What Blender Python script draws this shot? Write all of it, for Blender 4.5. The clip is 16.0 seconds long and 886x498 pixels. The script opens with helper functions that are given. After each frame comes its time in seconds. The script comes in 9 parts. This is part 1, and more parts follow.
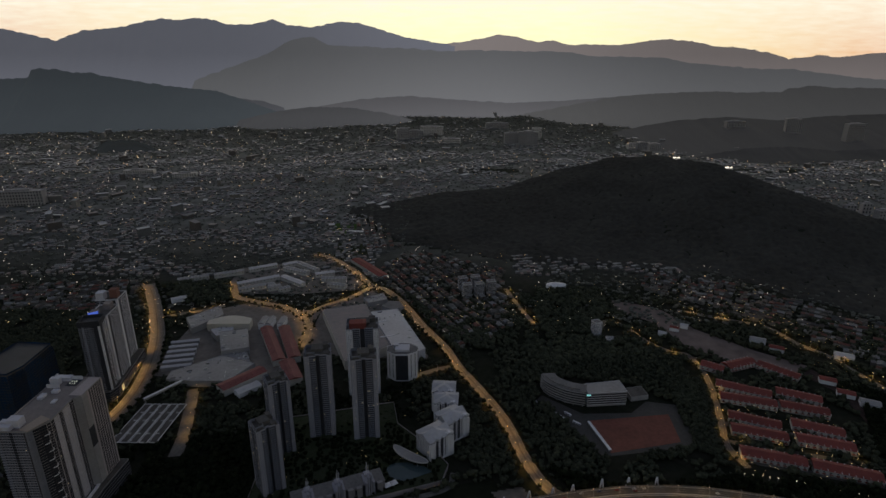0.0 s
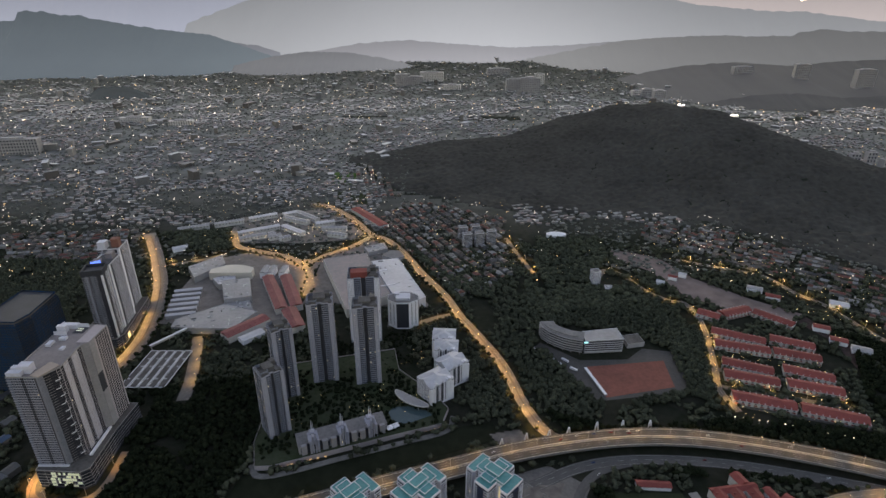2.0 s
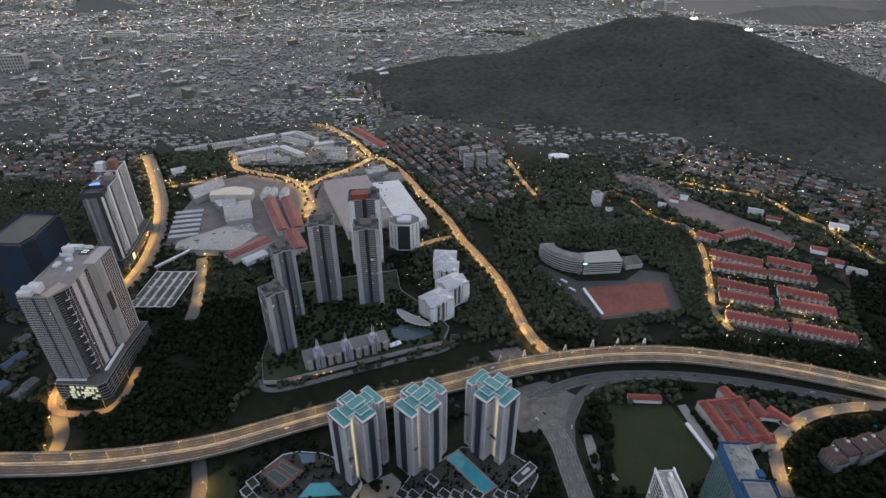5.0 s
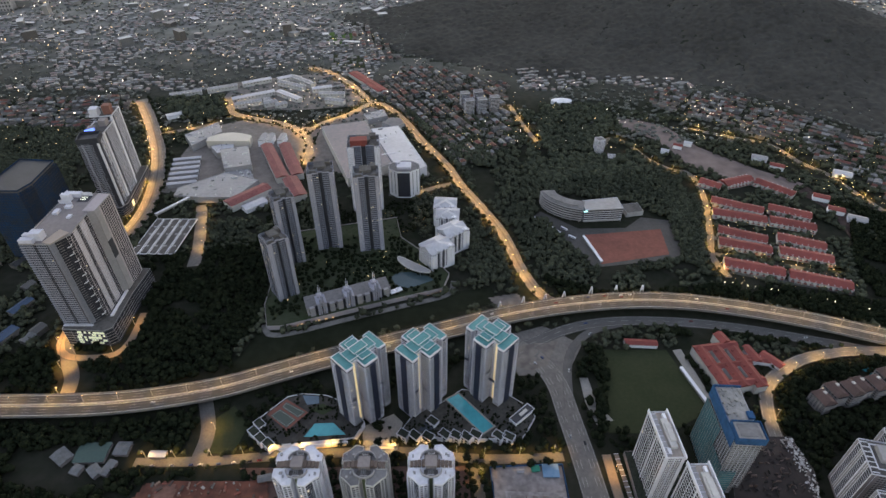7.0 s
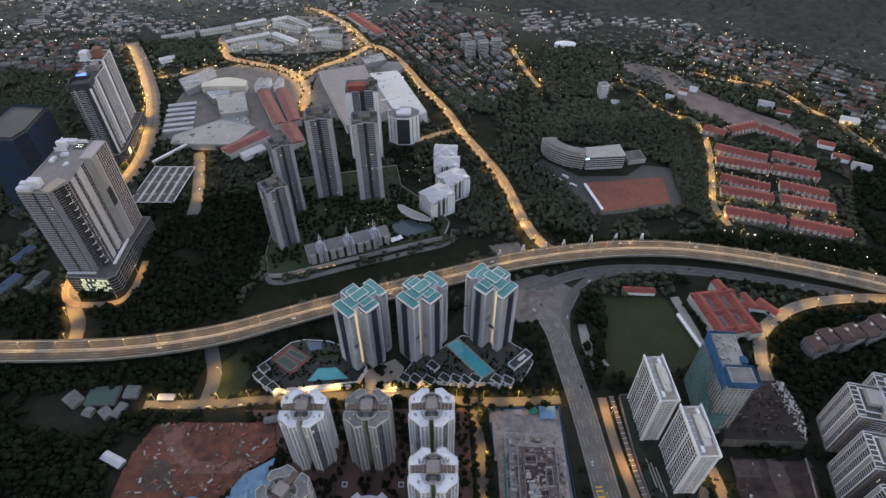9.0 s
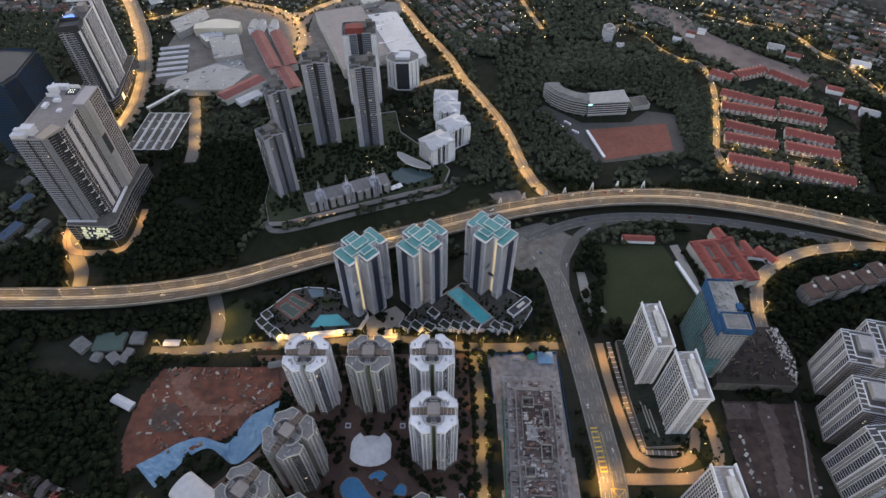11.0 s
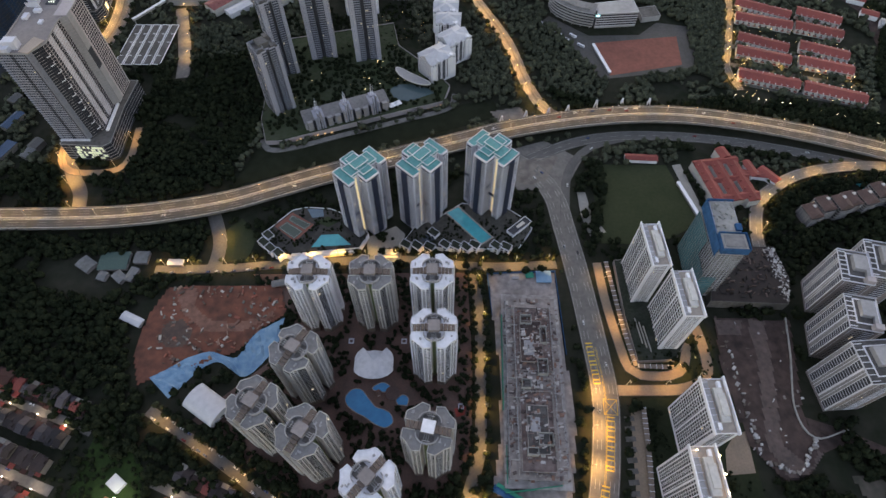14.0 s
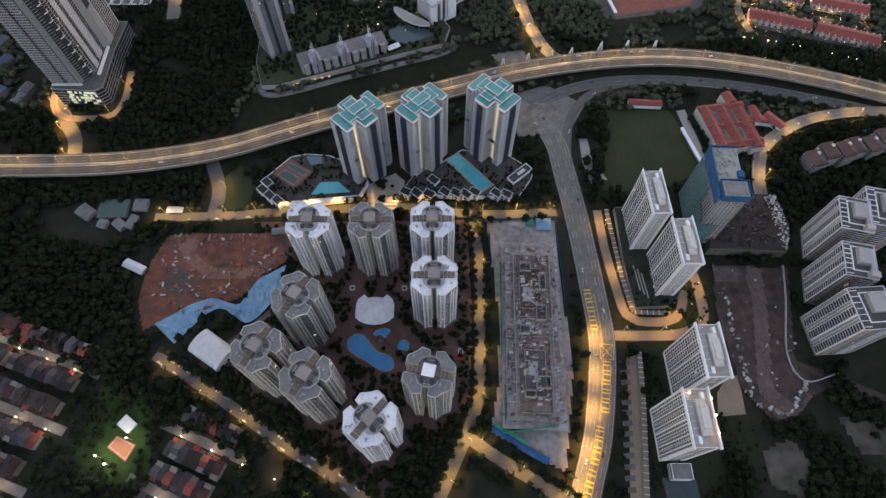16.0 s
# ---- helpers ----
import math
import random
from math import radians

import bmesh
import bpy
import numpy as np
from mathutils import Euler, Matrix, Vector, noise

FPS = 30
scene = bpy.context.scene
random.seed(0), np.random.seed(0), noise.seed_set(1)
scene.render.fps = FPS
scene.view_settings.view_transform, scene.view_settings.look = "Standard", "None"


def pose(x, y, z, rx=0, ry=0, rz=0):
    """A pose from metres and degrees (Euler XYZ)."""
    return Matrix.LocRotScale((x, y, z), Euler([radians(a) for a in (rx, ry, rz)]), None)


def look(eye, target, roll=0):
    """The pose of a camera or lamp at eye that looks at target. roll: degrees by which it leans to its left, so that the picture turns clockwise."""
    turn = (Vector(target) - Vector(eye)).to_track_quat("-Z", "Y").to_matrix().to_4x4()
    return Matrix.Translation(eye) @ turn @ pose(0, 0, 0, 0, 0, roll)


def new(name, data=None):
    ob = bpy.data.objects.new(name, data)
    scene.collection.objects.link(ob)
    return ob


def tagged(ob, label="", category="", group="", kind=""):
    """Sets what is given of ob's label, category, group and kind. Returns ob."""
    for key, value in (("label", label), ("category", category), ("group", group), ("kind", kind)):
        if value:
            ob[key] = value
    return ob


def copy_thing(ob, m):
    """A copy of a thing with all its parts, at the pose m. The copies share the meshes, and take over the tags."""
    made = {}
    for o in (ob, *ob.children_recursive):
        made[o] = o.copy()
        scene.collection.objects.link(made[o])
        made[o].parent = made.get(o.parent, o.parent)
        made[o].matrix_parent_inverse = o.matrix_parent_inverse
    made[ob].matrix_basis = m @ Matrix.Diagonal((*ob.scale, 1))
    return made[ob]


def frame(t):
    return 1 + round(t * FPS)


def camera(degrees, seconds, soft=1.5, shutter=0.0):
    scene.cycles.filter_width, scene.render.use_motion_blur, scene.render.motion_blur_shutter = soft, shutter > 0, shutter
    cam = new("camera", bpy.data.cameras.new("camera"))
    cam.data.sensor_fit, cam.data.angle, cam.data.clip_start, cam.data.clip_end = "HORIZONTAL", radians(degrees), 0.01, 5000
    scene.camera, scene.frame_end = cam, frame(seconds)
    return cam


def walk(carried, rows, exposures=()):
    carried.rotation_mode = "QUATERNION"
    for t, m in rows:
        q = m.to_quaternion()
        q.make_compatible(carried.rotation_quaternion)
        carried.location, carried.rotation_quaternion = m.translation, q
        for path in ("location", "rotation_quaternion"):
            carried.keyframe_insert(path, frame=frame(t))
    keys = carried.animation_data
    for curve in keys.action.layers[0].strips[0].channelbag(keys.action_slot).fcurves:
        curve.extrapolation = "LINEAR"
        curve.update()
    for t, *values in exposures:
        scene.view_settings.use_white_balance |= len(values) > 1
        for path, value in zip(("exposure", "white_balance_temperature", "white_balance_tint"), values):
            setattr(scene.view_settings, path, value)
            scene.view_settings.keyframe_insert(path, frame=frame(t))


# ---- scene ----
cam = camera(77.04, 16.0, soft=1.5)
EYE = 480.0


def tilt(down, yaw, roll):
    """The camera hangs still in the air and tips down."""
    return pose(0, 0, EYE, 0, 0, yaw) @ pose(0, 0, 0, 90 - down, 0, 0) @ pose(0, 0, 0, 0, 0, -roll)


PATH = [(0.0, 19.13, -0.08, -0.14), (0.5, 20.42, -0.08, -0.15), (1.0, 21.72, -0.08, -0.15), (1.5, 23.03, -0.07, -0.15), (2.0, 24.33, -0.07, -0.15),
        (2.5, 25.65, -0.05, -0.15), (3.0, 26.97, -0.04, -0.15), (3.5, 28.30, -0.02, -0.14), (4.0, 29.63, 0.0, -0.14),
        (5.2, 32.88, 0.02, -0.14), (6.5, 36.41, 0.03, -0.15), (7.5, 39.08, 0.04, -0.15), (8.0, 40.42, 0.04, -0.14),
        (9.0, 43.07, 0.05, -0.14), (10.2, 46.27, 0.05, -0.14), (11.5, 49.74, 0.05, -0.14), (12.5, 52.49, 0.04, -0.15), (13.5, 55.24, 0.04, -0.15),
        (14.5, 57.97, 0.01, -0.16), (15.0, 59.32, 0.01, -0.17), (15.5, 60.66, 0.0, -0.18), (16.0, 62.0, -0.01, -0.18)]
STOPS = [(0.0, 0.05), (0.5, 0.36), (1.0, 0.97), (1.5, 1.55), (2.0, 1.86), (2.5, 2.0), (3.0, 2.08), (4.0, 2.19), (7.0, 2.38), (9.0, 2.42), (16.0, 2.47)]
EXPOSURES = [(t, s, 6550, 26) for t, s in STOPS]
walk(cam, [(t, tilt(d, y, r)) for t, d, y, r in PATH], EXPOSURES)

# ---- sky and light: just after sundown, the glow behind the mountains to the north
world = bpy.data.worlds.new("dusk_sky")
scene.world = world
world.use_nodes = True
wn = world.node_tree
sky = wn.nodes.new("ShaderNodeTexSky")
sky.sky_type = "NISHITA"
sky.sun_disc = False
sky.sun_elevation = radians(3.4)
sky.sun_rotation = radians(5)
sky.altitude = 400
sky.air_density, sky.dust_density, sky.ozone_density = 1.2, 1.7, 1.2
wn.nodes["Background"].inputs["Strength"].default_value = 0.15
wn.links.new(sky.outputs[0], wn.nodes["Background"].inputs[0])
sun = new("sun", bpy.data.lights.new("sun", "SUN"))
sun.data.energy, sun.data.angle, sun.data.color = 0.06, radians(120), (1.0, 0.93, 0.9)
sun.matrix_world = look((0, -250, 900), (0, 0, 0))

# ---- materials
def mat(name, a, b=None, rough=0.8, grain=0.8, patch=0.03, bump=0.0, metal=0.0, island=0.0, piece=0.0, mixed=0.5, spec=None):
    """A surface of two colours a and b that mix by fine grain and broad patches; island and piece vary it from piece to piece."""
    b = b or tuple(c * 0.7 for c in a)
    m = bpy.data.materials.new(name)
    m.use_nodes = True
    t = m.node_tree
    N, L = t.nodes, t.links
    out = N["Principled BSDF"]
    out.inputs["Roughness"].default_value, out.inputs["Metallic"].default_value = rough, metal
    out.inputs["Specular IOR Level"].default_value = spec if spec is not None else 0.05 if rough >= 0.9 else 0.25
    geo = N.new("ShaderNodeNewGeometry")
    fine, broad = N.new("ShaderNodeTexNoise"), N.new("ShaderNodeTexNoise")
    for n, s, d in ((fine, grain, 3), (broad, patch, 4)):
        n.inputs["Scale"].default_value, n.inputs["Detail"].default_value = s, d
        L.new(geo.outputs["Position"], n.inputs["Vector"])
    add = N.new("ShaderNodeMath")
    add.operation = "MULTIPLY_ADD"
    L.new(fine.outputs["Fac"], add.inputs[0])
    add.inputs[1].default_value = 0.5
    half = N.new("ShaderNodeMath")
    half.operation = "MULTIPLY"
    half.inputs[1].default_value = 0.5
    L.new(broad.outputs["Fac"], half.inputs[0])
    L.new(half.outputs[0], add.inputs[2])
    ramp = N.new("ShaderNodeMapRange")
    ramp.inputs[1].default_value, ramp.inputs[2].default_value = mixed - 0.16, mixed + 0.16
    L.new(add.outputs[0], ramp.inputs[0])
    mix = N.new("ShaderNodeMix")
    mix.data_type = "RGBA"
    mix.inputs["A"].default_value, mix.inputs["B"].default_value = (*a, 1), (*b, 1)
    L.new(ramp.outputs[0], mix.inputs["Factor"])
    col = mix.outputs["Result"]
    if island or piece:
        hsv = N.new("ShaderNodeHueSaturation")
        src = geo.outputs["Random Per Island"] if island else N.new("ShaderNodeObjectInfo").outputs["Random"]
        r = N.new("ShaderNodeMapRange")
        k = island or piece
        r.inputs[3].default_value, r.inputs[4].default_value = 1 - k, 1 + k
        L.new(src, r.inputs[0])
        L.new(r.outputs[0], hsv.inputs["Value"])
        L.new(col, hsv.inputs["Color"])
        col = hsv.outputs[0]
    L.new(col, out.inputs["Base Color"])
    if bump:
        bp = N.new("ShaderNodeBump")
        bp.inputs["Strength"].default_value, bp.inputs["Distance"].default_value = 0.6, bump
        L.new(fine.outputs["Fac"], bp.inputs["Height"])
        L.new(bp.outputs[0], out.inputs["Normal"])
    return m


def glow(name, col, strength, lights=True):
    m = bpy.data.materials.new(name)
    m.use_nodes = True
    p = m.node_tree.nodes["Principled BSDF"]
    p.inputs["Base Color"].default_value = (*col, 1)
    p.inputs["Emission Color"].default_value = (*col, 1)
    p.inputs["Emission Strength"].default_value = strength
    if not lights:
        m.cycles.emission_sampling = "NONE"
    return m


def palette(name, colours, rough=0.8, grain=1.2, single=False):
    """Each joined piece takes one of the colours by chance, with a fine grain."""
    m = mat(name, (0.5, 0.5, 0.5), rough=rough)
    t = m.node_tree
    N, L = t.nodes, t.links
    geo, ramp, mul = N.new("ShaderNodeNewGeometry"), N.new("ShaderNodeValToRGB"), N.new("ShaderNodeMix")
    ramp.color_ramp.interpolation = "CONSTANT"
    e = ramp.color_ramp.elements
    while len(e) < len(colours):
        e.new(0.5)
    for i, c in enumerate(colours):
        e[i].position, e[i].color = i / len(colours), (*c, 1)
    L.new(N.new("ShaderNodeObjectInfo").outputs["Random"] if single else geo.outputs["Random Per Island"], ramp.inputs[0])
    noise_tex = N.new("ShaderNodeTexNoise")
    noise_tex.inputs["Scale"].default_value = grain
    L.new(geo.outputs["Position"], noise_tex.inputs["Vector"])
    r = N.new("ShaderNodeMapRange")
    r.inputs[3].default_value, r.inputs[4].default_value = 0.55, 1.35
    L.new(noise_tex.outputs["Fac"], r.inputs[0])
    mul.data_type, mul.blend_type = "RGBA", "MULTIPLY"
    mul.inputs["Factor"].default_value = 1
    L.new(ramp.outputs[0], mul.inputs["A"])
    L.new(r.outputs[0], mul.inputs["B"])
    L.new(mul.outputs["Result"], N["Principled BSDF"].inputs["Base Color"])
    return m


ASPHALT = mat("asphalt", (0.12, 0.115, 0.112), (0.075, 0.073, 0.072), 0.85, 0.5, 0.05)
ROADWAY = mat("worn_asphalt", (0.17, 0.157, 0.15), (0.105, 0.098, 0.095), 0.8, 0.25, 0.06)
CONCRETE = mat("concrete", (0.36, 0.35, 0.34), (0.22, 0.21, 0.2), 0.85, 0.3, 0.04)
DARKCON = mat("stained_concrete", (0.14, 0.132, 0.128), (0.075, 0.07, 0.068), 0.9, 0.3, 0.05)
GROUND = mat("scrub_ground", (0.016, 0.02, 0.013), (0.036, 0.034, 0.028), 0.95, 0.09, 0.012, mixed=0.53, spec=0.02)
GRASS = mat("mown_grass", (0.03, 0.038, 0.02), (0.042, 0.048, 0.027), 0.95, 0.3, 0.03)
SOIL = mat("red_soil", (0.2, 0.08, 0.056), (0.085, 0.045, 0.036), 0.95, 0.12, 0.03, 0.4)
BROWNSOIL = mat("brown_soil", (0.095, 0.066, 0.06), (0.035, 0.028, 0.027), 0.95, 0.16, 0.05, 0.5)
YARD = mat("site_rubble", (0.34, 0.3, 0.29), (0.17, 0.15, 0.145), 0.95, 0.2, 0.05, 0.3)
PAVING = mat("brick_paving", (0.15, 0.085, 0.07), (0.07, 0.05, 0.045), 0.85, 0.8, 0.06)
PALEPAVE = mat("pale_paving", (0.33, 0.31, 0.28), (0.23, 0.21, 0.2), 0.85, 0.5, 0.05)
LINE = mat("road_paint", (0.7, 0.7, 0.66), (0.5, 0.5, 0.47), 0.7)
YELLOW = mat("yellow_road_paint", (0.75, 0.48, 0.05), (0.55, 0.36, 0.05), 0.7)
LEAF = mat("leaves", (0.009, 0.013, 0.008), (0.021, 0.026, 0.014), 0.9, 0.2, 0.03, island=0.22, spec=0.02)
# hill leaves lightened, so that the colour carries the haze before the hill
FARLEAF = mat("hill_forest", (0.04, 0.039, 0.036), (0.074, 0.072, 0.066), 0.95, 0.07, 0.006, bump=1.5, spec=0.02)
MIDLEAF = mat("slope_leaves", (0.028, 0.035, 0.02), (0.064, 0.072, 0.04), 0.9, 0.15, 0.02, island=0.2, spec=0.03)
# paler copy of the leaves, with mid-distance haze mixed into the colour
HAZELEAF = mat("hillside_leaves", (0.038, 0.044, 0.032), (0.078, 0.084, 0.058), 0.95, 0.12, 0.015, island=0.16, spec=0.02)
BARK = mat("bark", (0.14, 0.1, 0.07), (0.09, 0.065, 0.045), 0.95, 3)
WHITE = mat("white_painted_wall", (0.8, 0.79, 0.84), (0.66, 0.655, 0.7), 0.75, 0.35, 0.05)
LILAC = mat("pale_grey_wall", (0.61, 0.61, 0.68), (0.49, 0.49, 0.56), 0.75, 0.35, 0.04)
CREAM = mat("cream_wall", (0.55, 0.525, 0.51), (0.42, 0.4, 0.385), 0.8, 0.35, 0.04)
GREYWALL = mat("grey_wall", (0.34, 0.33, 0.34), (0.25, 0.24, 0.25), 0.8, 0.35, 0.04)
TAUPE = mat("taupe_wall", (0.25, 0.22, 0.22), (0.18, 0.16, 0.16), 0.8, 0.35, 0.04)
CHAR = mat("charcoal_cladding", (0.045, 0.048, 0.06), (0.03, 0.032, 0.04), 0.6, 0.5, 0.05)
NAVY = mat("navy_cladding", (0.032, 0.04, 0.07), (0.022, 0.028, 0.05), 0.5, 0.5, 0.05)
GLASS = mat("dark_window_glass", (0.016, 0.019, 0.026), (0.032, 0.036, 0.046), 0.15, 0.2, 0.03, spec=0.35)
TEAL = mat("teal_metal_roof", (0.1, 0.29, 0.3), (0.06, 0.2, 0.21), 0.5, 0.35, 0.06)
REDROOF = mat("red_clay_tiles", (0.25, 0.062, 0.052), (0.16, 0.045, 0.04), 0.8, 0.6, 0.08, piece=0.15)
PINKROOF = mat("faded_red_roof", (0.27, 0.095, 0.09), (0.18, 0.066, 0.064), 0.75, 0.3, 0.06)
METALROOF = mat("grey_metal_roof", (0.33, 0.32, 0.335), (0.23, 0.225, 0.235), 0.55, 0.2, 0.03)
LIGHTROOF = mat("pale_metal_roof", (0.54, 0.53, 0.57), (0.42, 0.415, 0.45), 0.5, 0.2, 0.03)
ROOFDECK = mat("grey_roof_deck", (0.24, 0.23, 0.232), (0.15, 0.145, 0.147), 0.9, 0.35, 0.08)
WHITEDECK = mat("white_roof_coating", (0.74, 0.73, 0.78), (0.5, 0.5, 0.54), 0.85, 0.25, 0.07, mixed=0.58)
BROWN = mat("brown_plant_room", (0.16, 0.12, 0.105), (0.1, 0.08, 0.07), 0.85, 0.6, 0.1)
POOL = mat("pool_water", (0.02, 0.22, 0.46), (0.015, 0.16, 0.36), 0.08, 0.2, 0.05, spec=0.5)
TEALPOOL = mat("teal_pool_water", (0.06, 0.36, 0.42), (0.05, 0.28, 0.33), 0.08, 0.2, 0.05, spec=0.5)
POND = mat("dark_water", (0.03, 0.055, 0.055), (0.025, 0.04, 0.045), 0.1, 0.2, 0.05, spec=0.5)
TARP = mat("blue_tarpaulin", (0.085, 0.19, 0.33), (0.2, 0.32, 0.44), 0.5, 0.18, 0.05)
NET = mat("teal_scaffold_net", (0.08, 0.21, 0.24), (0.045, 0.1, 0.12), 0.9, 0.3, 0.06)
BLUENET = mat("blue_scaffold_net", (0.04, 0.12, 0.27), (0.025, 0.065, 0.14), 0.9, 0.25, 0.06)
DARKNET = mat("dark_blue_scaffold_net", (0.012, 0.045, 0.11), (0.035, 0.038, 0.042), 0.9, 0.12, 0.035)
GREENNET = mat("green_hoarding", (0.03, 0.25, 0.17), (0.02, 0.17, 0.12), 0.8, 0.25, 0.06)
REDCOURT = mat("red_clay_court", (0.25, 0.1, 0.078), (0.17, 0.075, 0.06), 0.95, 0.2, 0.05)
STEEL = mat("galvanised_steel", (0.4, 0.4, 0.41), (0.3, 0.3, 0.31), 0.45, 2, 0.2, metal=0.6)
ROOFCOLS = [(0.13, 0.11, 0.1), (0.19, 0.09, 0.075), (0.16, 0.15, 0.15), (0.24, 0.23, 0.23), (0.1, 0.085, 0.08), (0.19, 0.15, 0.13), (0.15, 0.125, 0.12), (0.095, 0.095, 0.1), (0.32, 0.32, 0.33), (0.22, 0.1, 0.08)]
# far roofs lifted towards grey: the haze of distance is put into their colour
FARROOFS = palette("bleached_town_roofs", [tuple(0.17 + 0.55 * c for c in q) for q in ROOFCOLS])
HAZEROOFS = palette("dusty_pale_town_roofs", [tuple(0.34 + 0.45 * c for c in q) for q in ROOFCOLS])
# leaf colour greyed and lifted to stand in for haze over the town
TOWNHAZELEAF = mat("town_tree_leaves", (0.1, 0.106, 0.096), (0.15, 0.153, 0.14), 0.9, 0.06, 0.01, island=0.15, spec=0.1)
BLUEGREY = mat("blue_grey_wall", (0.22, 0.23, 0.275), (0.16, 0.17, 0.2), 0.75, 0.35, 0.04)
PINKGREY = mat("pinkish_grey_wall", (0.4, 0.35, 0.365), (0.32, 0.29, 0.3), 0.8, 0.35, 0.04)
PALEBLUE = mat("pale_blue_grey_panel", (0.36, 0.36, 0.42), (0.28, 0.28, 0.33), 0.75, 0.35, 0.04)
SLATE = mat("slate_blue_front", (0.15, 0.17, 0.22), (0.1, 0.115, 0.155), 0.6, 0.3, 0.05)
ROSE = mat("rose_grey_ribs", (0.56, 0.5, 0.515), (0.42, 0.38, 0.39), 0.75, 0.35, 0.05)
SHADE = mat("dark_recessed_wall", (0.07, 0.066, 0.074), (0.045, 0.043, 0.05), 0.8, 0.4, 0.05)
TAN = mat("tan_paving", (0.27, 0.2, 0.15), (0.18, 0.14, 0.11), 0.85, 0.6, 0.06)
WORNLINE = mat("worn_road_paint", (0.44, 0.43, 0.41), (0.24, 0.24, 0.23), 0.8, 0.6)
DULLTILE = mat("dull_brown_tiles", (0.12, 0.075, 0.068), (0.07, 0.048, 0.045), 0.85, 0.6, 0.08)
ROOFS = palette("mixed_house_roofs", [tuple(c * 0.62 for c in q) for q in ROOFCOLS] + [(0.2, 0.2, 0.21), (0.13, 0.055, 0.048)])
BEIGE = mat("beige_roof_deck", (0.46, 0.39, 0.33), (0.32, 0.28, 0.25), 0.9, 0.3, 0.08)
PALES = palette("mixed_pale_walls", [(0.17, 0.155, 0.145), (0.24, 0.23, 0.225), (0.11, 0.1, 0.095), (0.15, 0.15, 0.155)])
HOUSEROOF = palette("house_roof", [(q[0] * 0.2, q[1] * 0.18, q[2] * 0.21) for q in ROOFCOLS] + [(0.2, 0.045, 0.04), (0.15, 0.04, 0.036)], single=True)
HOUSEWALL = palette("house_wall", [(0.16, 0.14, 0.13), (0.2, 0.19, 0.18), (0.1, 0.09, 0.085)], single=True)
CARPAINT = palette("car_body", [(0.6, 0.6, 0.6), (0.03, 0.03, 0.035), (0.3, 0.31, 0.33), (0.7, 0.7, 0.7), (0.2, 0.03, 0.03), (0.05, 0.08, 0.2), (0.65, 0.65, 0.66)], 0.3, single=True)
SODIUM = glow("sodium_lamp", (1.0, 0.62, 0.2), 5, False)
WHITELAMP = glow("white_lamp", (1.0, 0.9, 0.7), 3, False)
FARLAMP = glow("distant_lamp", (1.0, 0.88, 0.68), 2.2, False)
FARORANGE = glow("distant_sodium_lamp", (1.0, 0.66, 0.3), 1.8, False)
STAIRLIT = glow("lit_stairwell", (1.0, 0.8, 0.36), 0.13, False)
HIGHASPH = mat("dark_highway_asphalt", (0.085, 0.08, 0.078), (0.055, 0.052, 0.05), 0.8, 0.3, 0.05)
ROOMLIT = glow("lit_room", (1.0, 0.86, 0.55), 0.2, False)
HEADLIGHT = glow("head_light", (1.0, 0.9, 0.7), 4, False)
TAILLIGHT = glow("tail_light", (1.0, 0.12, 0.05), 1.5, False)

# ---- building helpers
class Geo:
    """Gathers boxes, prisms and sheets into one mesh."""

    def __init__(self):
        self.v, self.f = [], []

    def add(self, verts, faces):
        n = len(self.v)
        self.v += verts
        self.f += [tuple(i + n for i in f) for f in faces]
        return self

    def box(self, x, y, z, sx, sy, sz, rot=0.0):
        """A box centred on x, y that stands on z."""
        c, s = math.cos(rot), math.sin(rot)
        p = [(-sx / 2, -sy / 2), (sx / 2, -sy / 2), (sx / 2, sy / 2), (-sx / 2, sy / 2)]
        p = [(x + a * c - b * s, y + a * s + b * c) for a, b in p]
        return self.prism(p, z, z + sz)

    def prism(self, poly, z0, z1):
        k = len(poly)
        return self.add([(x, y, z0) for x, y in poly] + [(x, y, z1) for x, y in poly],
                        [tuple(range(k - 1, -1, -1)), tuple(range(k, 2 * k))] + [(i, (i + 1) % k, k + (i + 1) % k, k + i) for i in range(k)])

    def ring(self, poly, z0, z1, w):
        """A wall of thickness w on the inside of a closed outline."""
        k = len(poly)
        q = inset(poly, w)
        v = [(*p, z0) for p in poly] + [(*p, z1) for p in poly] + [(*p, z1) for p in q] + [(*p, z0) for p in q]
        f = []
        for i in range(k):
            j = (i + 1) % k
            f += [(i, j, k + j, k + i), (k + i, k + j, 2 * k + j, 2 * k + i), (2 * k + i, 2 * k + j, 3 * k + j, 3 * k + i), (3 * k + i, 3 * k + j, j, i)]
        return self.add(v, f)

    def gable(self, x, y, z, sx, sy, h, rot=0.0, over=0.4, hip=0.0):
        """A pitched roof with its ridge along x; hip: how far the ridge ends are drawn in."""
        c, s = math.cos(rot), math.sin(rot)
        a, b = sx / 2 + over, sy / 2 + over
        p = [(-a, -b, 0), (a, -b, 0), (a, b, 0), (-a, b, 0), (-a + hip, 0, h), (a - hip, 0, h)]
        return self.add([(x + u * c - w * s, y + u * s + w * c, z + q) for u, w, q in p], [(0, 1, 5, 4), (2, 3, 4, 5), (1, 2, 5), (3, 0, 4), (3, 2, 1, 0)])

    def mesh(self, name):
        me = bpy.data.meshes.new(name)
        me.from_pydata(self.v, [], self.f)
        return me


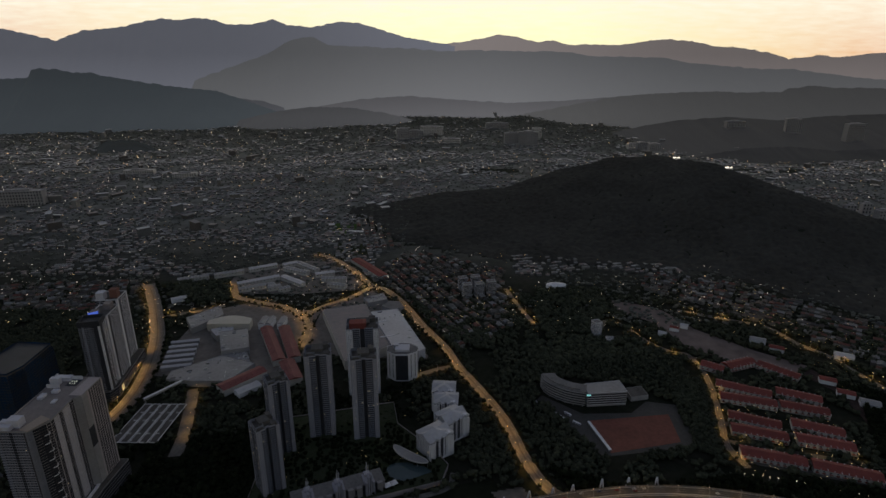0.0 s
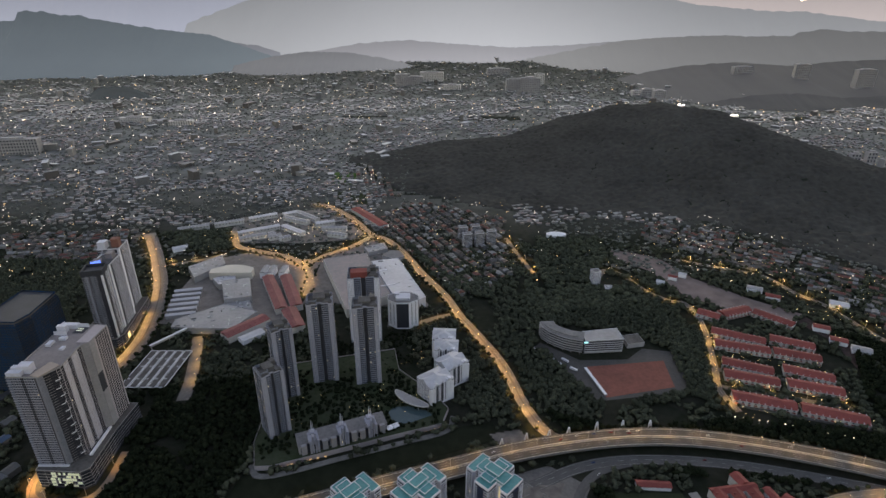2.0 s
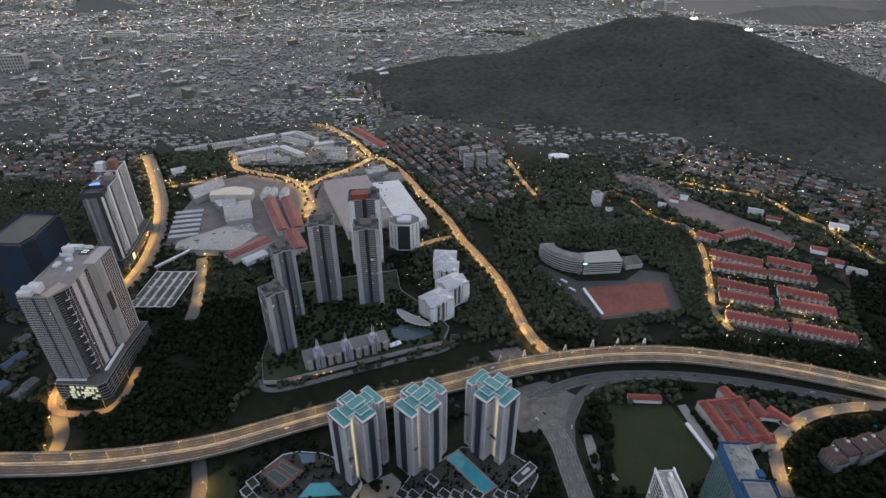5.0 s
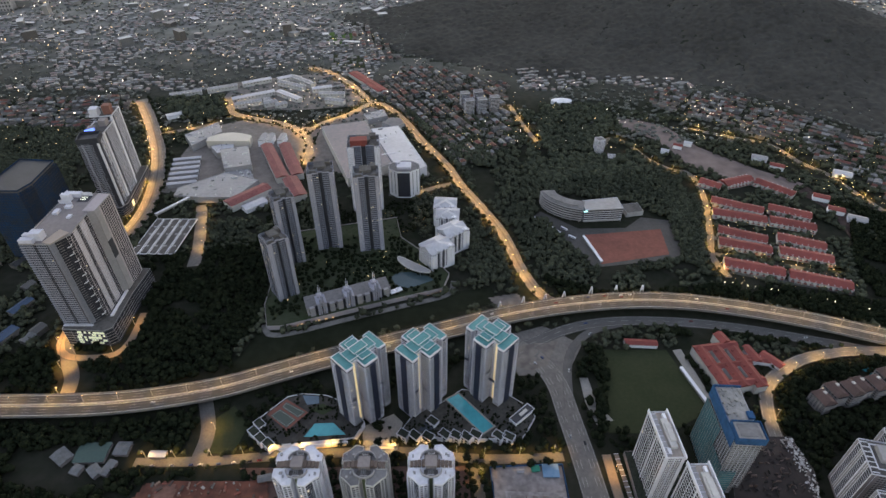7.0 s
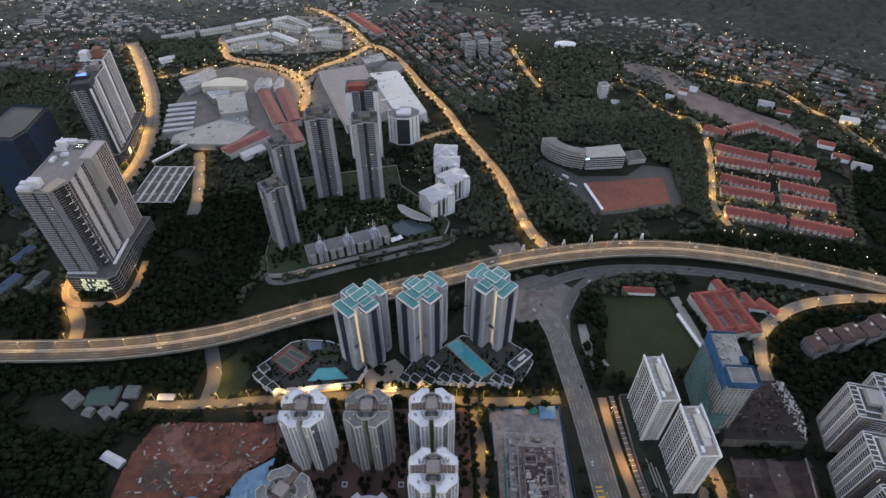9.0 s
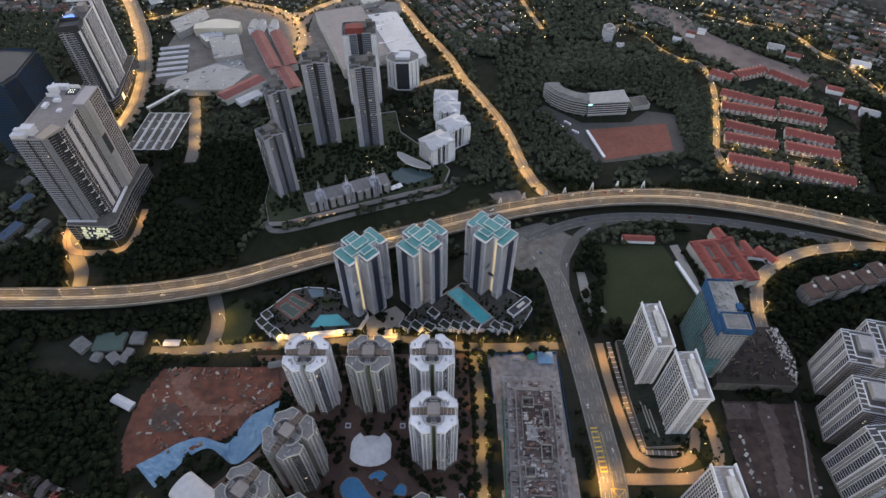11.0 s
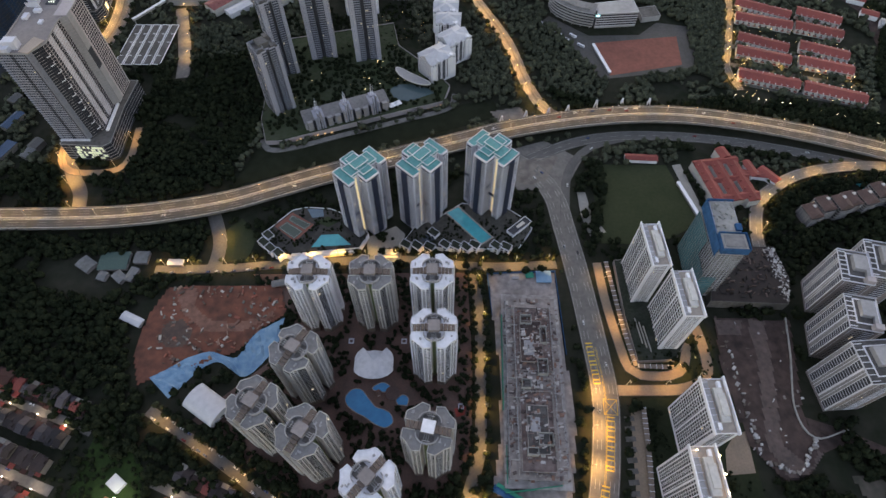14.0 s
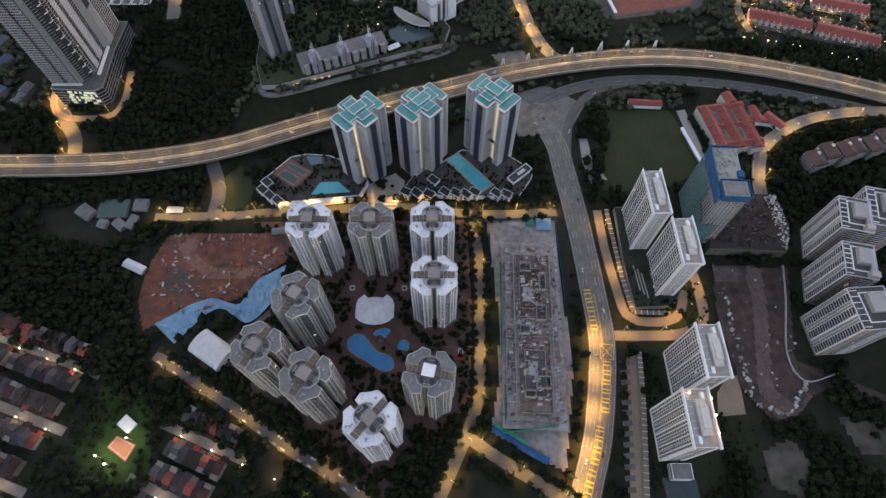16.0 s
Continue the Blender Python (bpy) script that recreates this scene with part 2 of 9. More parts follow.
def inset(poly, w):
    """The outline drawn in by w (anticlockwise outlines)."""
    out, k = [], len(poly)
    for i in range(k):
        p, a, b = Vector(poly[i]), Vector(poly[i - 1]), Vector(poly[(i + 1) % k])
        d1, d2 = (p - a).normalized(), (b - p).normalized()
        n1, n2 = Vector((-d1.y, d1.x)), Vector((-d2.y, d2.x))
        m = n1 + n2
        den = max(0.3, 1 + n1.dot(n2))
        out.append(tuple(p + m * (w / den)))
    return out


def part(name, geo, material, parent=None, label="", at=None):
    me = geo.mesh(name) if isinstance(geo, Geo) else geo
    if material and not me.materials:
        me.materials.append(material)
    ob = new(name, me)
    if parent:
        ob.parent = parent
    if at is not None:
        ob.location = at
    if label:
        ob["label"] = label
    return ob


def thing(name, x, y, z, rot, label, category, group="", kind=""):
    """The Empty at the base of a thing, under which its parts stand."""
    ob = new(name)
    ob.empty_display_size = 2
    ob.location, ob.rotation_euler = (x, y, z), (0, 0, rot)
    return tagged(ob, label, category, group, kind)


PATCHES = []


def patch(name, poly, z, material, label, category, thick=0.3, kind="structure"):
    """A flat piece of ground: turf, soil, paving."""
    PATCHES.append(poly)
    return tagged(part(name, Geo().prism(poly, z - thick, z), material), label, category, "", kind)


def smooth_line(pts, step=8.0):
    """Points at even steps on a smooth curve through a few given ones."""
    P = [Vector(p) for p in pts]
    P = [P[0] * 2 - P[1]] + P + [P[-1] * 2 - P[-2]]
    out = []
    for i in range(1, len(P) - 2):
        a, b, c, d = P[i - 1:i + 3]
        n = max(1, int((c - b).length / step))
        for k in range(n):
            t = k / n
            out.append(0.5 * ((2 * b) + (c - a) * t + (2 * a - 5 * b + 4 * c - d) * t * t + (3 * b - a - 3 * c + d) * t ** 3))
    return out + [P[-2]]


def side_line(line, off):
    """The line moved sideways, to its left for a positive off."""
    out = []
    for i, p in enumerate(line):
        d = (line[min(i + 1, len(line) - 1)] - line[max(i - 1, 0)]).normalized()
        out.append(p + Vector((-d.y, d.x)) * off)
    return out


def ribbon(geo, line, off, width, z0, z1, zs=None):
    """A strip of some thickness that runs along a line."""
    a, b = side_line(line, off + width / 2), side_line(line, off - width / 2)
    n = len(line)
    v, f = [], []
    for i in range(n):
        h = zs[i] if zs else 0.0
        v += [(*b[i], z0 + h), (*a[i], z0 + h), (*a[i], z1 + h), (*b[i], z1 + h)]
    for i in range(n - 1):
        k = 4 * i
        f += [(k + 3, k + 7, k + 6, k + 2), (k, k + 1, k + 5, k + 4), (k + 1, k + 2, k + 6, k + 5), (k, k + 4, k + 7, k + 3)]
    f += [(0, 3, 2, 1), (4 * n - 4, 4 * n - 3, 4 * n - 2, 4 * n - 1)]
    return geo.add(v, f)


def inside(x, y, poly):
    hit, j = False, len(poly) - 1
    if not (min(p[1] for p in poly) <= y <= max(p[1] for p in poly)):
        return False
    for i in range(len(poly)):
        (a, b), (c, d) = poly[i], poly[j]
        if (b > y) != (d > y) and x < (c - a) * (y - b) / (d - b) + a:
            hit = not hit
        j = i
    return hit


def smoothstep(a, b, x):
    t = min(1.0, max(0.0, (x - a) / (b - a)))
    return t * t * (3 - 2 * t)


def around(cx, cy, pts, rot=0.0):
    c, s = math.cos(rot), math.sin(rot)
    return [(cx + x * c - y * s, cy + x * s + y * c) for x, y in pts]


def big_mesh(name, verts, tris, material):
    """One mesh from numpy arrays of corners and triangles."""
    me = bpy.data.meshes.new(name)
    me.vertices.add(len(verts))
    me.vertices.foreach_set("co", verts.astype(np.float32).ravel())
    me.loops.add(len(tris) * 3)
    me.loops.foreach_set("vertex_index", tris.astype(np.int32).ravel())
    me.polygons.add(len(tris))
    me.polygons.foreach_set("loop_start", np.arange(0, len(tris) * 3, 3, dtype=np.int32))
    me.polygons.foreach_set("loop_total", np.full(len(tris), 3, dtype=np.int32))
    me.update(calc_edges=True)
    me.materials.append(material)
    return me

# ---- the land
HILL = [(-259, 1750, 0), (-155, 1800, 14), (-9, 1850, 36), (220, 1900, 40), (423, 2000, 85), (612, 2000, 124), (746, 1950, 146), (911, 1850, 138),
        (958, 1750, 120), (1074, 1600, 86), (1172, 1450, 66), (1350, 1200, 45)]
HX = [p[0] for p in HILL]
HY = [p[1] for p in HILL]
HZ = [p[2] for p in HILL]


def terrain(x, y):
    """Height of the land: a level valley floor, one wooded hill, and foothills that climb to the mountains."""
    z = (22 + 84 * math.exp(-((x - 100) / 1600) ** 2)) * smoothstep(2600, 4300, y) + 14 * smoothstep(2300, 3400, y) * noise.noise((x / 420, y / 300, 3.0))
    if 1050 < y < 2900 and x > -450:
        ry, rz = np.interp(x, HX, HY), np.interp(x, HX, HZ)
        if x > 1350:
            ry, rz = 1200 - (x - 1350) * 0.7, 45.0
        foot = np.interp(x, [-260, -120, 160, 450, 620, 740, 820], [1690, 1420, 1290, 1235, 1215, 1090, 1060])
        h = smoothstep(foot, ry, y) if y < ry else 1 - smoothstep(ry, ry + np.interp(rz, [0, 40, 146], [60, 140, 430]), y)
        z += h * rz * (1 + 0.10 * noise.noise((x / 110, y / 110, 0.0)))
    return z


def axis(knots):
    """Grid lines: (from, to, step) stretches."""
    return sorted({round(a + (b - a) * i / int((b - a) / s), 2) for a, b, s in knots for i in range(int((b - a) / s) + 1)})


def townland():
    """Scrub near by; grey yards and streets of the old town past it, lightened for haze; woods again below the
    mountains.
    """
    m = GROUND
    t = m.node_tree
    N, L = t.nodes, t.links
    geo, sep, r, n, mul, mix = N.new("ShaderNodeNewGeometry"), N.new("ShaderNodeSeparateXYZ"), N.new("ShaderNodeMapRange"), N.new("ShaderNodeTexNoise"), N.new("ShaderNodeMath"), N.new("ShaderNodeMix")
    L.new(geo.outputs["Position"], sep.inputs[0])
    L.new(sep.outputs["Y"], r.inputs[0])
    r.inputs[1].default_value, r.inputs[2].default_value = 1100, 1700
    L.new(geo.outputs["Position"], n.inputs["Vector"])
    n.inputs["Scale"].default_value, n.inputs["Detail"].default_value = 0.02, 5
    mul.operation = "MULTIPLY"
    back, both = N.new("ShaderNodeMapRange"), N.new("ShaderNodeMath")
    L.new(sep.outputs["Y"], back.inputs[0])
    back.inputs[1].default_value, back.inputs[2].default_value, back.inputs[3].default_value, back.inputs[4].default_value = 2800, 3700, 1.0, 0.35
    both.operation = "MULTIPLY"
    L.new(r.outputs[0], both.inputs[0])
    L.new(back.outputs[0], both.inputs[1])
    L.new(both.outputs[0], mul.inputs[0])
    L.new(n.outputs["Fac"], mul.inputs[1])
    mix.data_type = "RGBA"
    old = N["Principled BSDF"].inputs["Base Color"].links[0].from_socket
    L.new(mul.outputs[0], mix.inputs["Factor"])
    L.new(old, mix.inputs["A"])
    # yard grey, raised to hold the valley haze as well
    mix.inputs["B"].default_value = (0.3, 0.3, 0.295, 1)
    L.new(mix.outputs["Result"], N["Principled BSDF"].inputs["Base Color"])


townland()
gx = axis([(-7000, -3600, 300), (-3600, -1600, 80), (-1600, 1800, 34), (1800, 3600, 80), (3600, 7000, 300)])
gy = axis([(-900, 900, 150), (900, 2700, 30), (2700, 5100, 80)])
gv = np.array([(x, y, terrain(x, y)) for y in gy for x in gx])
W_ = len(gx)
gt = []
for j in range(len(gy) - 1):
    for i in range(W_ - 1):
        a = j * W_ + i
        gt += [(a, a + 1, a + 1 + W_), (a, a + 1 + W_, a + W_)]
gme = big_mesh("ground", gv, np.array(gt), GROUND)
gme.materials.append(mat("forest_floor", (0.026, 0.03, 0.022), (0.018, 0.021, 0.016), 0.95, 0.1, 0.02))
cen = gv[np.array(gt)].mean(axis=1)
gme.polygons.foreach_set("material_index", ((cen[:, 2] > 0.15) & (cen[:, 1] < 2500) & (cen[:, 0] > -450)).astype(np.int32))
tagged(new("ground", gme), "dark scrubby valley ground with a wooded hill", "ground", "", "structure")

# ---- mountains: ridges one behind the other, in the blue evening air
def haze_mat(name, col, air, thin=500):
    """Far forest slopes; emission on them stands in for kilometres of evening air that glows with the sky."""
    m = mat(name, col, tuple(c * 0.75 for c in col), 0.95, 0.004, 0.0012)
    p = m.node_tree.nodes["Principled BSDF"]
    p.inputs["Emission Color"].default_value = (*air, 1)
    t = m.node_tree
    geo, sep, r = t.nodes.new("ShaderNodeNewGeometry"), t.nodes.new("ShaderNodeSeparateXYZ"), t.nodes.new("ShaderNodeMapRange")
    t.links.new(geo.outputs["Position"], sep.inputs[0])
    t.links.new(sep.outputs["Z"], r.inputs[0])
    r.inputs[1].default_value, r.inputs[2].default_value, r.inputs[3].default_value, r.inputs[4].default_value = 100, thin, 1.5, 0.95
    # the painted haze is strongest below the place where the sun went down
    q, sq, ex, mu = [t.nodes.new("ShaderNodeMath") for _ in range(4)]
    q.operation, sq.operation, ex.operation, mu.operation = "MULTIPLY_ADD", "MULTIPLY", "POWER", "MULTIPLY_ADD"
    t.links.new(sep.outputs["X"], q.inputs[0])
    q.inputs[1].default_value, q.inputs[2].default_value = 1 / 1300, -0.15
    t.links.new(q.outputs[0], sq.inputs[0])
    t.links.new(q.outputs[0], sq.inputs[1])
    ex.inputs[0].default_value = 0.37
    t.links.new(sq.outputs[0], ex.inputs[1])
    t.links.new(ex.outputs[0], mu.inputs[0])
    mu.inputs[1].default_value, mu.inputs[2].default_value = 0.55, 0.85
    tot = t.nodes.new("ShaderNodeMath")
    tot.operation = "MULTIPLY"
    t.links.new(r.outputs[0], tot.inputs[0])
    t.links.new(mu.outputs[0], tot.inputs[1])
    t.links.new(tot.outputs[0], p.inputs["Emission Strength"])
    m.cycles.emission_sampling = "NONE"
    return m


def ridge(name, label, xs, zs, y, depth, material, seed, rough=18):
    """A mountain range with its crest at y and a slope towards the valley, cut by gullies."""
    n, rows = 260, 14
    x0, x1 = xs[0], xs[-1]
    v = []
    for j in range(rows):
        t = j / (rows - 1)
        for i in range(n):
            x = x0 + (x1 - x0) * i / (n - 1)
            crest = np.interp(x, xs, zs) + rough * 0.5 * noise.noise((x / 60, seed, 0)) + rough * 0.25 * noise.noise((x / 22, seed, 5))
            fall = t ** 0.9
            gully = 60 * math.sin(t * math.pi) * noise.noise((x / 260, t * 1.5, seed)) + 20 * math.sin(t * math.pi) * noise.noise((x / 90, t * 3, seed + 7))
            v.append((x, y - depth * t + gully, crest * (1 - fall) - fall * 25 + gully * min(0.4, crest * 0.001)))
    f = []
    for j in range(rows - 1):
        for i in range(n - 1):
            a = j * n + i
            f += [(a, a + n, a + 1), (a + 1, a + n, a + n + 1)]
    me = big_mesh(name, np.array(v), np.array(f), material)
    me.polygons.foreach_set("use_smooth", np.ones(len(f), dtype=bool))
    return tagged(new(name, me), label, "mountain", "mountain ranges", "structure")


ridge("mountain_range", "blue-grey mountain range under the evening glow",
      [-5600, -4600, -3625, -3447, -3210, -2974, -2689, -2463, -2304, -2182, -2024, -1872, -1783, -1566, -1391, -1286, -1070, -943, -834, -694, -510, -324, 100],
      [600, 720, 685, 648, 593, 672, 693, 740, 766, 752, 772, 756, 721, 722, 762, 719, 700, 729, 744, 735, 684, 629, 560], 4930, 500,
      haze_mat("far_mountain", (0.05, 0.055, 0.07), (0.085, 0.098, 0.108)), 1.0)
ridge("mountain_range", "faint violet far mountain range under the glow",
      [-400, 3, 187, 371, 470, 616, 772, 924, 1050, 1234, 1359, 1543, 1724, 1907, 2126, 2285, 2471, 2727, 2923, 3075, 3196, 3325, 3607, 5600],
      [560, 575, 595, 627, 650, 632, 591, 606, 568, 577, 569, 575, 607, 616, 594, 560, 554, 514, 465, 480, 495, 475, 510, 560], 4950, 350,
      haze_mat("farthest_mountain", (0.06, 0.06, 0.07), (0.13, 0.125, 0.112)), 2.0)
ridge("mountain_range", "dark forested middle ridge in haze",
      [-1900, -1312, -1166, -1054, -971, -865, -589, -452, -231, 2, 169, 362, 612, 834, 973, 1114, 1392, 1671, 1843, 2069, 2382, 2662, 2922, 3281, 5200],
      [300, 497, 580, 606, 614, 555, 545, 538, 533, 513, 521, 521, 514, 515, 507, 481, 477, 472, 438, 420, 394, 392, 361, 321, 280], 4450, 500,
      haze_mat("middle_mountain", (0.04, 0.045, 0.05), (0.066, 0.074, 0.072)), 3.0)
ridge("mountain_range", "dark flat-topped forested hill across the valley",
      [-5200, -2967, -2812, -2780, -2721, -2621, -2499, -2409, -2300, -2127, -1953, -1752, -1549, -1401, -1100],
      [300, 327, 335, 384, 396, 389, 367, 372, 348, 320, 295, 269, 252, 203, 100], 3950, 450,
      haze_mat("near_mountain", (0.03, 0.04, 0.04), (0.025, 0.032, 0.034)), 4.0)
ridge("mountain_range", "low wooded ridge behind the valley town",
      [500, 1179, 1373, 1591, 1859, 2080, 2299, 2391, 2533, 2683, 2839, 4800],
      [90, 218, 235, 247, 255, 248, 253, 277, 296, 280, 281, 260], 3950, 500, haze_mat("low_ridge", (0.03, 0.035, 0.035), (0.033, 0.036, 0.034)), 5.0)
# nearer rises, each given its share of haze as emission
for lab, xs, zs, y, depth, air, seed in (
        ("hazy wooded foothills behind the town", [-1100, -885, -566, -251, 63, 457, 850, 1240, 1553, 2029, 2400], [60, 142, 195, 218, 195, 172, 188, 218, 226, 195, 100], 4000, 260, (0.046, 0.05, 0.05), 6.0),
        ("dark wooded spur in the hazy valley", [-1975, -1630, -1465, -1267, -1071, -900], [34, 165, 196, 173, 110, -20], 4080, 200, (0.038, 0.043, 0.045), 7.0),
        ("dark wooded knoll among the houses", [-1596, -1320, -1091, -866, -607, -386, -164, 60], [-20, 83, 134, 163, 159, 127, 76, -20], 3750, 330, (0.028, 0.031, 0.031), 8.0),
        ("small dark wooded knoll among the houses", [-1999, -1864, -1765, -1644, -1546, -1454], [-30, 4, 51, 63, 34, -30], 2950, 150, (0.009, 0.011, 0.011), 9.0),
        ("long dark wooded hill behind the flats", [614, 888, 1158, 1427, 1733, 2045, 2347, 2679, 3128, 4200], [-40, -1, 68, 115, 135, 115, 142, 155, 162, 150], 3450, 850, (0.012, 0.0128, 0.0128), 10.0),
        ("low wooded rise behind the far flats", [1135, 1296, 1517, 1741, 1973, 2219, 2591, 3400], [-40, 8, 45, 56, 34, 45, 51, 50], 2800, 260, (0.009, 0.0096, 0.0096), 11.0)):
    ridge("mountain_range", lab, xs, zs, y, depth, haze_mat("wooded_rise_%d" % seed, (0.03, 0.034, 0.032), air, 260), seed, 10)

# the evening sky low over the mountains
def glow_sky():
    m = bpy.data.materials.new("evening_sky")
    m.use_nodes = True
    t = m.node_tree
    N, L = t.nodes, t.links
    N.remove(N["Principled BSDF"])
    em, geo, sep = N.new("ShaderNodeEmission"), N.new("ShaderNodeNewGeometry"), N.new("ShaderNodeSeparateXYZ")
    L.new(geo.outputs["Position"], sep.inputs[0])
    ramp, r, up, rz, n, mp, mx, mz = N.new("ShaderNodeValToRGB"), N.new("ShaderNodeMapRange"), N.new("ShaderNodeValToRGB"), N.new("ShaderNodeMapRange"), N.new("ShaderNodeTexNoise"), N.new("ShaderNodeMapping"), N.new("ShaderNodeMix"), N.new("ShaderNodeMath")
    L.new(geo.outputs["Position"], mp.inputs[0])
    mp.inputs["Scale"].default_value = (0.0009, 0.0, 0.006)
    L.new(mp.outputs[0], n.inputs["Vector"])
    n.inputs["Detail"].default_value = 5
    r.inputs[1].default_value, r.inputs[2].default_value = -5000, 5000
    L.new(sep.outputs["X"], r.inputs[0])
    L.new(r.outputs[0], ramp.inputs[0])
    e = ramp.color_ramp.elements
    e[0].position, e[0].color = 0.14, (0.77, 0.54, 0.32, 1)
    e[1].position, e[1].color = 0.88, (0.78, 0.5, 0.28, 1)
    for p, c in ((0.28, (0.92, 0.84, 0.42, 1)), (0.45, (1.0, 1.04, 0.5, 1)), (0.6, (1.02, 1.06, 0.5, 1)), (0.7, (0.92, 0.84, 0.42, 1))):
        q = e.new(p)
        q.color = c
    rz.inputs[1].default_value, rz.inputs[2].default_value = 480, 1100
    L.new(sep.outputs["Z"], rz.inputs[0])
    mz.operation = "MULTIPLY_ADD"
    L.new(n.outputs["Fac"], mz.inputs[0])
    mz.inputs[1].default_value = 0.9
    mz.inputs[2].default_value = -0.3
    add = N.new("ShaderNodeMath")
    L.new(rz.outputs[0], add.inputs[0])
    L.new(mz.outputs[0], add.inputs[1])
    add.use_clamp = True
    mx.data_type = "RGBA"
    L.new(add.outputs[0], mx.inputs["Factor"])
    L.new(ramp.outputs[0], mx.inputs["A"])
    mx.inputs["B"].default_value = (0.93, 0.96, 0.72, 1)
    L.new(mx.outputs["Result"], em.inputs["Color"])
    em.inputs["Strength"].default_value = 1.0
    L.new(em.outputs[0], N["Material Output"].inputs["Surface"])
    m.cycles.emission_sampling = "NONE"
    return m


g = Geo()
for i in range(24):
    a, b = -6600 + i * 550, -6050 + i * 550
    g.add([(a, 4985, 100), (b, 4985, 100), (b, 4985, 1900), (a, 4985, 1900)], [(0, 1, 2, 3)])
tagged(part("backdrop", g, glow_sky()), "pale yellow and peach evening sky over the mountains", "sky", "", "structure")

# ---- roads: (name, label, width, lamps each side spacing, points)
ROADS = {}


def road(key, label, width, pts, z=0.35, material=ASPHALT, line=True, name="road"):
    pl = smooth_line(pts)
    z += 0.006 * (len(ROADS) % 14)
    ROADS[key] = (pl, width)
    ob = tagged(part(name, ribbon(Geo(), pl, 0, width, z - 0.5, z), material), label, "road", "roads", "structure")
    g = Geo()
    for s in (-1, 1):
        ribbon(g, pl, s * (width / 2 + 0.25), 0.5, z - 0.5, z + 0.14)
    part("kerb", g, DARKCON, ob, "grey concrete kerb")
    return ob, pl


MAIN_S = [(104, 0), (113, 33), (128, 76), (138, 123), (143, 164), (141, 208), (138, 250), (134, 295), (128, 344), (122, 385), (107, 416), (80, 441)]
road("main", "dark dual carriageway with yellow hatching", 23, MAIN_S, 0.5, ROADWAY)
road("cross", "street between two condominiums lit by lamps", 9, [(-290, 290), (-219, 292), (-162, 297), (-48, 303), (20, 296), (66, 295), (115, 298)])
road("garden", "tree-lined street beside the white towers", 9, [(30, 294), (35, 238), (34, 185), (33, 143), (31, 113), (22, 85), (8, 54), (-8, 20)])
road("diag", "street with parked cars below the white towers", 8.5, [(-255, 148), (-195, 113), (-157, 89), (-122, 67), (-83, 46), (-50, 22)])
road("lower", "lamp-lit side street", 9, [(22, 78), (54, 57), (80, 42), (110, 22)])
road("link", "lane that climbs to the highway", 13, [(-250, 368), (-232, 325), (-231, 292)])
road("west_link", "lamp-lit lane beside the tower podium", 14, [(-392, 350), (-400, 387), (-418, 414), (-436, 450), (-446, 520)])
road("boulevard", "lamp-lit boulevard that runs north", 15, [(150, 500), (122, 530), (105, 577), (96, 620), (83, 668), (57, 731), (28, 795), (5, 860), (-37, 944), (-79, 1040), (-124, 1113), (-156, 1135), (-209, 1228), (-280, 1314), (-332, 1340)], 0.5, ROADWAY)
road("slip_north", "slip road from the boulevard", 9, [(108, 560), (128, 520), (165, 500)], 0.45, ROADWAY)
road("bend", "curving lamp-lit road past the shops", 14, [(-239, 860), (-245, 920), (-268, 977), (-315, 1021), (-390, 1051), (-434, 1077), (-464, 1148)], 0.5, ROADWAY)
road("mall_road", "lamp-lit road behind the mall", 14, [(-268, 977), (-239, 1026), (-190, 1073), (-150, 1136)], 0.45, ROADWAY)
road("west_avenue", "wide lamp-lit avenue past dark towers", 24, [(-466, 630), (-459, 685), (-465, 746), (-486, 824), (-516, 903), (-558, 985), (-606, 1070), (-650, 1140)], 0.5, ROADWAY)
road("west_branch", "lamp-lit side road", 11, [(-546, 976), (-490, 1000), (-440, 1030)])
road("hill_road", "lamp-lit road past red-roofed rows", 9, [(378, 560), (373, 603), (389, 655), (415, 746), (422, 806), (415, 839), (396, 843), (364, 882), (340, 946), (312, 962), (291, 924)])
road("hill_lane", "short lamp-lit hillside road", 9, [(138, 1120), (155, 1029), (174, 950)])
road("east_road", "lamp-lit road through hillside housing", 10, [(470, 1010), (549, 970), (608, 937), (629, 874), (656, 831), (666, 781), (690, 700), (740, 640)])
road("slip_east", "bright lamp-lit ramp with hatched verge", 13, [(560, 425), (495, 430), (451, 428), (404, 418), (367, 398), (342, 375), (328, 335), (325, 300)], 3.0, ROADWAY)
road("slip_mid", "dark slip road beside the playing field", 9, [(215, 475), (179, 463), (154, 442), (138, 409), (130, 351)], 0.45)
road("under", "worn surface road under the viaduct", 14, [(40, 408), (100, 441), (154, 467), (208, 478), (274, 478), (339, 470), (401, 456), (500, 428), (580, 400)], 0.42, ASPHALT)
road("north_road", "winding lamp-lit road to the old town", 9, [(-209, 1228), (-215, 1400), (-235, 1500), (-225, 1620), (-260, 1700), (-250, 1850)])

road("mall_link", "lamp-lit road from the boulevard to the mall", 10, [(24, 800), (-10, 786), (-45, 768), (-88, 764)], 0.42, ROADWAY)

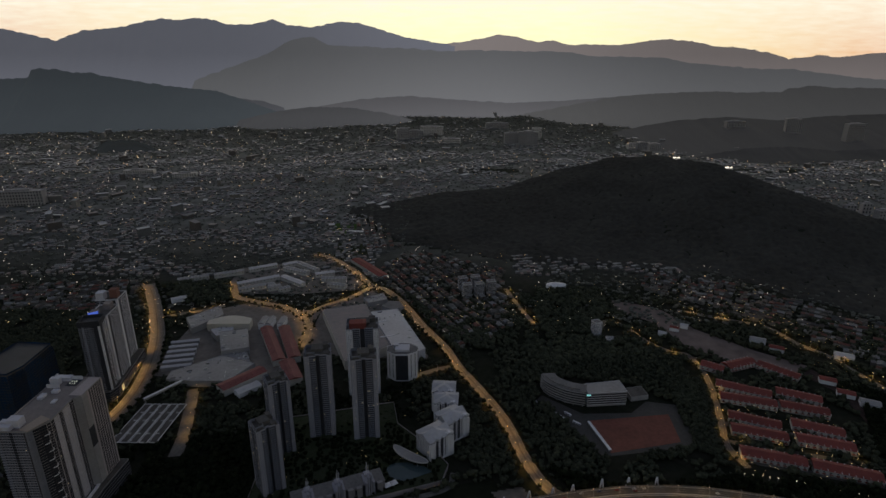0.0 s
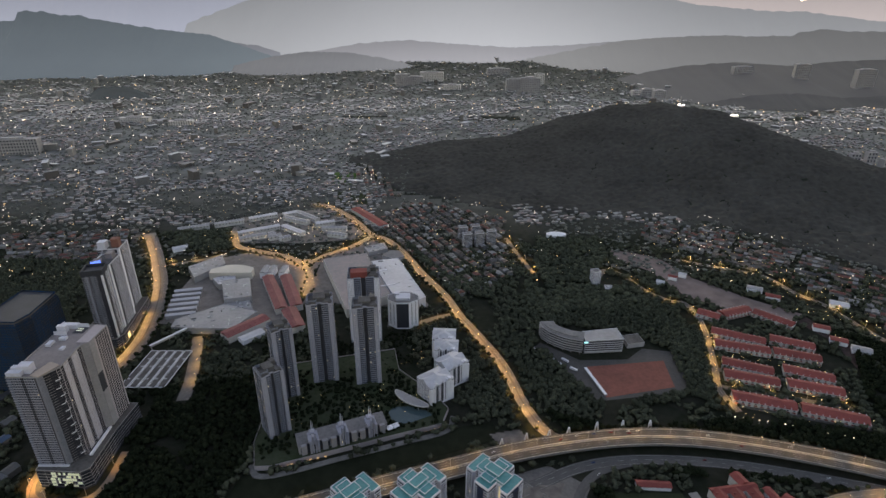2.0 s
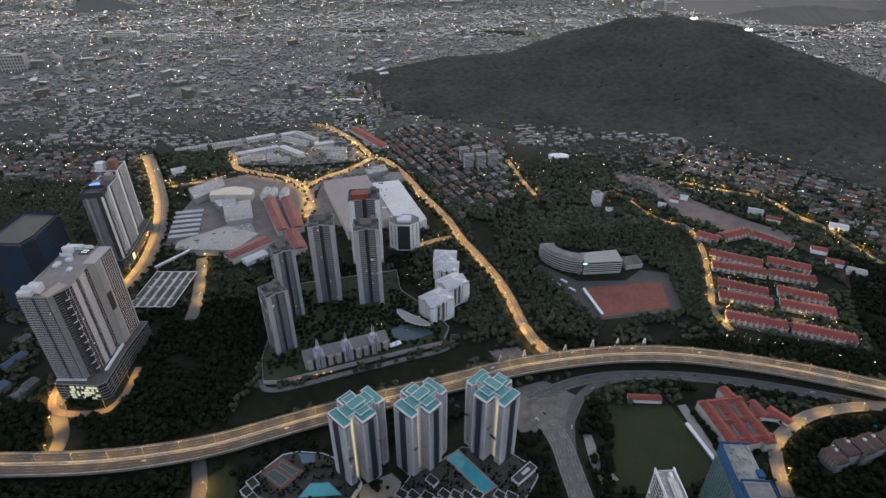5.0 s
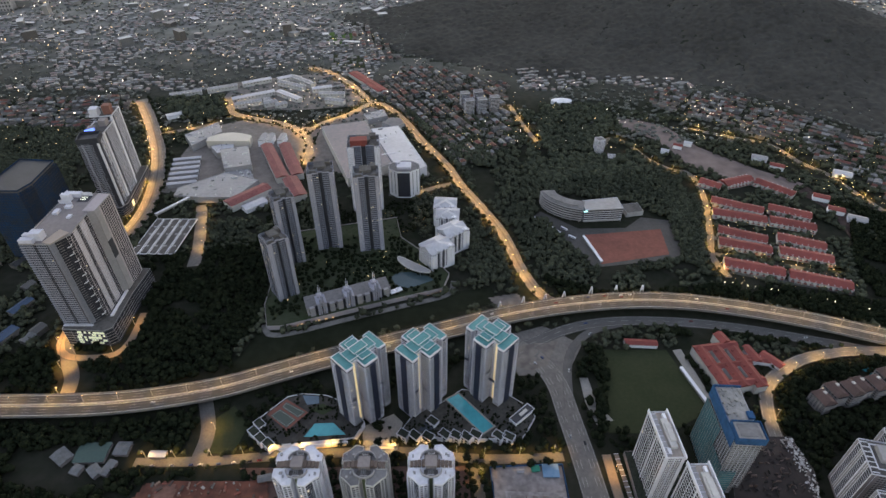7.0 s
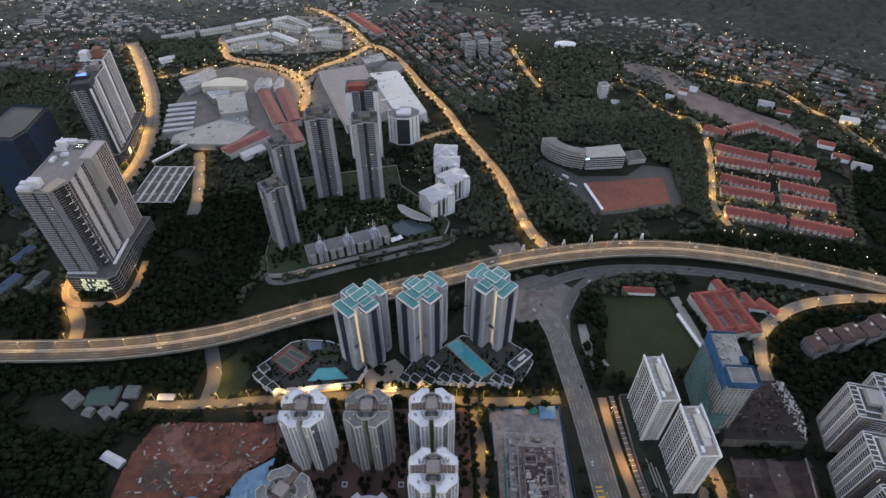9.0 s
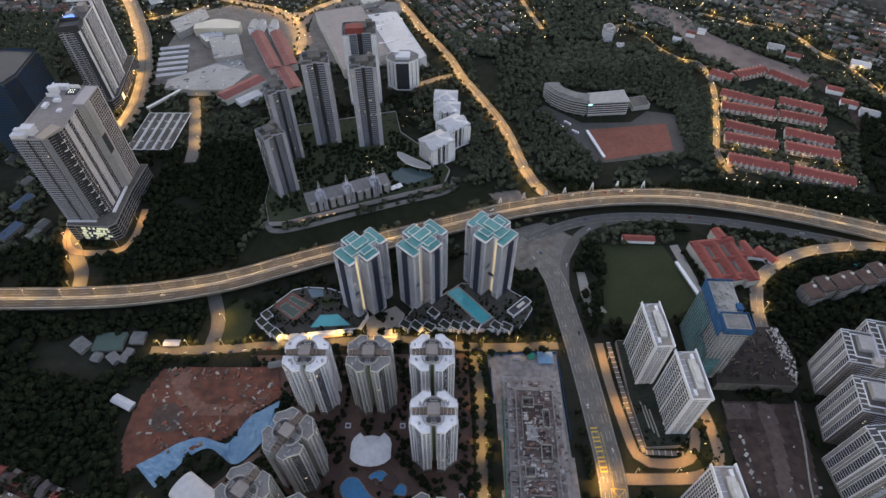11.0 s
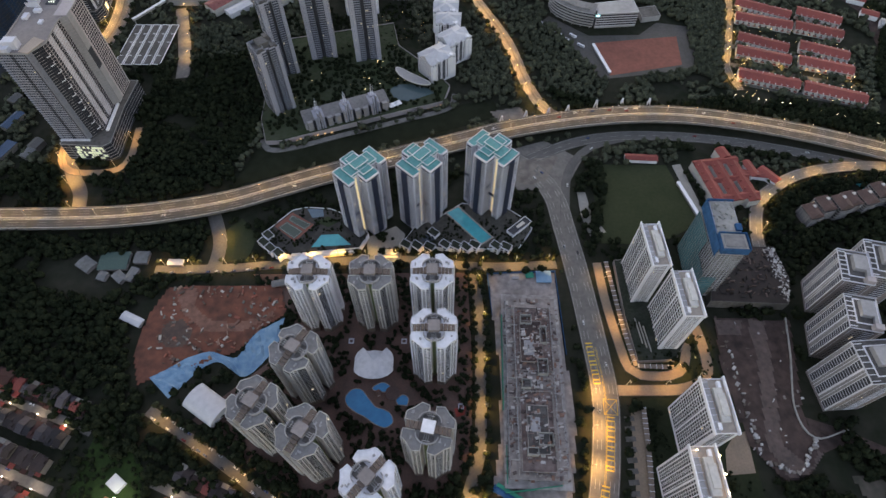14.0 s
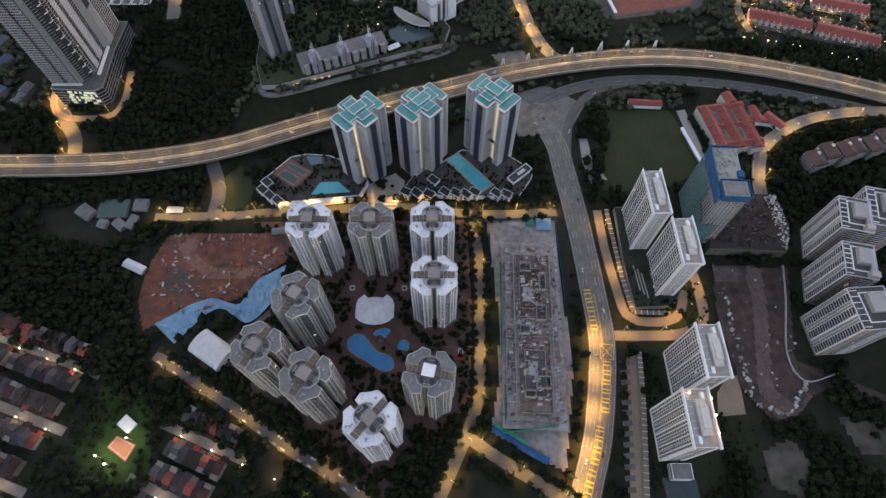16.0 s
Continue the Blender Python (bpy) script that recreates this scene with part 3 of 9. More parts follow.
# the viaduct
STAINCON = mat("weathered_concrete", (0.22, 0.21, 0.2), (0.12, 0.115, 0.11), 0.9, 0.3, 0.04)
HWY = [(-640, 344), (-455, 347), (-397, 348), (-340, 351), (-285, 359), (-230, 372), (-175, 393), (-119, 414), (17, 460), (79, 481), (150, 497), (222, 506), (291, 505), (357, 494), (419, 478), (476, 459), (545, 432), (700, 360)]
hw = smooth_line(HWY, 10)
ROADS["highway"] = (hw, 28)
HZD = 9.0
via = thing("highway_viaduct", 0, 0, 0, 0, "lamp-lit concrete highway viaduct with two carriageways", "highway", "", "structure")
part("deck", ribbon(Geo(), hw, 0, 27.5, HZD - 1.8, HZD), STAINCON, via, "grey concrete deck")
part("carriageway", ribbon(Geo(), hw, 6.9, 11.6, HZD, HZD + 0.06), HIGHASPH, via, "dark worn asphalt lanes")
part("carriageway", ribbon(Geo(), hw, -6.9, 11.6, HZD, HZD + 0.06), HIGHASPH, via, "dark worn asphalt lanes")
for off, w, h in ((13.5, 0.5, 1.1), (-13.5, 0.5, 1.1), (0, 0.7, 1.0)):
    part("barrier", ribbon(Geo(), hw, off, w, HZD - 0.2, HZD + h), CONCRETE if off == 0 else STAINCON, via, "pale concrete barrier")
g = Geo()
for off in (1.6, 12.0, -1.6, -12.0):
    ribbon(g, hw, off, 0.4, HZD + 0.06, HZD + 0.09)
gd = Geo()
for off in (5.1, 8.6, -5.1, -8.6):
    for i in range(0, len(hw) - 1, 2):
        ribbon(gd, hw[i:i + 2], off, 0.2, HZD + 0.06, HZD + 0.09)
tagged(part("lane_dash", gd, WORNLINE, via, "worn dashed lane lines"), kind="stuff")
part("lane_marking", g, LINE, via, "white lane lines")
for i in range(3, len(hw) - 2, 4):
    d = hw[i + 1] - hw[i]
    a = math.atan2(d.y, d.x)
    p = Geo().box(0, 0, -1, 2.2, 5, HZD - 2.6, 0).box(0, 0, HZD - 3.6, 2.6, 22, 1.9)
    o = part("pier", p, DARKCON, via)
    o.location, o.rotation_euler = (hw[i].x, hw[i].y, 0), (0, 0, a)
# tall portal legs on the north side of the viaduct
for k, (x, y) in enumerate([(70, 499), (100, 508), (128, 513), (152, 518), (187, 524), (219, 527), (252, 527)]):
    g = Geo()
    h = 15 if k > 3 else 12
    g.add([(-3, -1, 0), (-1.6, -1, 0), (-1.6, 1, 0), (-3, 1, 0), (-0.8, -1, h), (0.1, -1, h), (0.1, 1, h), (-0.8, 1, h)], [(3, 2, 1, 0), (4, 5, 6, 7), (0, 1, 5, 4), (1, 2, 6, 5), (2, 3, 7, 6), (3, 0, 4, 7)])
    g.add([(3, -1, 0), (1.6, -1, 0), (1.6, 1, 0), (3, 1, 0), (0.8, -1, h), (-0.1, -1, h), (-0.1, 1, h), (0.8, 1, h)], [(0, 1, 2, 3), (7, 6, 5, 4), (4, 5, 1, 0), (5, 6, 2, 1), (6, 7, 3, 2), (7, 4, 0, 3)])
    o = part("portal_leg", g, WHITE, via, "white painted A-shaped pier")
    o.location = (x, y, 0)

# markings on the dual carriageway
ms, mw = ROADS["main"]
g, gyel = Geo(), Geo()
south = [p for p in ms if p.y < 215]
ribbon(gyel, south, 0.5, 0.2, 0.5, 0.54)
ribbon(gyel, south, -0.5, 0.2, 0.5, 0.54)
for off in (-11, 11):
    ribbon(g, ms, off, 0.3, 0.5, 0.54)
for off in (-4.2, -7.6, 4.2, 7.6):
    for i in range(0, len(ms) - 1, 2):
        ribbon(g, ms[i:i + 2], off, 0.3, 0.5, 0.54)
for lo, hi, off, w in ((92, 140, -3.5, 6.5), (20, 84, -1, 6.5), (172, 212, 5.5, 6.0)):
    n = 0
    for i, p in enumerate(ms):
        if lo < p.y < hi:
            for k in (0.0, 0.4):
                q = [p + (ms[i + 1] - p) * k, p + (ms[i + 1] - p) * (k + 0.14)]
                ribbon(gyel, q, off, w, 0.5, 0.55)
    seg = [p for p in ms if lo < p.y < hi]
    for s in (-w / 2, w / 2):
        ribbon(gyel, seg, off + s, 0.3, 0.5, 0.55)
for cx, cy, a in ((146, 152, 1.5), (111, 26, 1.3)):
    sq = around(cx, cy, [(-7, -6), (7, -6), (7, 6), (-7, 6)], a)
    gyel.ring(sq, 0.5, 0.55, 0.4)
    for p, q in ((0, 2), (1, 3)):
        ribbon(gyel, [Vector(sq[p]), Vector(sq[q])], 0, 0.35, 0.5, 0.55)
ob = tagged(part("lane_marking", g, WORNLINE), "worn white lane lines on the carriageway", "road marking", "", "structure")
part("hatching", gyel, YELLOW, ob, "yellow hatched verge and box junctions")

g, gm_ = Geo(), Geo()
for key, off in (("boulevard", 0.0), ("west_avenue", 0.0), ("bend", 0.0), ("mall_road", 0.0), ("slip_east", 0.0), ("under", 0.0), ("hill_road", 0.0), ("east_road", 0.0)):
    pl, wd = ROADS[key]
    z_ = 3.1 if key == "slip_east" else 0.62
    if key in ("boulevard", "west_avenue"):
        ribbon(gm_, pl[3:-3], 0, 1.8, 0.3, z_ + 0.1)
        for o_ in (wd * 0.25, -wd * 0.25):
            for i in range(0, len(pl) - 1, 2):
                ribbon(g, pl[i:i + 2], o_, 0.22, z_ - 0.06, z_)
    else:
        for i in range(0, len(pl) - 1, 2):
            ribbon(g, pl[i:i + 2], 0, 0.22, z_ - 0.06, z_)
    for o_ in (wd / 2 - 0.9, 0.9 - wd / 2):
        ribbon(g, pl, o_, 0.2, z_ - 0.06, z_)
ob = tagged(part("lane_marking", g, WORNLINE), "worn white lines on the lamp-lit roads", "road marking", "", "structure")
part("median", gm_, DARKCON, ob, "narrow kerbed median strip")

# ---- patches of ground
def rough_ground(name, label, poly, step, amp, material, z=0.3, seed=0.0):
    """Churned earth: an uneven sheet with banks and ruts inside an outline."""
    xs, ys = [p[0] for p in poly], [p[1] for p in poly]
    nx, ny = int((max(xs) - min(xs)) / step) + 2, int((max(ys) - min(ys)) / step) + 2
    v, keep, f = [], [], []
    for j in range(ny):
        for i in range(nx):
            x, y = min(xs) + i * step, min(ys) + j * step
            h = noise.noise((x / 17, y / 17, seed)) + 0.5 * noise.noise((x / 6, y / 6, seed)) + 0.35 * abs(noise.noise((x / 30, y / 9, seed + 3)))
            v.append((x, y, z + amp * (h + 0.7)))
            keep.append(inside(x, y, poly))
    for j in range(ny - 1):
        for i in range(nx - 1):
            a = j * nx + i
            if keep[a] and keep[a + 1] and keep[a + nx] and keep[a + nx + 1]:
                f += [(a, a + 1, a + nx + 1), (a, a + nx + 1, a + nx)]
    PATCHES.append(poly)
    return tagged(new(name, big_mesh(name, np.array(v), np.array(f), material)), label, "soil", "", "structure")


patch("playing_field", [(164, 324), (225, 323), (272, 350), (262, 400), (255, 432), (178, 433), (166, 390)], 0.3, GRASS, "dark green worn school playing field", "field")
SOILPOLY = [(-271, 271), (-159, 274), (-148, 240), (-169, 225), (-186, 202), (-215, 190), (-251, 180), (-272, 168), (-285, 200), (-282, 240)]
rough_ground("building_site", "red bare earth of a building site", SOILPOLY, 2.2, 1.3, SOIL)
REDTRACK = mat("pale_red_track", (0.24, 0.13, 0.1), (0.12, 0.066, 0.053), 0.95, 0.25, 0.06)
rough_ground("haul_track", "paler trodden track over the red soil", [(-266, 268), (-240, 270), (-238, 250), (-222, 236), (-196, 232), (-170, 240), (-158, 252), (-162, 236), (-190, 220), (-226, 222), (-250, 240)], 2.2, 1.3, REDTRACK, 0.42)
rough_ground("mud_patch", "dark wet mud on the building site", [(-262, 232), (-246, 236), (-232, 222), (-238, 206), (-256, 204), (-268, 214)], 2.2, 1.3, mat("wet_mud", (0.1, 0.062, 0.05), (0.055, 0.038, 0.034), 0.7, 0.3, 0.08), 0.42)
rough_ground("building_site", "grey rubble yard of a building site", [(43, 288), (114, 288), (114, 186), (116, 138), (101, 50), (39, 82), (48, 130), (50, 186), (46, 240)], 2.5, 0.7, YARD)
EASTSOIL = [(258, 240), (331, 236), (312, 144), (320, 114), (300, 96), (278, 88), (256, 119), (250, 186)]
rough_ground("building_site", "brown churned earth of a building site", EASTSOIL, 2.2, 1.2, BROWNSOIL, 0.3, 4.0)
TRACK = mat("dry_track_soil", (0.14, 0.105, 0.097), (0.075, 0.06, 0.057), 0.95, 0.25, 0.06)
rough_ground("haul_track", "pale dry haul track over the brown soil", [(288, 238), (306, 236), (300, 190), (292, 150), (286, 122), (304, 104), (312, 118), (320, 114), (300, 96), (280, 92), (270, 120), (278, 160), (286, 200)], 2.2, 1.2, TRACK, 0.42, 4.0)
rough_ground("haul_track", "pale dry haul track over the brown soil", [(258, 238), (286, 236), (280, 218), (258, 220)], 2.2, 1.2, TRACK, 0.42, 4.0)
tagged(part("retaining_wall", ribbon(Geo(), smooth_line([(326, 238), (318, 200), (305, 150), (314, 126), (345, 133)], 6), 0, 1.2, 0, 2.6), CONCRETE), "pale site boundary wall", "wall", "", "structure")
rough_ground("bare_scrub", "pale bare earth among scrub", [(262, 70), (290, 82), (300, 60), (286, 30), (262, 40)], 3, 0.6, mat("pale_scrub_earth", (0.12, 0.1, 0.085), (0.04, 0.042, 0.032), 0.95, 0.12, 0.04), 0.3, 7.0)
rough_ground("bare_scrub", "pale bare earth among scrub", [(330, 100), (375, 92), (380, 60), (340, 66)], 3, 0.6, bpy.data.materials["pale_scrub_earth"], 0.3, 8.0)
patch("earth_track", [(312, 144), (345, 132), (385, 112), (380, 105), (340, 122), (318, 114)], 0.25, BROWNSOIL, "bare earth track", "soil")
patch("sports_pitch", [(206, 654), (321, 669), (315, 609), (216, 587)], 0.45, REDCOURT, "red clay sports pitch with worn edges", "pitch")
patch("school_yard", [(135, 700), (165, 660), (205, 580), (330, 600), (350, 690), (300, 700), (270, 672), (200, 670), (150, 715)], 0.3, HIGHASPH, "grey school car park", "yard")
patch("condominium_garden", [(-190, 285), (24, 288), (27, 190), (24, 110), (0, 75), (-40, 30), (-70, 42), (-150, 97), (-215, 140), (-150, 200), (-140, 240)], 0.25, PAVING, "red-brown paved condominium grounds", "paving")
patch("grass_bank", [(-218, 458), (-205, 450), (-125, 474), (4, 519), (22, 532), (62, 540), (72, 512), (-3, 485), (-126, 437), (-236, 398)], 0.3, mat("rough_bank_grass", (0.012, 0.015, 0.009), (0.022, 0.025, 0.016), 0.95, 0.1, 0.03), "dark rough grass bank below a retaining wall", "bank")
patch("lawn", [(-222, 300), (-200, 300), (-194, 330), (-215, 355), (-228, 340)], 0.3, GRASS, "dark mown lawn", "lawn")
DARKLAWN = mat("dim_lawn", (0.018, 0.024, 0.013), (0.03, 0.034, 0.02), 0.95, 0.3, 0.05)
patch("block_garden", [(166, 302), (196, 302), (246, 262), (250, 174), (195, 174), (166, 190)], 0.28, DARKLAWN, "dark lawn round the blocks", "lawn")
patch("block_garden", [(172, 160), (258, 160), (258, 60), (215, 40), (172, 40)], 0.28, DARKLAWN, "dark lawn round the blocks", "lawn")
patch("block_forecourt", [(246, 128), (258, 132), (256, 98), (232, 96), (236, 116)], 0.36, TAN, "lamp-lit tan forecourt", "paving")
patch("block_forecourt", [(163, 148), (172, 149), (169, 79), (160, 30), (148, 30), (155, 79)], 0.34, TAN, "tan paved parking strip", "paving")
road("block_road", "lamp-lit paved road between the blocks", 9, [(148, 167), (180, 167), (216, 169), (238, 182), (240, 215), (236, 240)], 0.42, TAN)
road("block_lane", "lamp-lit service lane round the blocks", 8, [(156, 300), (158, 255), (163, 215), (168, 188), (178, 181), (205, 181), (219, 190), (226, 212)], 0.4, TAN)
road("podium_lane", "curved lane lit orange round a podium", 8, [(-446, 470), (-440, 438), (-424, 421), (-396, 418), (-370, 424), (-362, 445), (-366, 490)], 0.4, TAN)
road("park_lane", "lamp-lit lane beside the parking canopies", 16, [(-378, 730), (-362, 680), (-345, 620), (-338, 580)], 0.4, ROADWAY)
patch("bare_hillside", [(345, 1060), (400, 1040), (440, 1010), (470, 930), (540, 850), (600, 800), (570, 780), (500, 800), (430, 860), (400, 960), (350, 1010)], 0.4, mat("pink_earth", (0.24, 0.19, 0.18), (0.14, 0.11, 0.105), 0.95, 0.05, 0.015), "bare grey-pink earth cleared on a hillside", "soil")
patch("bare_hillside", [(600, 790), (625, 720), (605, 640), (590, 650), (600, 720), (575, 775)], 0.4, BROWNSOIL, "bare earth track on a green slope", "soil")
patch("sports_field", [(-330, 1500), (-250, 1500), (-245, 1610), (-320, 1620)], 0.5, mat("bright_turf", (0.07, 0.13, 0.035), (0.06, 0.1, 0.03), 0.95), "bright green football field", "field")
patch("sports_field", [(-270, 1330), (-190, 1340), (-190, 1420), (-280, 1430)], 0.5, GRASS, "dull green sports field", "field")
WARMYARD = mat("worn_yard", (0.23, 0.205, 0.19), (0.14, 0.126, 0.118), 0.9, 0.12, 0.04)
patch("forecourt", [(-470, 770), (-260, 735), (-240, 1010), (-310, 1010), (-400, 1040), (-470, 1000)], 0.3, WARMYARD, "grey yard between commercial halls", "yard")
patch("forecourt", [(-240, 830), (-20, 820), (-100, 1040), (-150, 1110), (-240, 1010)], 0.3, WARMYARD, "grey yard round a shopping mall", "yard")
patch("forecourt", [(-470, 1090), (-300, 1090), (-190, 1110), (-170, 1160), (-300, 1300), (-480, 1240)], 0.3, WARMYARD, "grey yards between shop rows", "yard")
patch("junction", [(60, 395), (135, 395), (160, 440), (120, 470), (60, 450), (40, 420)], 0.38, ROADWAY, "worn asphalt junction", "road")

DUSTY = mat("dusty_bare_lot", (0.22, 0.195, 0.18), (0.1, 0.09, 0.084), 0.95, 0.12, 0.05)
rough_ground("bare_lot", "dusty bare lot beside the viaduct", [(62, 428), (82, 438), (112, 444), (136, 446), (128, 430), (116, 408), (96, 400), (70, 410)], 2.5, 0.25, DUSTY, 0.42, 2.0)
rough_ground("bare_lot", "dusty bare lot below the boulevard", [(55, 520), (95, 530), (112, 500), (75, 482)], 2.5, 0.25, DUSTY, 0.3, 6.0)
patch("concrete_lot", [(148, 392), (157, 392), (160, 360), (172, 338), (154, 333), (148, 360)], 0.5, PALEPAVE, "pale concrete strip beside the playing field", "paving")

# ---- towers
BIGFOOT = []  # outlines of large buildings
FOOT = []  # centres and radii of buildings, kept free of trees


def edges(poly):
    for i, a in enumerate(poly):
        b = poly[(i + 1) % len(poly)]
        d = Vector(b) - Vector(a)
        yield i, Vector(a), d.normalized(), d.length


UNIT = {}


def piece(name, q, z, material, root):
    """One window or balcony as an object of its own; alike ones share their mesh."""
    x, y, dz, sx, sy, sz, ang = q
    key = (name, round(sx, 2), round(sy, 2), round(sz, 2), material.name)
    if key not in UNIT:
        UNIT[key] = Geo().box(0, 0, 0, sx, sy, sz).mesh(name)
    o = part(name, UNIT[key], material, root, "", (x, y, z + dz))
    o.rotation_euler = (0, 0, ang)


def join(name, pieces, material, root, label):
    g = Geo()
    for (x, y, dz, sx, sy, sz, ang), z in pieces:
        g.box(x, y, z + dz, sx, sy, sz, ang)
    if g.v:
        tagged(part(name, g, material, root, label), kind="stuff")


def tower(name, label, poly, x, y, rot, h, storeys, styles, wall, trim=None, glass=None, z0=0.0, base=5.0, group="", parapet=1.4, deck=None, lit=0.03, dark=None, deep=1.3, seed=1, singles=16, front=0.85, pitch=3.3):
    """A tower on an outline. styles, one letter an edge: w windows, b balconies, r ribbon windows, f windows between fins,
    d dark cladding, l lit stairwell, o open grid of balconies, n plain."""
    rnd = random.Random(seed)
    trim, glass, deck, dark = trim or wall, glass or GLASS, deck or ROOFDECK, dark or CHAR
    root = thing(name, x, y, z0, rot, label, "building", group)
    if max(math.hypot(*p) for p in poly) > 42:
        BIGFOOT.append(around(x, y, inset(poly, -3), rot))
    else:
        FOOT.append((x, y, max(math.hypot(*p) for p in poly) + 3))
    part("wall", Geo().prism(poly, 0, h), wall, root)
    fh = (h - base - 1.0) / storeys
    wins, bals, fins, litg, strip = [], [], [], [], Geo()
    for i, a, d, L in edges(poly):
        n = Vector((d.y, -d.x))
        ang = math.atan2(d.y, d.x)
        s = styles[i % len(styles)]
        mid = a + d * L / 2

        def slab(g, u, w, z, hh, out, back=0.15):
            q = a + d * u + n * (out - back) / 2
            box = (q.x, q.y, z, w, out + back, hh, ang)
            if isinstance(g, Geo):
                g.box(*box)
            elif g is fins:
                g.append((-abs(n.y), box))
            else:
                g.append(box)
        if s in "wf":
            k = max(1, int(L / pitch))
            for j in range(k):
                u = (j + 0.5) * L / k
                slab(wins, u, min(1.9, L / k * 0.6), fh * 0.28, fh * 0.5, 0.06)
                slab(bals, u, min(2.3, L / k * 0.75), fh * 0.20, 0.18, 0.45)
                litg.append((u, a, d, n, ang, min(1.9, L / k * 0.6)))
                if s == "f":
                    slab(fins, (j + 0.02) * L / k, 0.4, base, h - base, 0.4)
        elif s == "g":
            k = max(1, int(L / pitch))
            for j in range(k):
                u = (j + 0.5) * L / k
                slab(wins, u, L / k * (0.74 if j % 4 != 3 else 0.5), fh * 0.34, fh * 0.5, 0.06)
                litg.append((u, a, d, n, ang, L / k * 0.6))
            for j in range(0, k + 1, 4):
                slab(fins, min(L - 0.3, max(0.3, j * L / k)), 0.4, base, h - base, 0.14)
            slab(bals, L / 2, L - 0.2, -0.1, 0.7, 0.12)
        elif s == "k":
            k = max(2, int(L / pitch))
            for j in range(k):
                u = (j + 0.5) * L / k
                if j % 2:
                    slab(wins, u, L / k * 0.5, fh * 0.34, fh * 0.42, 0.06)
                else:
                    slab(wins, u, L / k * 0.92, fh * 0.06, fh * 0.86, 0.06)
                litg.append((u, a, d, n, ang, L / k * 0.5))
            for j in range(0, k + 1, 4):
                slab(fins, min(L - 0.3, max(0.3, j * L / k)), 0.45, base, h - base, 0.35)
            slab(bals, L / 2, L - 0.2, -0.05, 0.18, 0.12)
        elif s == "v":
            for u in (L * 0.3, L * 0.72):
                slab(wins, u, min(1.3, L * 0.2), fh * 0.15, fh * 0.7, 0.06)
                litg.append((u, a, d, n, ang, 1.0))
        elif s == "b":
            slab(wins, L / 2, L - 1.2, 0.25, fh * 0.72, 0.06)
            slab(bals, L / 2, L - 0.3, 0, 0.3, deep)
            slab(bals, L / 2, L - 0.3, 0.3, front, deep, -deep + 0.12)
            litg.append((L * rnd.uniform(0.3, 0.7), a, d, n, ang, 2.0))
        elif s == "o":
            k = max(1, int(L / 3.6))
            slab(wins, L / 2, L - 0.8, 0.2, fh * 0.82, 0.05)
            slab(bals, L / 2, L, 0, 0.3, 0.2)
            for j in range(k + 1):
                slab(fins, min(L - 0.3, max(0.3, j * L / k)), 0.32, base, h - base, 0.45)
            litg.append((L * rnd.uniform(0.2, 0.8), a, d, n, ang, 2.0))
        elif s == "r":
            slab(wins, L / 2, L - 1.0, fh * 0.3, fh * 0.48, 0.06)
            slab(bals, L / 2, L - 0.2, 0, 0.35, 0.35)
        elif s == "d":
            slab(strip, L / 2, L - 0.6, 2, h - 3, 0.25)
        elif s == "l":
            litg.append((L / 2, a, d, n, ang, max(1.0, L - 0.8)))
    if strip.v:
        part("dark_panel", strip, dark, root, "dark vertical cladding")
    fins.sort()
    for w_, q in fins[:singles // 3]:
        piece("fin", q, 0, trim, root)
    join("fin", [(q, 0) for w_, q in fins[singles // 3:]], trim, root, "joined vertical fins")
    levels = [base + k * fh for k in range(storeys - 1, -1, -1)]
    for nm, lst, m, lab in (("window", wins, glass, "dark windows"), ("balcony", bals, trim, "floor slabs and balcony fronts")):
        allp = [(q, z) for z in levels for q in lst]
        for q, z in allp[:singles]:
            piece(nm, q, z, m, root)
        join(nm, allp[singles:], m, root, lab)
    # lit windows and stairwells
    lw, ls = Geo(), Geo()
    for i, a, d, L in edges(poly):
        if styles[i % len(styles)] == "l":
            n = Vector((d.y, -d.x))
            q = a + d * L / 2 + n * 0.05
            for k in range(storeys):
                ls.box(q.x, q.y, base + k * fh + fh * 0.2, min(2.4, max(1.0, L - 1.0)), 0.3, fh * 0.6, math.atan2(d.y, d.x))
    for k in range(storeys):
        for u, a, d, n, ang, w in litg:
            if rnd.random() < lit:
                q = a + d * u + n * 0.12
                lw.box(q.x, q.y, base + k * fh + fh * 0.28, w * 0.8, 0.3, fh * 0.45, ang)
    if lw.v:
        tagged(part("lit_window", lw, ROOMLIT, root, "windows lit from inside"), kind="stuff")
    if ls.v:
        tagged(part("stairwell_window", ls, STAIRLIT, root, "yellow lit stairwell windows"), kind="stuff")
    roof = part("roof", Geo().prism(inset(poly, 0.4), h, h + 0.2), deck, root)
    if parapet:
        part("parapet", Geo().ring(poly, h, h + parapet, 0.28), trim, roof)
    return root


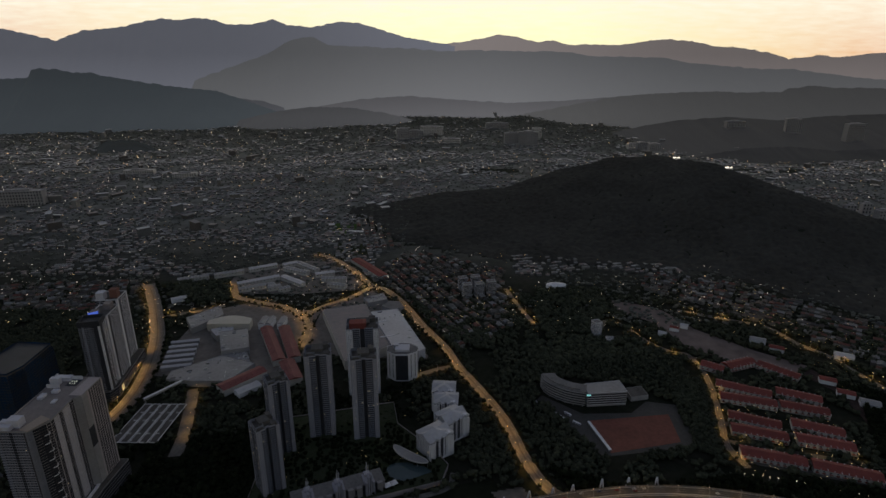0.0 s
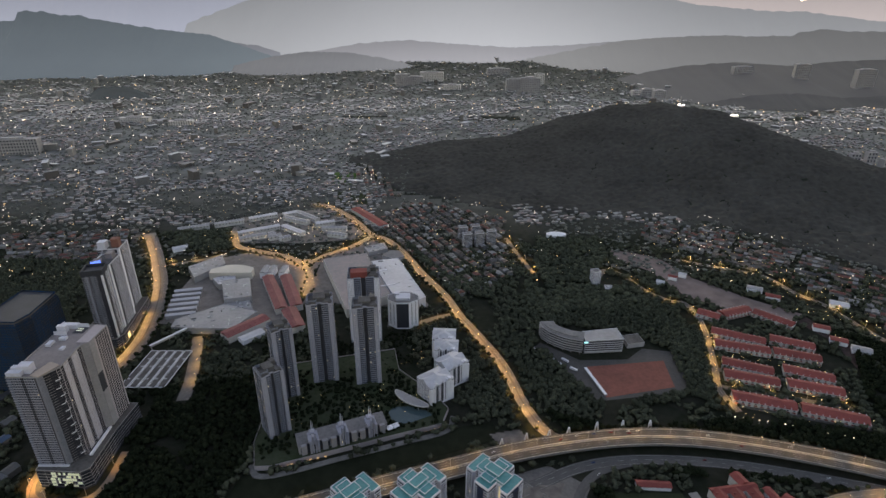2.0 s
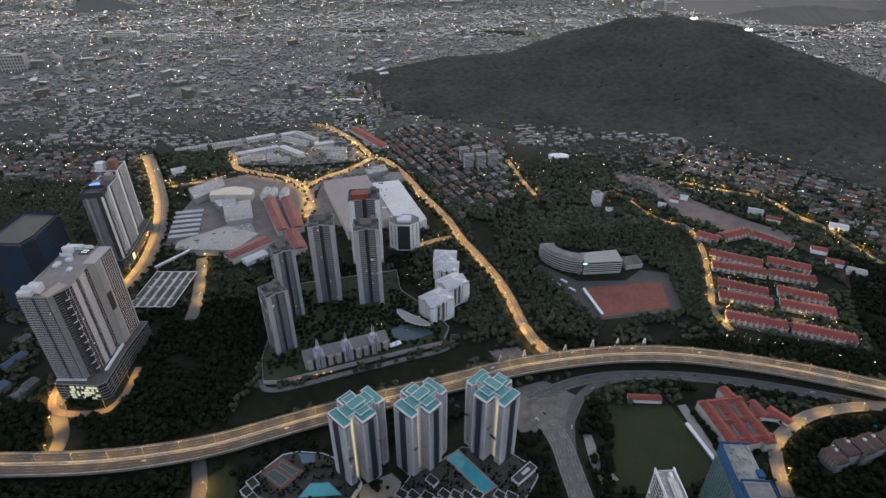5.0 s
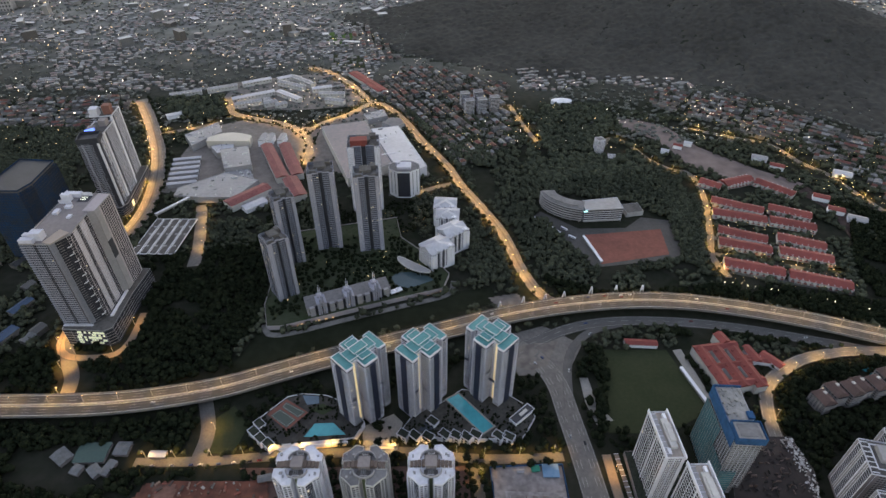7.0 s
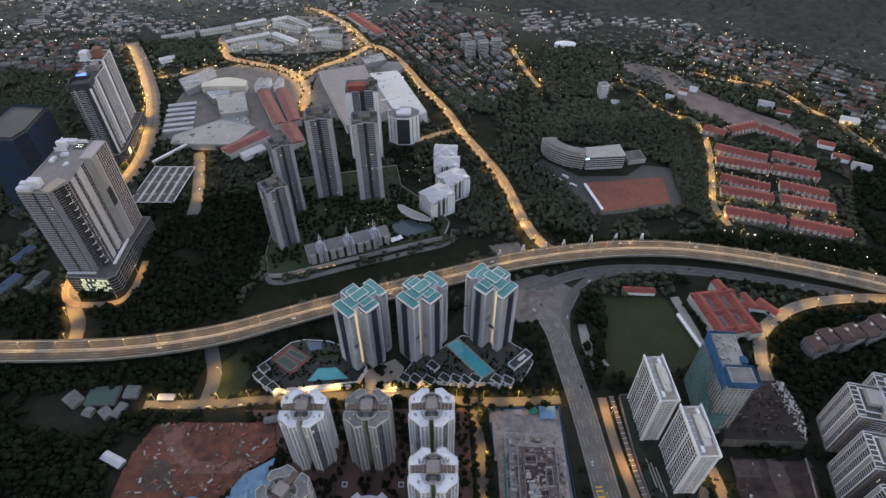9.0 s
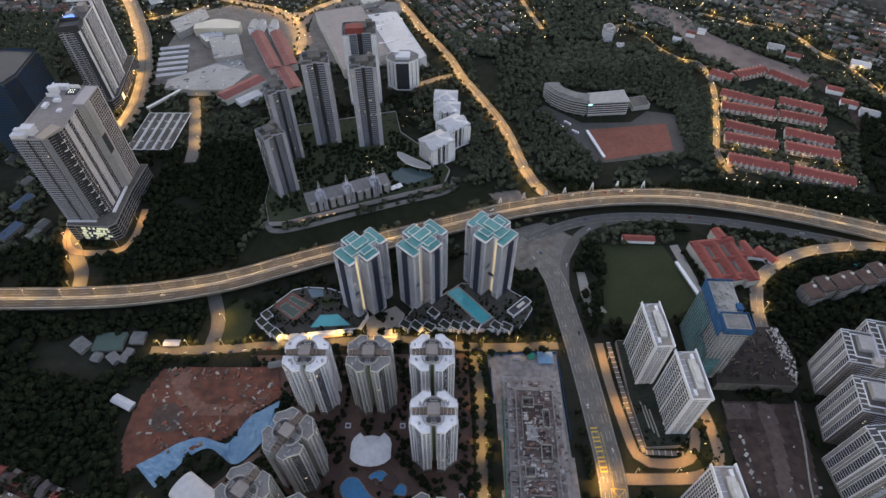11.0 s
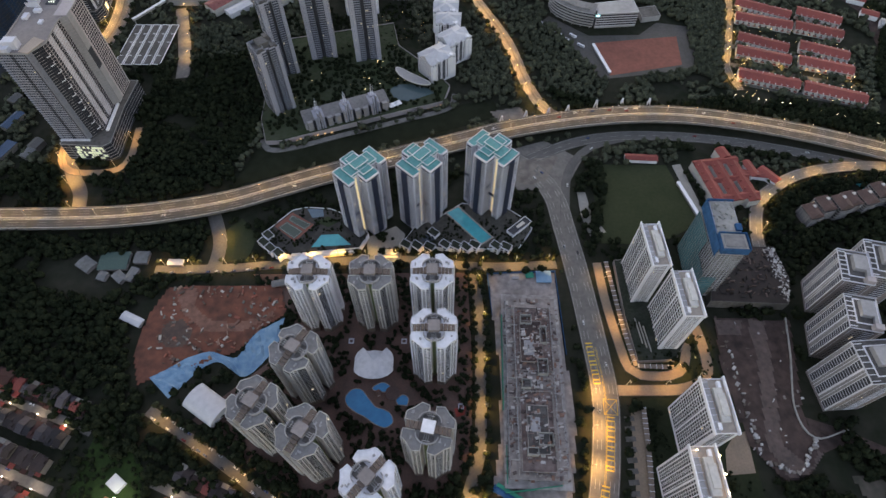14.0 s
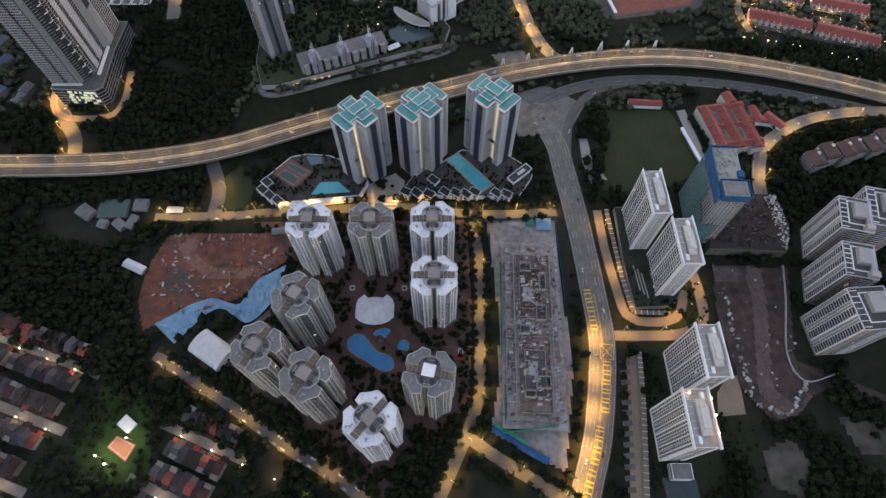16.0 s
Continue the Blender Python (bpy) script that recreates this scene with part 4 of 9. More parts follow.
def facade(root, a, b, z0, z1, floors, strips, singles=10, lit=0.0, seed=1):
    """A fronted wall from a to b, in upright strips. Each strip: share of the width, panel or None, then slab (material, height, depth),
    rib (material, spacing, width, depth) and window (material, spacing, share of the width, share of the storey), each or None."""
    a, b = Vector(a), Vector(b)
    d, L = (b - a).normalized(), (b - a).length
    n, ang, fh, rnd = Vector((d.y, -d.x)), math.atan2(d.y, d.x), (z1 - z0) / floors, random.Random(seed)
    whole, u, made = sum(q[0] for q in strips), 0.0, {}
    lamps = Geo()

    def put(kind, m, uu, w, z, h, out, back=0.2):
        q = a + d * uu + n * (out - back) / 2
        made.setdefault((kind, m.name), (m, []))[1].append(((q.x, q.y, 0, w, out + back, h, ang), z))

    for share, panel, slab, rib, win in strips:
        w = share / whole * L
        if panel:
            put("wall_panel", panel, u + w / 2, w - 0.05, z0, z1 - z0, 0.12)
        for k in range(floors):
            z = z1 - (k + 1) * fh
            if slab:
                put("floor_slab", slab[0], u + w / 2, w - 0.1, z, slab[1], slab[2])
            if win:
                c = max(1, round(w / win[1]))
                for j in range(c):
                    uu = u + (j + 0.5) * w / c
                    put("window", win[0], uu, w / c * win[2], z + fh * (1 - win[3]) * 0.6, fh * win[3], 0.17)
                    if rnd.random() < lit:
                        q = a + d * uu + n * 0.2
                        lamps.box(q.x, q.y, z + fh * 0.3, w / c * win[2] * 0.7, 0.2, fh * 0.4, ang)
        if rib:
            c = max(1, round(w / rib[1]))
            for j in range(c):
                put("facade_rib", rib[0], u + (j + 0.5) * w / c if c == 1 else u + 0.3 + j * (w - 0.6) / (c - 1), rib[2], z0, z1 - z0, rib[3])
        u += w
    for (kind, name), (m, lst) in made.items():
        few = lst if kind == "wall_panel" and singles else lst[:min(5, singles)]
        for q, z in few:
            piece(kind, q, z, m, root)
        join(kind, lst[len(few):], m, root, "joined repeats of the front")
    if lamps.v:
        tagged(part("lit_window", lamps, ROOMLIT, root, "windows lit from inside"), kind="stuff")


# three slab-white towers with teal roofs
def teal_tower(x, y, rot, seed, styles="bwnwbbbwnwbbnlbbbwnb"):
    h = 88.0
    poly = [(23, -12), (23, 12), (16, 12), (16, 7.2), (8, 7.2), (8, 19), (-8, 19), (-8, 7.2), (-16, 7.2), (-16, 12), (-23, 12), (-23, -12), (-16, -12), (-16, -7.2), (-8, -7.2), (-8, -19), (8, -19), (8, -7.2), (16, -7.2), (16, -12)]
    t = tower("apartment_tower", "white apartment tower with teal metal roofs and lit stairwell", poly, x, y, rot, h, 29, styles, LILAC, WHITE, group="teal-roofed towers", deck=TEAL, parapet=0.9, dark=NAVY, lit=0.012, seed=seed, singles=34, deep=0.75, front=0.3)
    # dark vertical bays on each wing end
    for px, py, w, a in ((-23.3, 0, 7.0, 0), (0, -19.3, 6.0, math.pi / 2), (23.3, 0, 7.0, 0)):
        part("dark_bay", Geo().box(px, py, 4, 2.4, w, h - 6, a), NAVY, t, "navy vertical bay")
    # roof terraces stepping up to the middle
    for bx, by, sx, sy, z in ((-18.5, 0, 8, 22, 0.2), (18.5, 0, 8, 22, 0.2), (0, 0, 14.5, 36.5, 0.3), (0, 0, 30, 13, 2.6), (0, 0, 11, 26, 2.8), (0, 0, 15, 8.5, 5.2)):
        top = part("roof_terrace", Geo().box(bx, by, h, sx, sy, z + 0.8), TEAL, t, "stepped teal metal roof")
        part("roof_trim", Geo().ring([(bx - sx / 2 - .5, by - sy / 2 - .5), (bx + sx / 2 + .5, by - sy / 2 - .5), (bx + sx / 2 + .5, by + sy / 2 + .5), (bx - sx / 2 - .5, by + sy / 2 + .5)], h + z + 0.3, h + z + 1.2, 0.3), WHITE, top, "white roof edge")
    for q in ((-13, 11.4, h * 0.42, 9, 1.5, 2.2), (13, -11.4, h * 0.42, 9, 1.5, 2.2), (-8, -13, h * 0.42, 1.5, 8, 2.2), (8, -13, h * 0.55, 1.5, 8, 2.2), (-20, -12.6, h * 0.5, 5, 1.5, 2.2)):
        part("refuge_floor", Geo().box(*q), NAVY, t, "dark recessed refuge floor")
    return t


teal_tower(-78.7, 351, radians(46), 3)
teal_tower(-20.5, 362, radians(47), 4)
teal_tower(47.5, 374.5, radians(-43), 5, "bwnwbbbwnwbbnwbbblnb")


# nine white butterfly-plan towers
def butterfly(x, y, rot, white, seed, h=80.0):
    q = [(2.4, -9), (2.4, -16.5), (8.5, -17.5), (13.5, -12.5), (18, -9.5), (18, -3.2), (9.5, -3.2), (9.5, 3.2), (18, 3.2), (18, 9.5), (13.5, 12.5), (8.5, 17.5), (2.4, 16.5), (2.4, 9)]
    poly = q + [(-a, -b) for a, b in q]
    t = tower("apartment_tower", "white butterfly-plan apartment tower with " + ("a white-coated roof" if white else "a grey roof"), poly, x, y, rot, h, 24,
              "ngogbnnnbgognn", CREAM if not white else WHITE, WHITE if white else CREAM, group="white butterfly towers", deck=WHITEDECK if white else ROOFDECK, pitch=2.5, parapet=1.1, lit=0.006, deep=0.9, seed=seed, singles=9)
    part("base_storeys", Geo().prism(inset(poly, -0.25), 0, 7.5), BROWN, t, "dark brown base storeys")
    part("plant_room", Geo().box(0, 0, h, 8.5, 8.5, 5.5), TAUPE, t, "brown-grey plant room")
    part("plant_room_cap", Geo().box(0, 0, h + 5.5, 9.4, 9.4, 0.5), WHITEDECK if seed == 9 else TAUPE, t)
    for s in (-1, 1):
        g = Geo()
        ring = [(8.2 * math.cos(a), s * 5 + s * 6.2 * math.sin(a)) for a in [math.pi * k / 12 for k in range(13)]]
        ribbon(g, [Vector(p) for p in ring], 0, 0.8, h + 0.2, h + 3.0)
        for k in range(3):
            g.box(-1.5 + k * 1.5, s * 8, h + 2.6, 0.4, 9, 0.4)
        part("roof_pergola", g, GREYWALL, t, "semicircular concrete pergola")
        part("roof_pit", Geo().box(0, s * 7.5, h + 0.2, 11, 6, 0.4), DARKCON, t, "dark sunken roof court")
    g = Geo()
    for s in (-1, 1):
        for k in range(4):
            g.box(s * (6 + 3.0 * k), 0, h + 0.2 + 0, 2.6, 5.2, 3.2 - 0.7 * k)
            g.box(s * 11.3, 0, 4, 0.4, 4.4, 0.4)
    tagged(part("stepped_duct", g, BROWN, t, "brown stepped roof ducts"), kind="stuff")
    g = Geo()
    for s in (-1, 1):
        g.box(0, s * 9.2, 4, 2.6, 0.6, h - 5)
    rr = random.Random(seed)
    for k in range(7):
        part("roof_tank", Geo().box(rr.choice((-1, 1)) * rr.uniform(9, 15), rr.choice((-1, 1)) * rr.uniform(6, 10), h + 0.2, rr.uniform(0.8, 2), rr.uniform(0.8, 2.4), rr.uniform(0.6, 1.6)), GREYWALL, t)
    part("green_strip", g, mat("olive_panel", (0.16, 0.19, 0.09), (0.1, 0.12, 0.06), 0.8), t, "olive green stair strip")
    return t


for k, (x, y, r, wht) in enumerate([(-113, 240, 0, 1), (-61, 240, 0, 0), (-9, 241, 0, 1), (-7, 189, 0, 1), (-115, 172, 62, 0), (-139, 130, 62, 0), (-100, 109, 62, 0), (-51, 78, 50, 1), (-10, 111, -12, 0)]):
    butterfly(x, y, radians(r), wht, k + 1)


# white slab blocks with window grids
def slab_block(x, y, sx, sy, rot, h, seed):
    poly = [(-sx / 2, -sy / 2), (sx / 2, -sy / 2), (sx / 2, sy / 2), (-sx / 2, sy / 2)]
    t = tower("apartment_block", "white slab apartment block with a grid of dark windows", poly, x, y, rot, h, 25, "nwnn", WHITE, WHITE, group="white slab blocks", deck=BEIGE, parapet=2.2, lit=0.006, seed=seed, singles=8, pitch=2.7)
    part("roof_band", Geo().box(-sx / 2 + 2.6, 0, h, 4.4, sy - 1, 2.6), GREYWALL, t, "grey roof-edge plant screen")
    wide, slim = (None, None, (WHITE, 5.0, 0.5, 0.3), (GLASS, 3.3, 0.66, 0.62)), (CHAR, (WHITE, 0.9, 0.2), None, None)
    half = [(0.4, None, None, (WHITE, 1, 0.9, 0.6), None), (2.8, *wide), (0.9, *slim), (2.8, *wide), (0.3, CHAR, None, None, None), (2.8, *wide), (0.5, CHAR, None, None, None)]
    facade(t, (-sx / 2, sy / 2), (-sx / 2, -sy / 2), 4, h, 15, half + half[:-1] + [(0.5, None, None, (WHITE, 1, 0.9, 0.6), None)], 14, 0.006, seed)
    ends = [(1, None, None, (WHITE, 1, 0.9, 0.4), None), (2, None, (WHITE, 0.4, 0.12), None, (GLASS, 1.6, 0.55, 0.5)), (0.5, LILAC, None, None, None), (2.4, None, (WHITE, 0.4, 0.12), None, (GLASS, 1.6, 0.55, 0.5)), (1, None, None, (WHITE, 1, 0.9, 0.4), None)]
    facade(t, (-sx / 2, -sy / 2), (sx / 2, -sy / 2), 4, h, 24, ends, 10, 0.004, seed)
    facade(t, (sx / 2, sy / 2), (-sx / 2, sy / 2), 4, h, 24, ends, 2, 0.004, seed)
    part("roof_box", Geo().box(1.5, 0, h + 0.2, sx * 0.36, sy * 0.62, 3.6).box(2.5, 0, h + 3.8, sx * 0.3, sy * 0.4, 1.2), CREAM, t, "cream rooftop plant enclosure")
    g = Geo()
    for s in (-1, 1):
        g.box(s * sx / 2, 0, h, 0.9, sy + 3, 4.0).box(s * sx * 0.22, s * sy * 0.38, h + 0.2, 2.5, 5, 3.0)
    part("roof_fin", g, WHITE, t, "tall white roof fins")
    g = Geo()
    for k in range(8):
        g.box(-sx * 0.34, -sy / 2 + 3 + k * (sy - 6) / 7, h + 2.6, sx * 0.26, 0.25, 0.5)
    tagged(part("roof_beam", g, LILAC, t), kind="stuff")
    return t


slab_block(188, 275, 16, 44, radians(2), 70, 21)
slab_block(205, 226, 17, 43, radians(1), 70, 22)
b3 = slab_block(205, 131, 18, 41, radians(1), 70, 23)
b4 = slab_block(185, 81, 19, 41, radians(1), 70, 24)
for bx, by in ((194, 94), (195, 82), (194, 70), (179, 98)):
    tagged(part("flood_lamp", Geo().box(bx, by, 74.2, 0.5, 0.5, 1.2).box(bx, by, 75.4, 0.9, 0.9, 0.6), glow("roof_flood", (1, 0.75, 0.35), 6)), "bright warm rooftop flood lamp", "lamp", "roof flood lamps")


# grey-white tower group on the east side
def east_tower(x, y, sx, sy, rot, h, seed):
    poly = [(-sx / 2, -sy / 2), (sx / 2, -sy / 2), (sx / 2, sy / 2), (-sx / 2, sy / 2)]
    t = tower("apartment_tower", "grey-white apartment tower with columns of white balconies", poly, x, y, rot, h, 19, "nwwn", TAUPE, LILAC, group="east towers", deck=DARKCON, parapet=1.5, lit=0.01, seed=seed, singles=8)
    deep_bay = (CHAR, (LILAC, 0.6, 0.25), None, None)
    pale_bay = (GREYWALL, (TAUPE, 0.5, 0.14), (WHITE, 2.1, 0.42, 0.3), None)
    facade(t, (-sx / 2, sy / 2), (-sx / 2, -sy / 2), 3, h, 19, [(1.6, *pale_bay), (2.4, *deep_bay), (2.2, *pale_bay), (2.4, *deep_bay), (0.5, WHITE, None, None, None), (2.2, *pale_bay), (2.4, *deep_bay), (0.5, WHITE, None, None, None)], 14, 0.0, seed)
    facade(t, (-sx / 2, -sy / 2), (sx / 2, -sy / 2), 3, h, 19, [(1.5, TAUPE, None, (LILAC, 4, 0.3, 0.3), None), (2, TAUPE, (GREYWALL, 0.4, 0.3), None, (GLASS, 2.4, 0.5, 0.45)), (2, CHAR, (LILAC, 0.5, 0.6), None, None), (1.5, TAUPE, None, (LILAC, 4, 0.3, 0.3), None)], 8, 0.01, seed)
    part("roof_box", Geo().box(2, sy * 0.1, h + 0.2, sx * 0.35, sy * 0.45, 4.5).box(sx * 0.32, 0, h + 0.2, 3, sy * 0.7, 3), GREYWALL, t, "grey rooftop plant room")
    g = Geo()
    for k in range(7):
        g.box(-sx * 0.36, -sy / 2 + 2.5 + k * (sy - 5) / 6, h + 0.2, sx * 0.2, 0.4, 1.0)
    tagged(part("roof_beam", g, WHITE, t), kind="stuff")
    part("roof_frame", Geo().ring([(-sx * 0.3, -sy * 0.36), (sx * 0.42, -sy * 0.36), (sx * 0.42, sy * 0.36), (-sx * 0.3, sy * 0.36)], h + 2.0, h + 2.8, 0.8), LILAC, t, "pale open roof frame")
    part("stair_head", Geo().box(sx * 0.3, -sy * 0.42, h + 0.2, 7, 5, 6), PINKGREY, t, "pinkish stair head")
    gl = Geo()
    for k in range(6):
        gl.box(-sx * 0.26, -sy * 0.3 + k * sy * 0.1, h + 1.0, 0.5, 0.5, 0.4)
    if seed == 32:
        tagged(part("roof_lamp", gl, WHITELAMP, t, "row of white roof lamps"), kind="stuff")
    return t


east_tower(365, 259, 27, 34, radians(-13), 60, 31)
east_tower(352, 213, 26, 33, radians(-12), 61, 32)
east_tower(344, 168, 31, 36, radians(4), 66, 33)
east_tower(394, 266, 30, 40, radians(-13), 60, 34)

# dark towers on the north podium
def dark_tower(x, y, rot, w, d, h, n, seed, wall=BLUEGREY):
    """Two offset wings with a dark slot between, pale panels and balcony columns."""
    poly = [(-w / 2, -d / 2), (-w * 0.3, -d / 2), (-w * 0.3, -d * 0.46), (-w * 0.08, -d * 0.46), (-w * 0.08, -d * 0.34), (w * 0.08, -d * 0.34), (w * 0.08, -d * 0.42), (w * 0.34, -d * 0.42), (w * 0.34, -d / 2), (w / 2, -d / 2),
            (w / 2, -d * 0.05), (w * 0.44, -d * 0.05), (w * 0.44, d * 0.08), (w / 2, d * 0.08), (w / 2, d / 2), (-w / 2, d / 2), (-w / 2, d * 0.08), (-w * 0.44, d * 0.08), (-w * 0.44, -d * 0.05), (-w / 2, -d * 0.05)]
    t = tower("apartment_tower", "slim blue-grey apartment tower with pale panels and dark slots", poly, x, y, rot, h, n, "nnnndnnnnnndnngndnnn", wall, PALEBLUE, group="dark north towers", parapet=1.6, lit=0.0, seed=seed, pitch=2.6, singles=6, deck=DARKCON)
    col, net_ = (SLATE, (PALEBLUE, 0.5, 0.3), None, (GLASS, 2.4, 0.7, 0.5)), (wall, (PALEBLUE, 0.45, 0.14), (PALEBLUE, 3.4, 0.4, 0.18), (GLASS, 2.3, 0.55, 0.5))
    flat = (PALEBLUE if wall is BLUEGREY else WHITE, None, None, (SLATE, 2.6, 0.3, 0.4))
    for i, strips in ((0, [(1, *flat)]), (2, [(1, *col)]), (6, [(1, *col)]), (8, [(1, *flat)]), (9, [(1.2, *flat), (2, *col), (1.6, *net_)]), (13, [(1.6, *net_), (2, *col), (1, *flat)]), (15, [(1, *flat), (2, *col), (1.6, *net_)]), (19, [(1.6, *net_), (2, *col), (1.2, *flat)])):
        facade(t, poly[i], poly[(i + 1) % 20], 5, h, n, strips, 0, 0.02, seed + i)
    for q in ((0, d * 0.1, h, w * 0.46, d * 0.5, 5), (-w * 0.28, -d * 0.2, h, w * 0.25, d * 0.3, 2.4), (w * 0.3, d * 0.3, h, w * 0.2, d * 0.3, 6), (w * 0.3, -d * 0.3, h, w * 0.22, d * 0.22, 3)):
        part("roof_crown", Geo().box(*q), DARKCON, t, "dark stepped roof plant")
    part("roof_screen", Geo().ring([(-w * 0.46, -d * 0.3), (-w * 0.1, -d * 0.3), (-w * 0.1, d * 0.4), (-w * 0.46, d * 0.4)], h, h + 4, 0.4), BLUEGREY, t, "open roof screen wall")
    return t


dark_tower(-199, 523, radians(38), 26, 26, 92, 29, 41)
dark_tower(-203, 590, radians(30), 26, 26, 107, 34, 42)
dark_tower(-159, 628, radians(10), 33, 30, 124, 38, 43)
dark_tower(-100, 624, radians(8), 33, 30, 121, 37, 44)
t = dark_tower(-117, 735, radians(6), 46, 36, 108, 33, 45, LILAC)
part("roof_box", Geo().box(-6, -8, 108, 24, 14, 9), REDROOF, t, "dark red rooftop box")

# octagonal white and black block
q = [(26 * math.cos(radians(22.5 + 45 * k)), 20 * math.sin(radians(22.5 + 45 * k))) for k in range(8)]
t = tower("apartment_block", "octagonal white block with black window strips", q, -62, 772, 0, 46, 14, "vdvdvdvd", WHITE, group="", parapet=1.2, lit=0.03, seed=51)
part("roof_house", Geo().box(0, 0, 46, 22, 18, 4).box(-10, 6, 46, 8, 8, 6), LILAC, t)

poly = [(-27, -46), (5, -46), (16, -29), (14, 9), (20, 14), (20, 50), (-28, 50)]
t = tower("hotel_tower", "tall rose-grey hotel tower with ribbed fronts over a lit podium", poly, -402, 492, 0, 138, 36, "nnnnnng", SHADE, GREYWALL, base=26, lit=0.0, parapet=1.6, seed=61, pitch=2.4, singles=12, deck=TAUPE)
hslab = (ROSE, 0.34, 0.15)
lattice = (hslab, (ROSE, 2.2, 0.3, 0.2), (GLASS, 2.2, 0.7, 0.6))
stripes = ((LILAC, 0.5, 0.16), (LILAC, 1.7, 0.5, 0.2), (TAUPE, 1.7, 0.45, 0.4))
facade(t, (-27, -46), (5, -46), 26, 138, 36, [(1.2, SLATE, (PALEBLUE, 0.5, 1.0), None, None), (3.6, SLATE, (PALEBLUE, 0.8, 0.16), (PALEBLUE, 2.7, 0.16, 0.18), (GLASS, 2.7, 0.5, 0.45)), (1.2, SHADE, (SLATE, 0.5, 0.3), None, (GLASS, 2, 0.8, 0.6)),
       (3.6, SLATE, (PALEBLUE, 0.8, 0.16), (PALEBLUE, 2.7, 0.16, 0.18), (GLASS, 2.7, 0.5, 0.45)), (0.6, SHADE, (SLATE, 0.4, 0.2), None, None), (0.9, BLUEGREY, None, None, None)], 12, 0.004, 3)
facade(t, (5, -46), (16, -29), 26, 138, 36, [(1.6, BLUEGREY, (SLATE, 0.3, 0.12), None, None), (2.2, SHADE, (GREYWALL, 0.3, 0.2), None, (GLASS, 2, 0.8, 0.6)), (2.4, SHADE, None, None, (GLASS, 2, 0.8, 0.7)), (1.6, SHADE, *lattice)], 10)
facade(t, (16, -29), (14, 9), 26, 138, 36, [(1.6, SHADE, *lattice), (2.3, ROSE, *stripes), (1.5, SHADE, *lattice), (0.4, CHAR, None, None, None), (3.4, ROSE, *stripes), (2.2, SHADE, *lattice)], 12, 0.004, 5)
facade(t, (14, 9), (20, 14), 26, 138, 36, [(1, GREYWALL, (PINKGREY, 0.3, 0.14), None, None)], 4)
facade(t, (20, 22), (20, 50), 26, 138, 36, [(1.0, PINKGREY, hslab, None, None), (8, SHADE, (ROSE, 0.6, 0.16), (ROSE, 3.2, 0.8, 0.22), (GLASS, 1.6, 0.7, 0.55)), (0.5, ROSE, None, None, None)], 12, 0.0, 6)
tick = Geo().box(0, 0, 0, 1.6, 4.2, 0.9).box(0.6, 2.4, 0.9, 1.4, 0.5, 2.2).mesh("balcony_box")
for k in range(11):
    o = part("balcony_box", tick, WHITE, t, "white stepping balcony box", (12.8 - (k % 2) * 0.8, -33.5 - (k % 2) * 1.3, 30 + k * 9.6))
    o.rotation_euler = (0, 0, -0.57)
part("dark_corner", Geo().box(5.4, -45.0, 26, 0.9, 1.6, 112, 0.57), BLUEGREY, t, "pale blue corner strip")
for z_, h_ in ((26, 48), (98, 40)):
    part("plain_panel", Geo().box(19.9, 18, z_, 1.2, 8.6, h_), GREYWALL, t, "plain grey wall panel")
part("dark_recess", Geo().box(19.9, 18, 74, 1.1, 8.6, 24), CHAR, t, "dark recessed sky terrace")
part("edge_frame", Geo().box(18.5, -10, 24, 3.0, 44, 2.0, 0.05), WHITE, t, "pale frame line at the tower's foot")
part("edge_frame", Geo().box(-11, -47, 24, 33, 2.4, 1.6), LILAC, t, "pale frame line at the tower's foot")
part("roof_wall", Geo().box(-20, 30, 138, 14, 0.6, 5).box(-27, 44, 138, 0.6, 12, 6).box(-6, 46.6, 138, 16, 0.6, 5), LILAC, t, "pale screen wall on the roof")
for q in ((-20, -42, 138, 14, 6, 5), (-13, -35, 138, 12, 9, 9), (-23, -35, 138, 8, 5, 6), (-18, 46, 138, 17, 6, 5), (-22, 38, 138, 10, 5, 8), (-12, 22, 138, 7, 5, 3), (-20, 12, 138, 5, 9, 3), (-2, 4, 138, 4, 6, 2)):
    part("roof_unit", Geo().box(*q), LILAC, t, "pale rooftop plant box")
part("roof_slab", Geo().box(13, 32, 138.2, 13, 35, 1.2), PINKGREY, t, "pinkish-grey roof slab")
part("roof_pit", Geo().box(-4, 40, 138.2, 12, 12, 0.5), CHAR, t, "dark sunken roof court")
part("roof_canopy", Geo().add([(-4, -44, 139.5), (6, -47, 139.5), (17, -30, 142), (6, -26, 143), (-4, -44, 140.1), (6, -47, 140.1), (17, -30, 142.6), (6, -26, 143.6)], [(3, 2, 1, 0), (4, 5, 6, 7), (0, 1, 5, 4), (1, 2, 6, 5), (2, 3, 7, 6), (3, 0, 4, 7)]), mat("tan_canopy", (0.42, 0.34, 0.29), (0.33, 0.27, 0.23), 0.8), t, "tilted tan roof canopy")
rl = Geo()
for k in range(6):
    rl.box(-7 + (k % 3) * 2.4, 38 + (k // 3) * 4, 138.8, 0.8, 1.0, 0.6)
tagged(part("roof_lamp", rl, glow("roof_deck_lamp", (0.9, 1.0, 0.8), 0.3, False), t, "bright roof deck lamps"), kind="stuff")
pod = [(-27, -53), (22, -56), (29, -50), (26, 6), (28, 54), (-26, 55)]
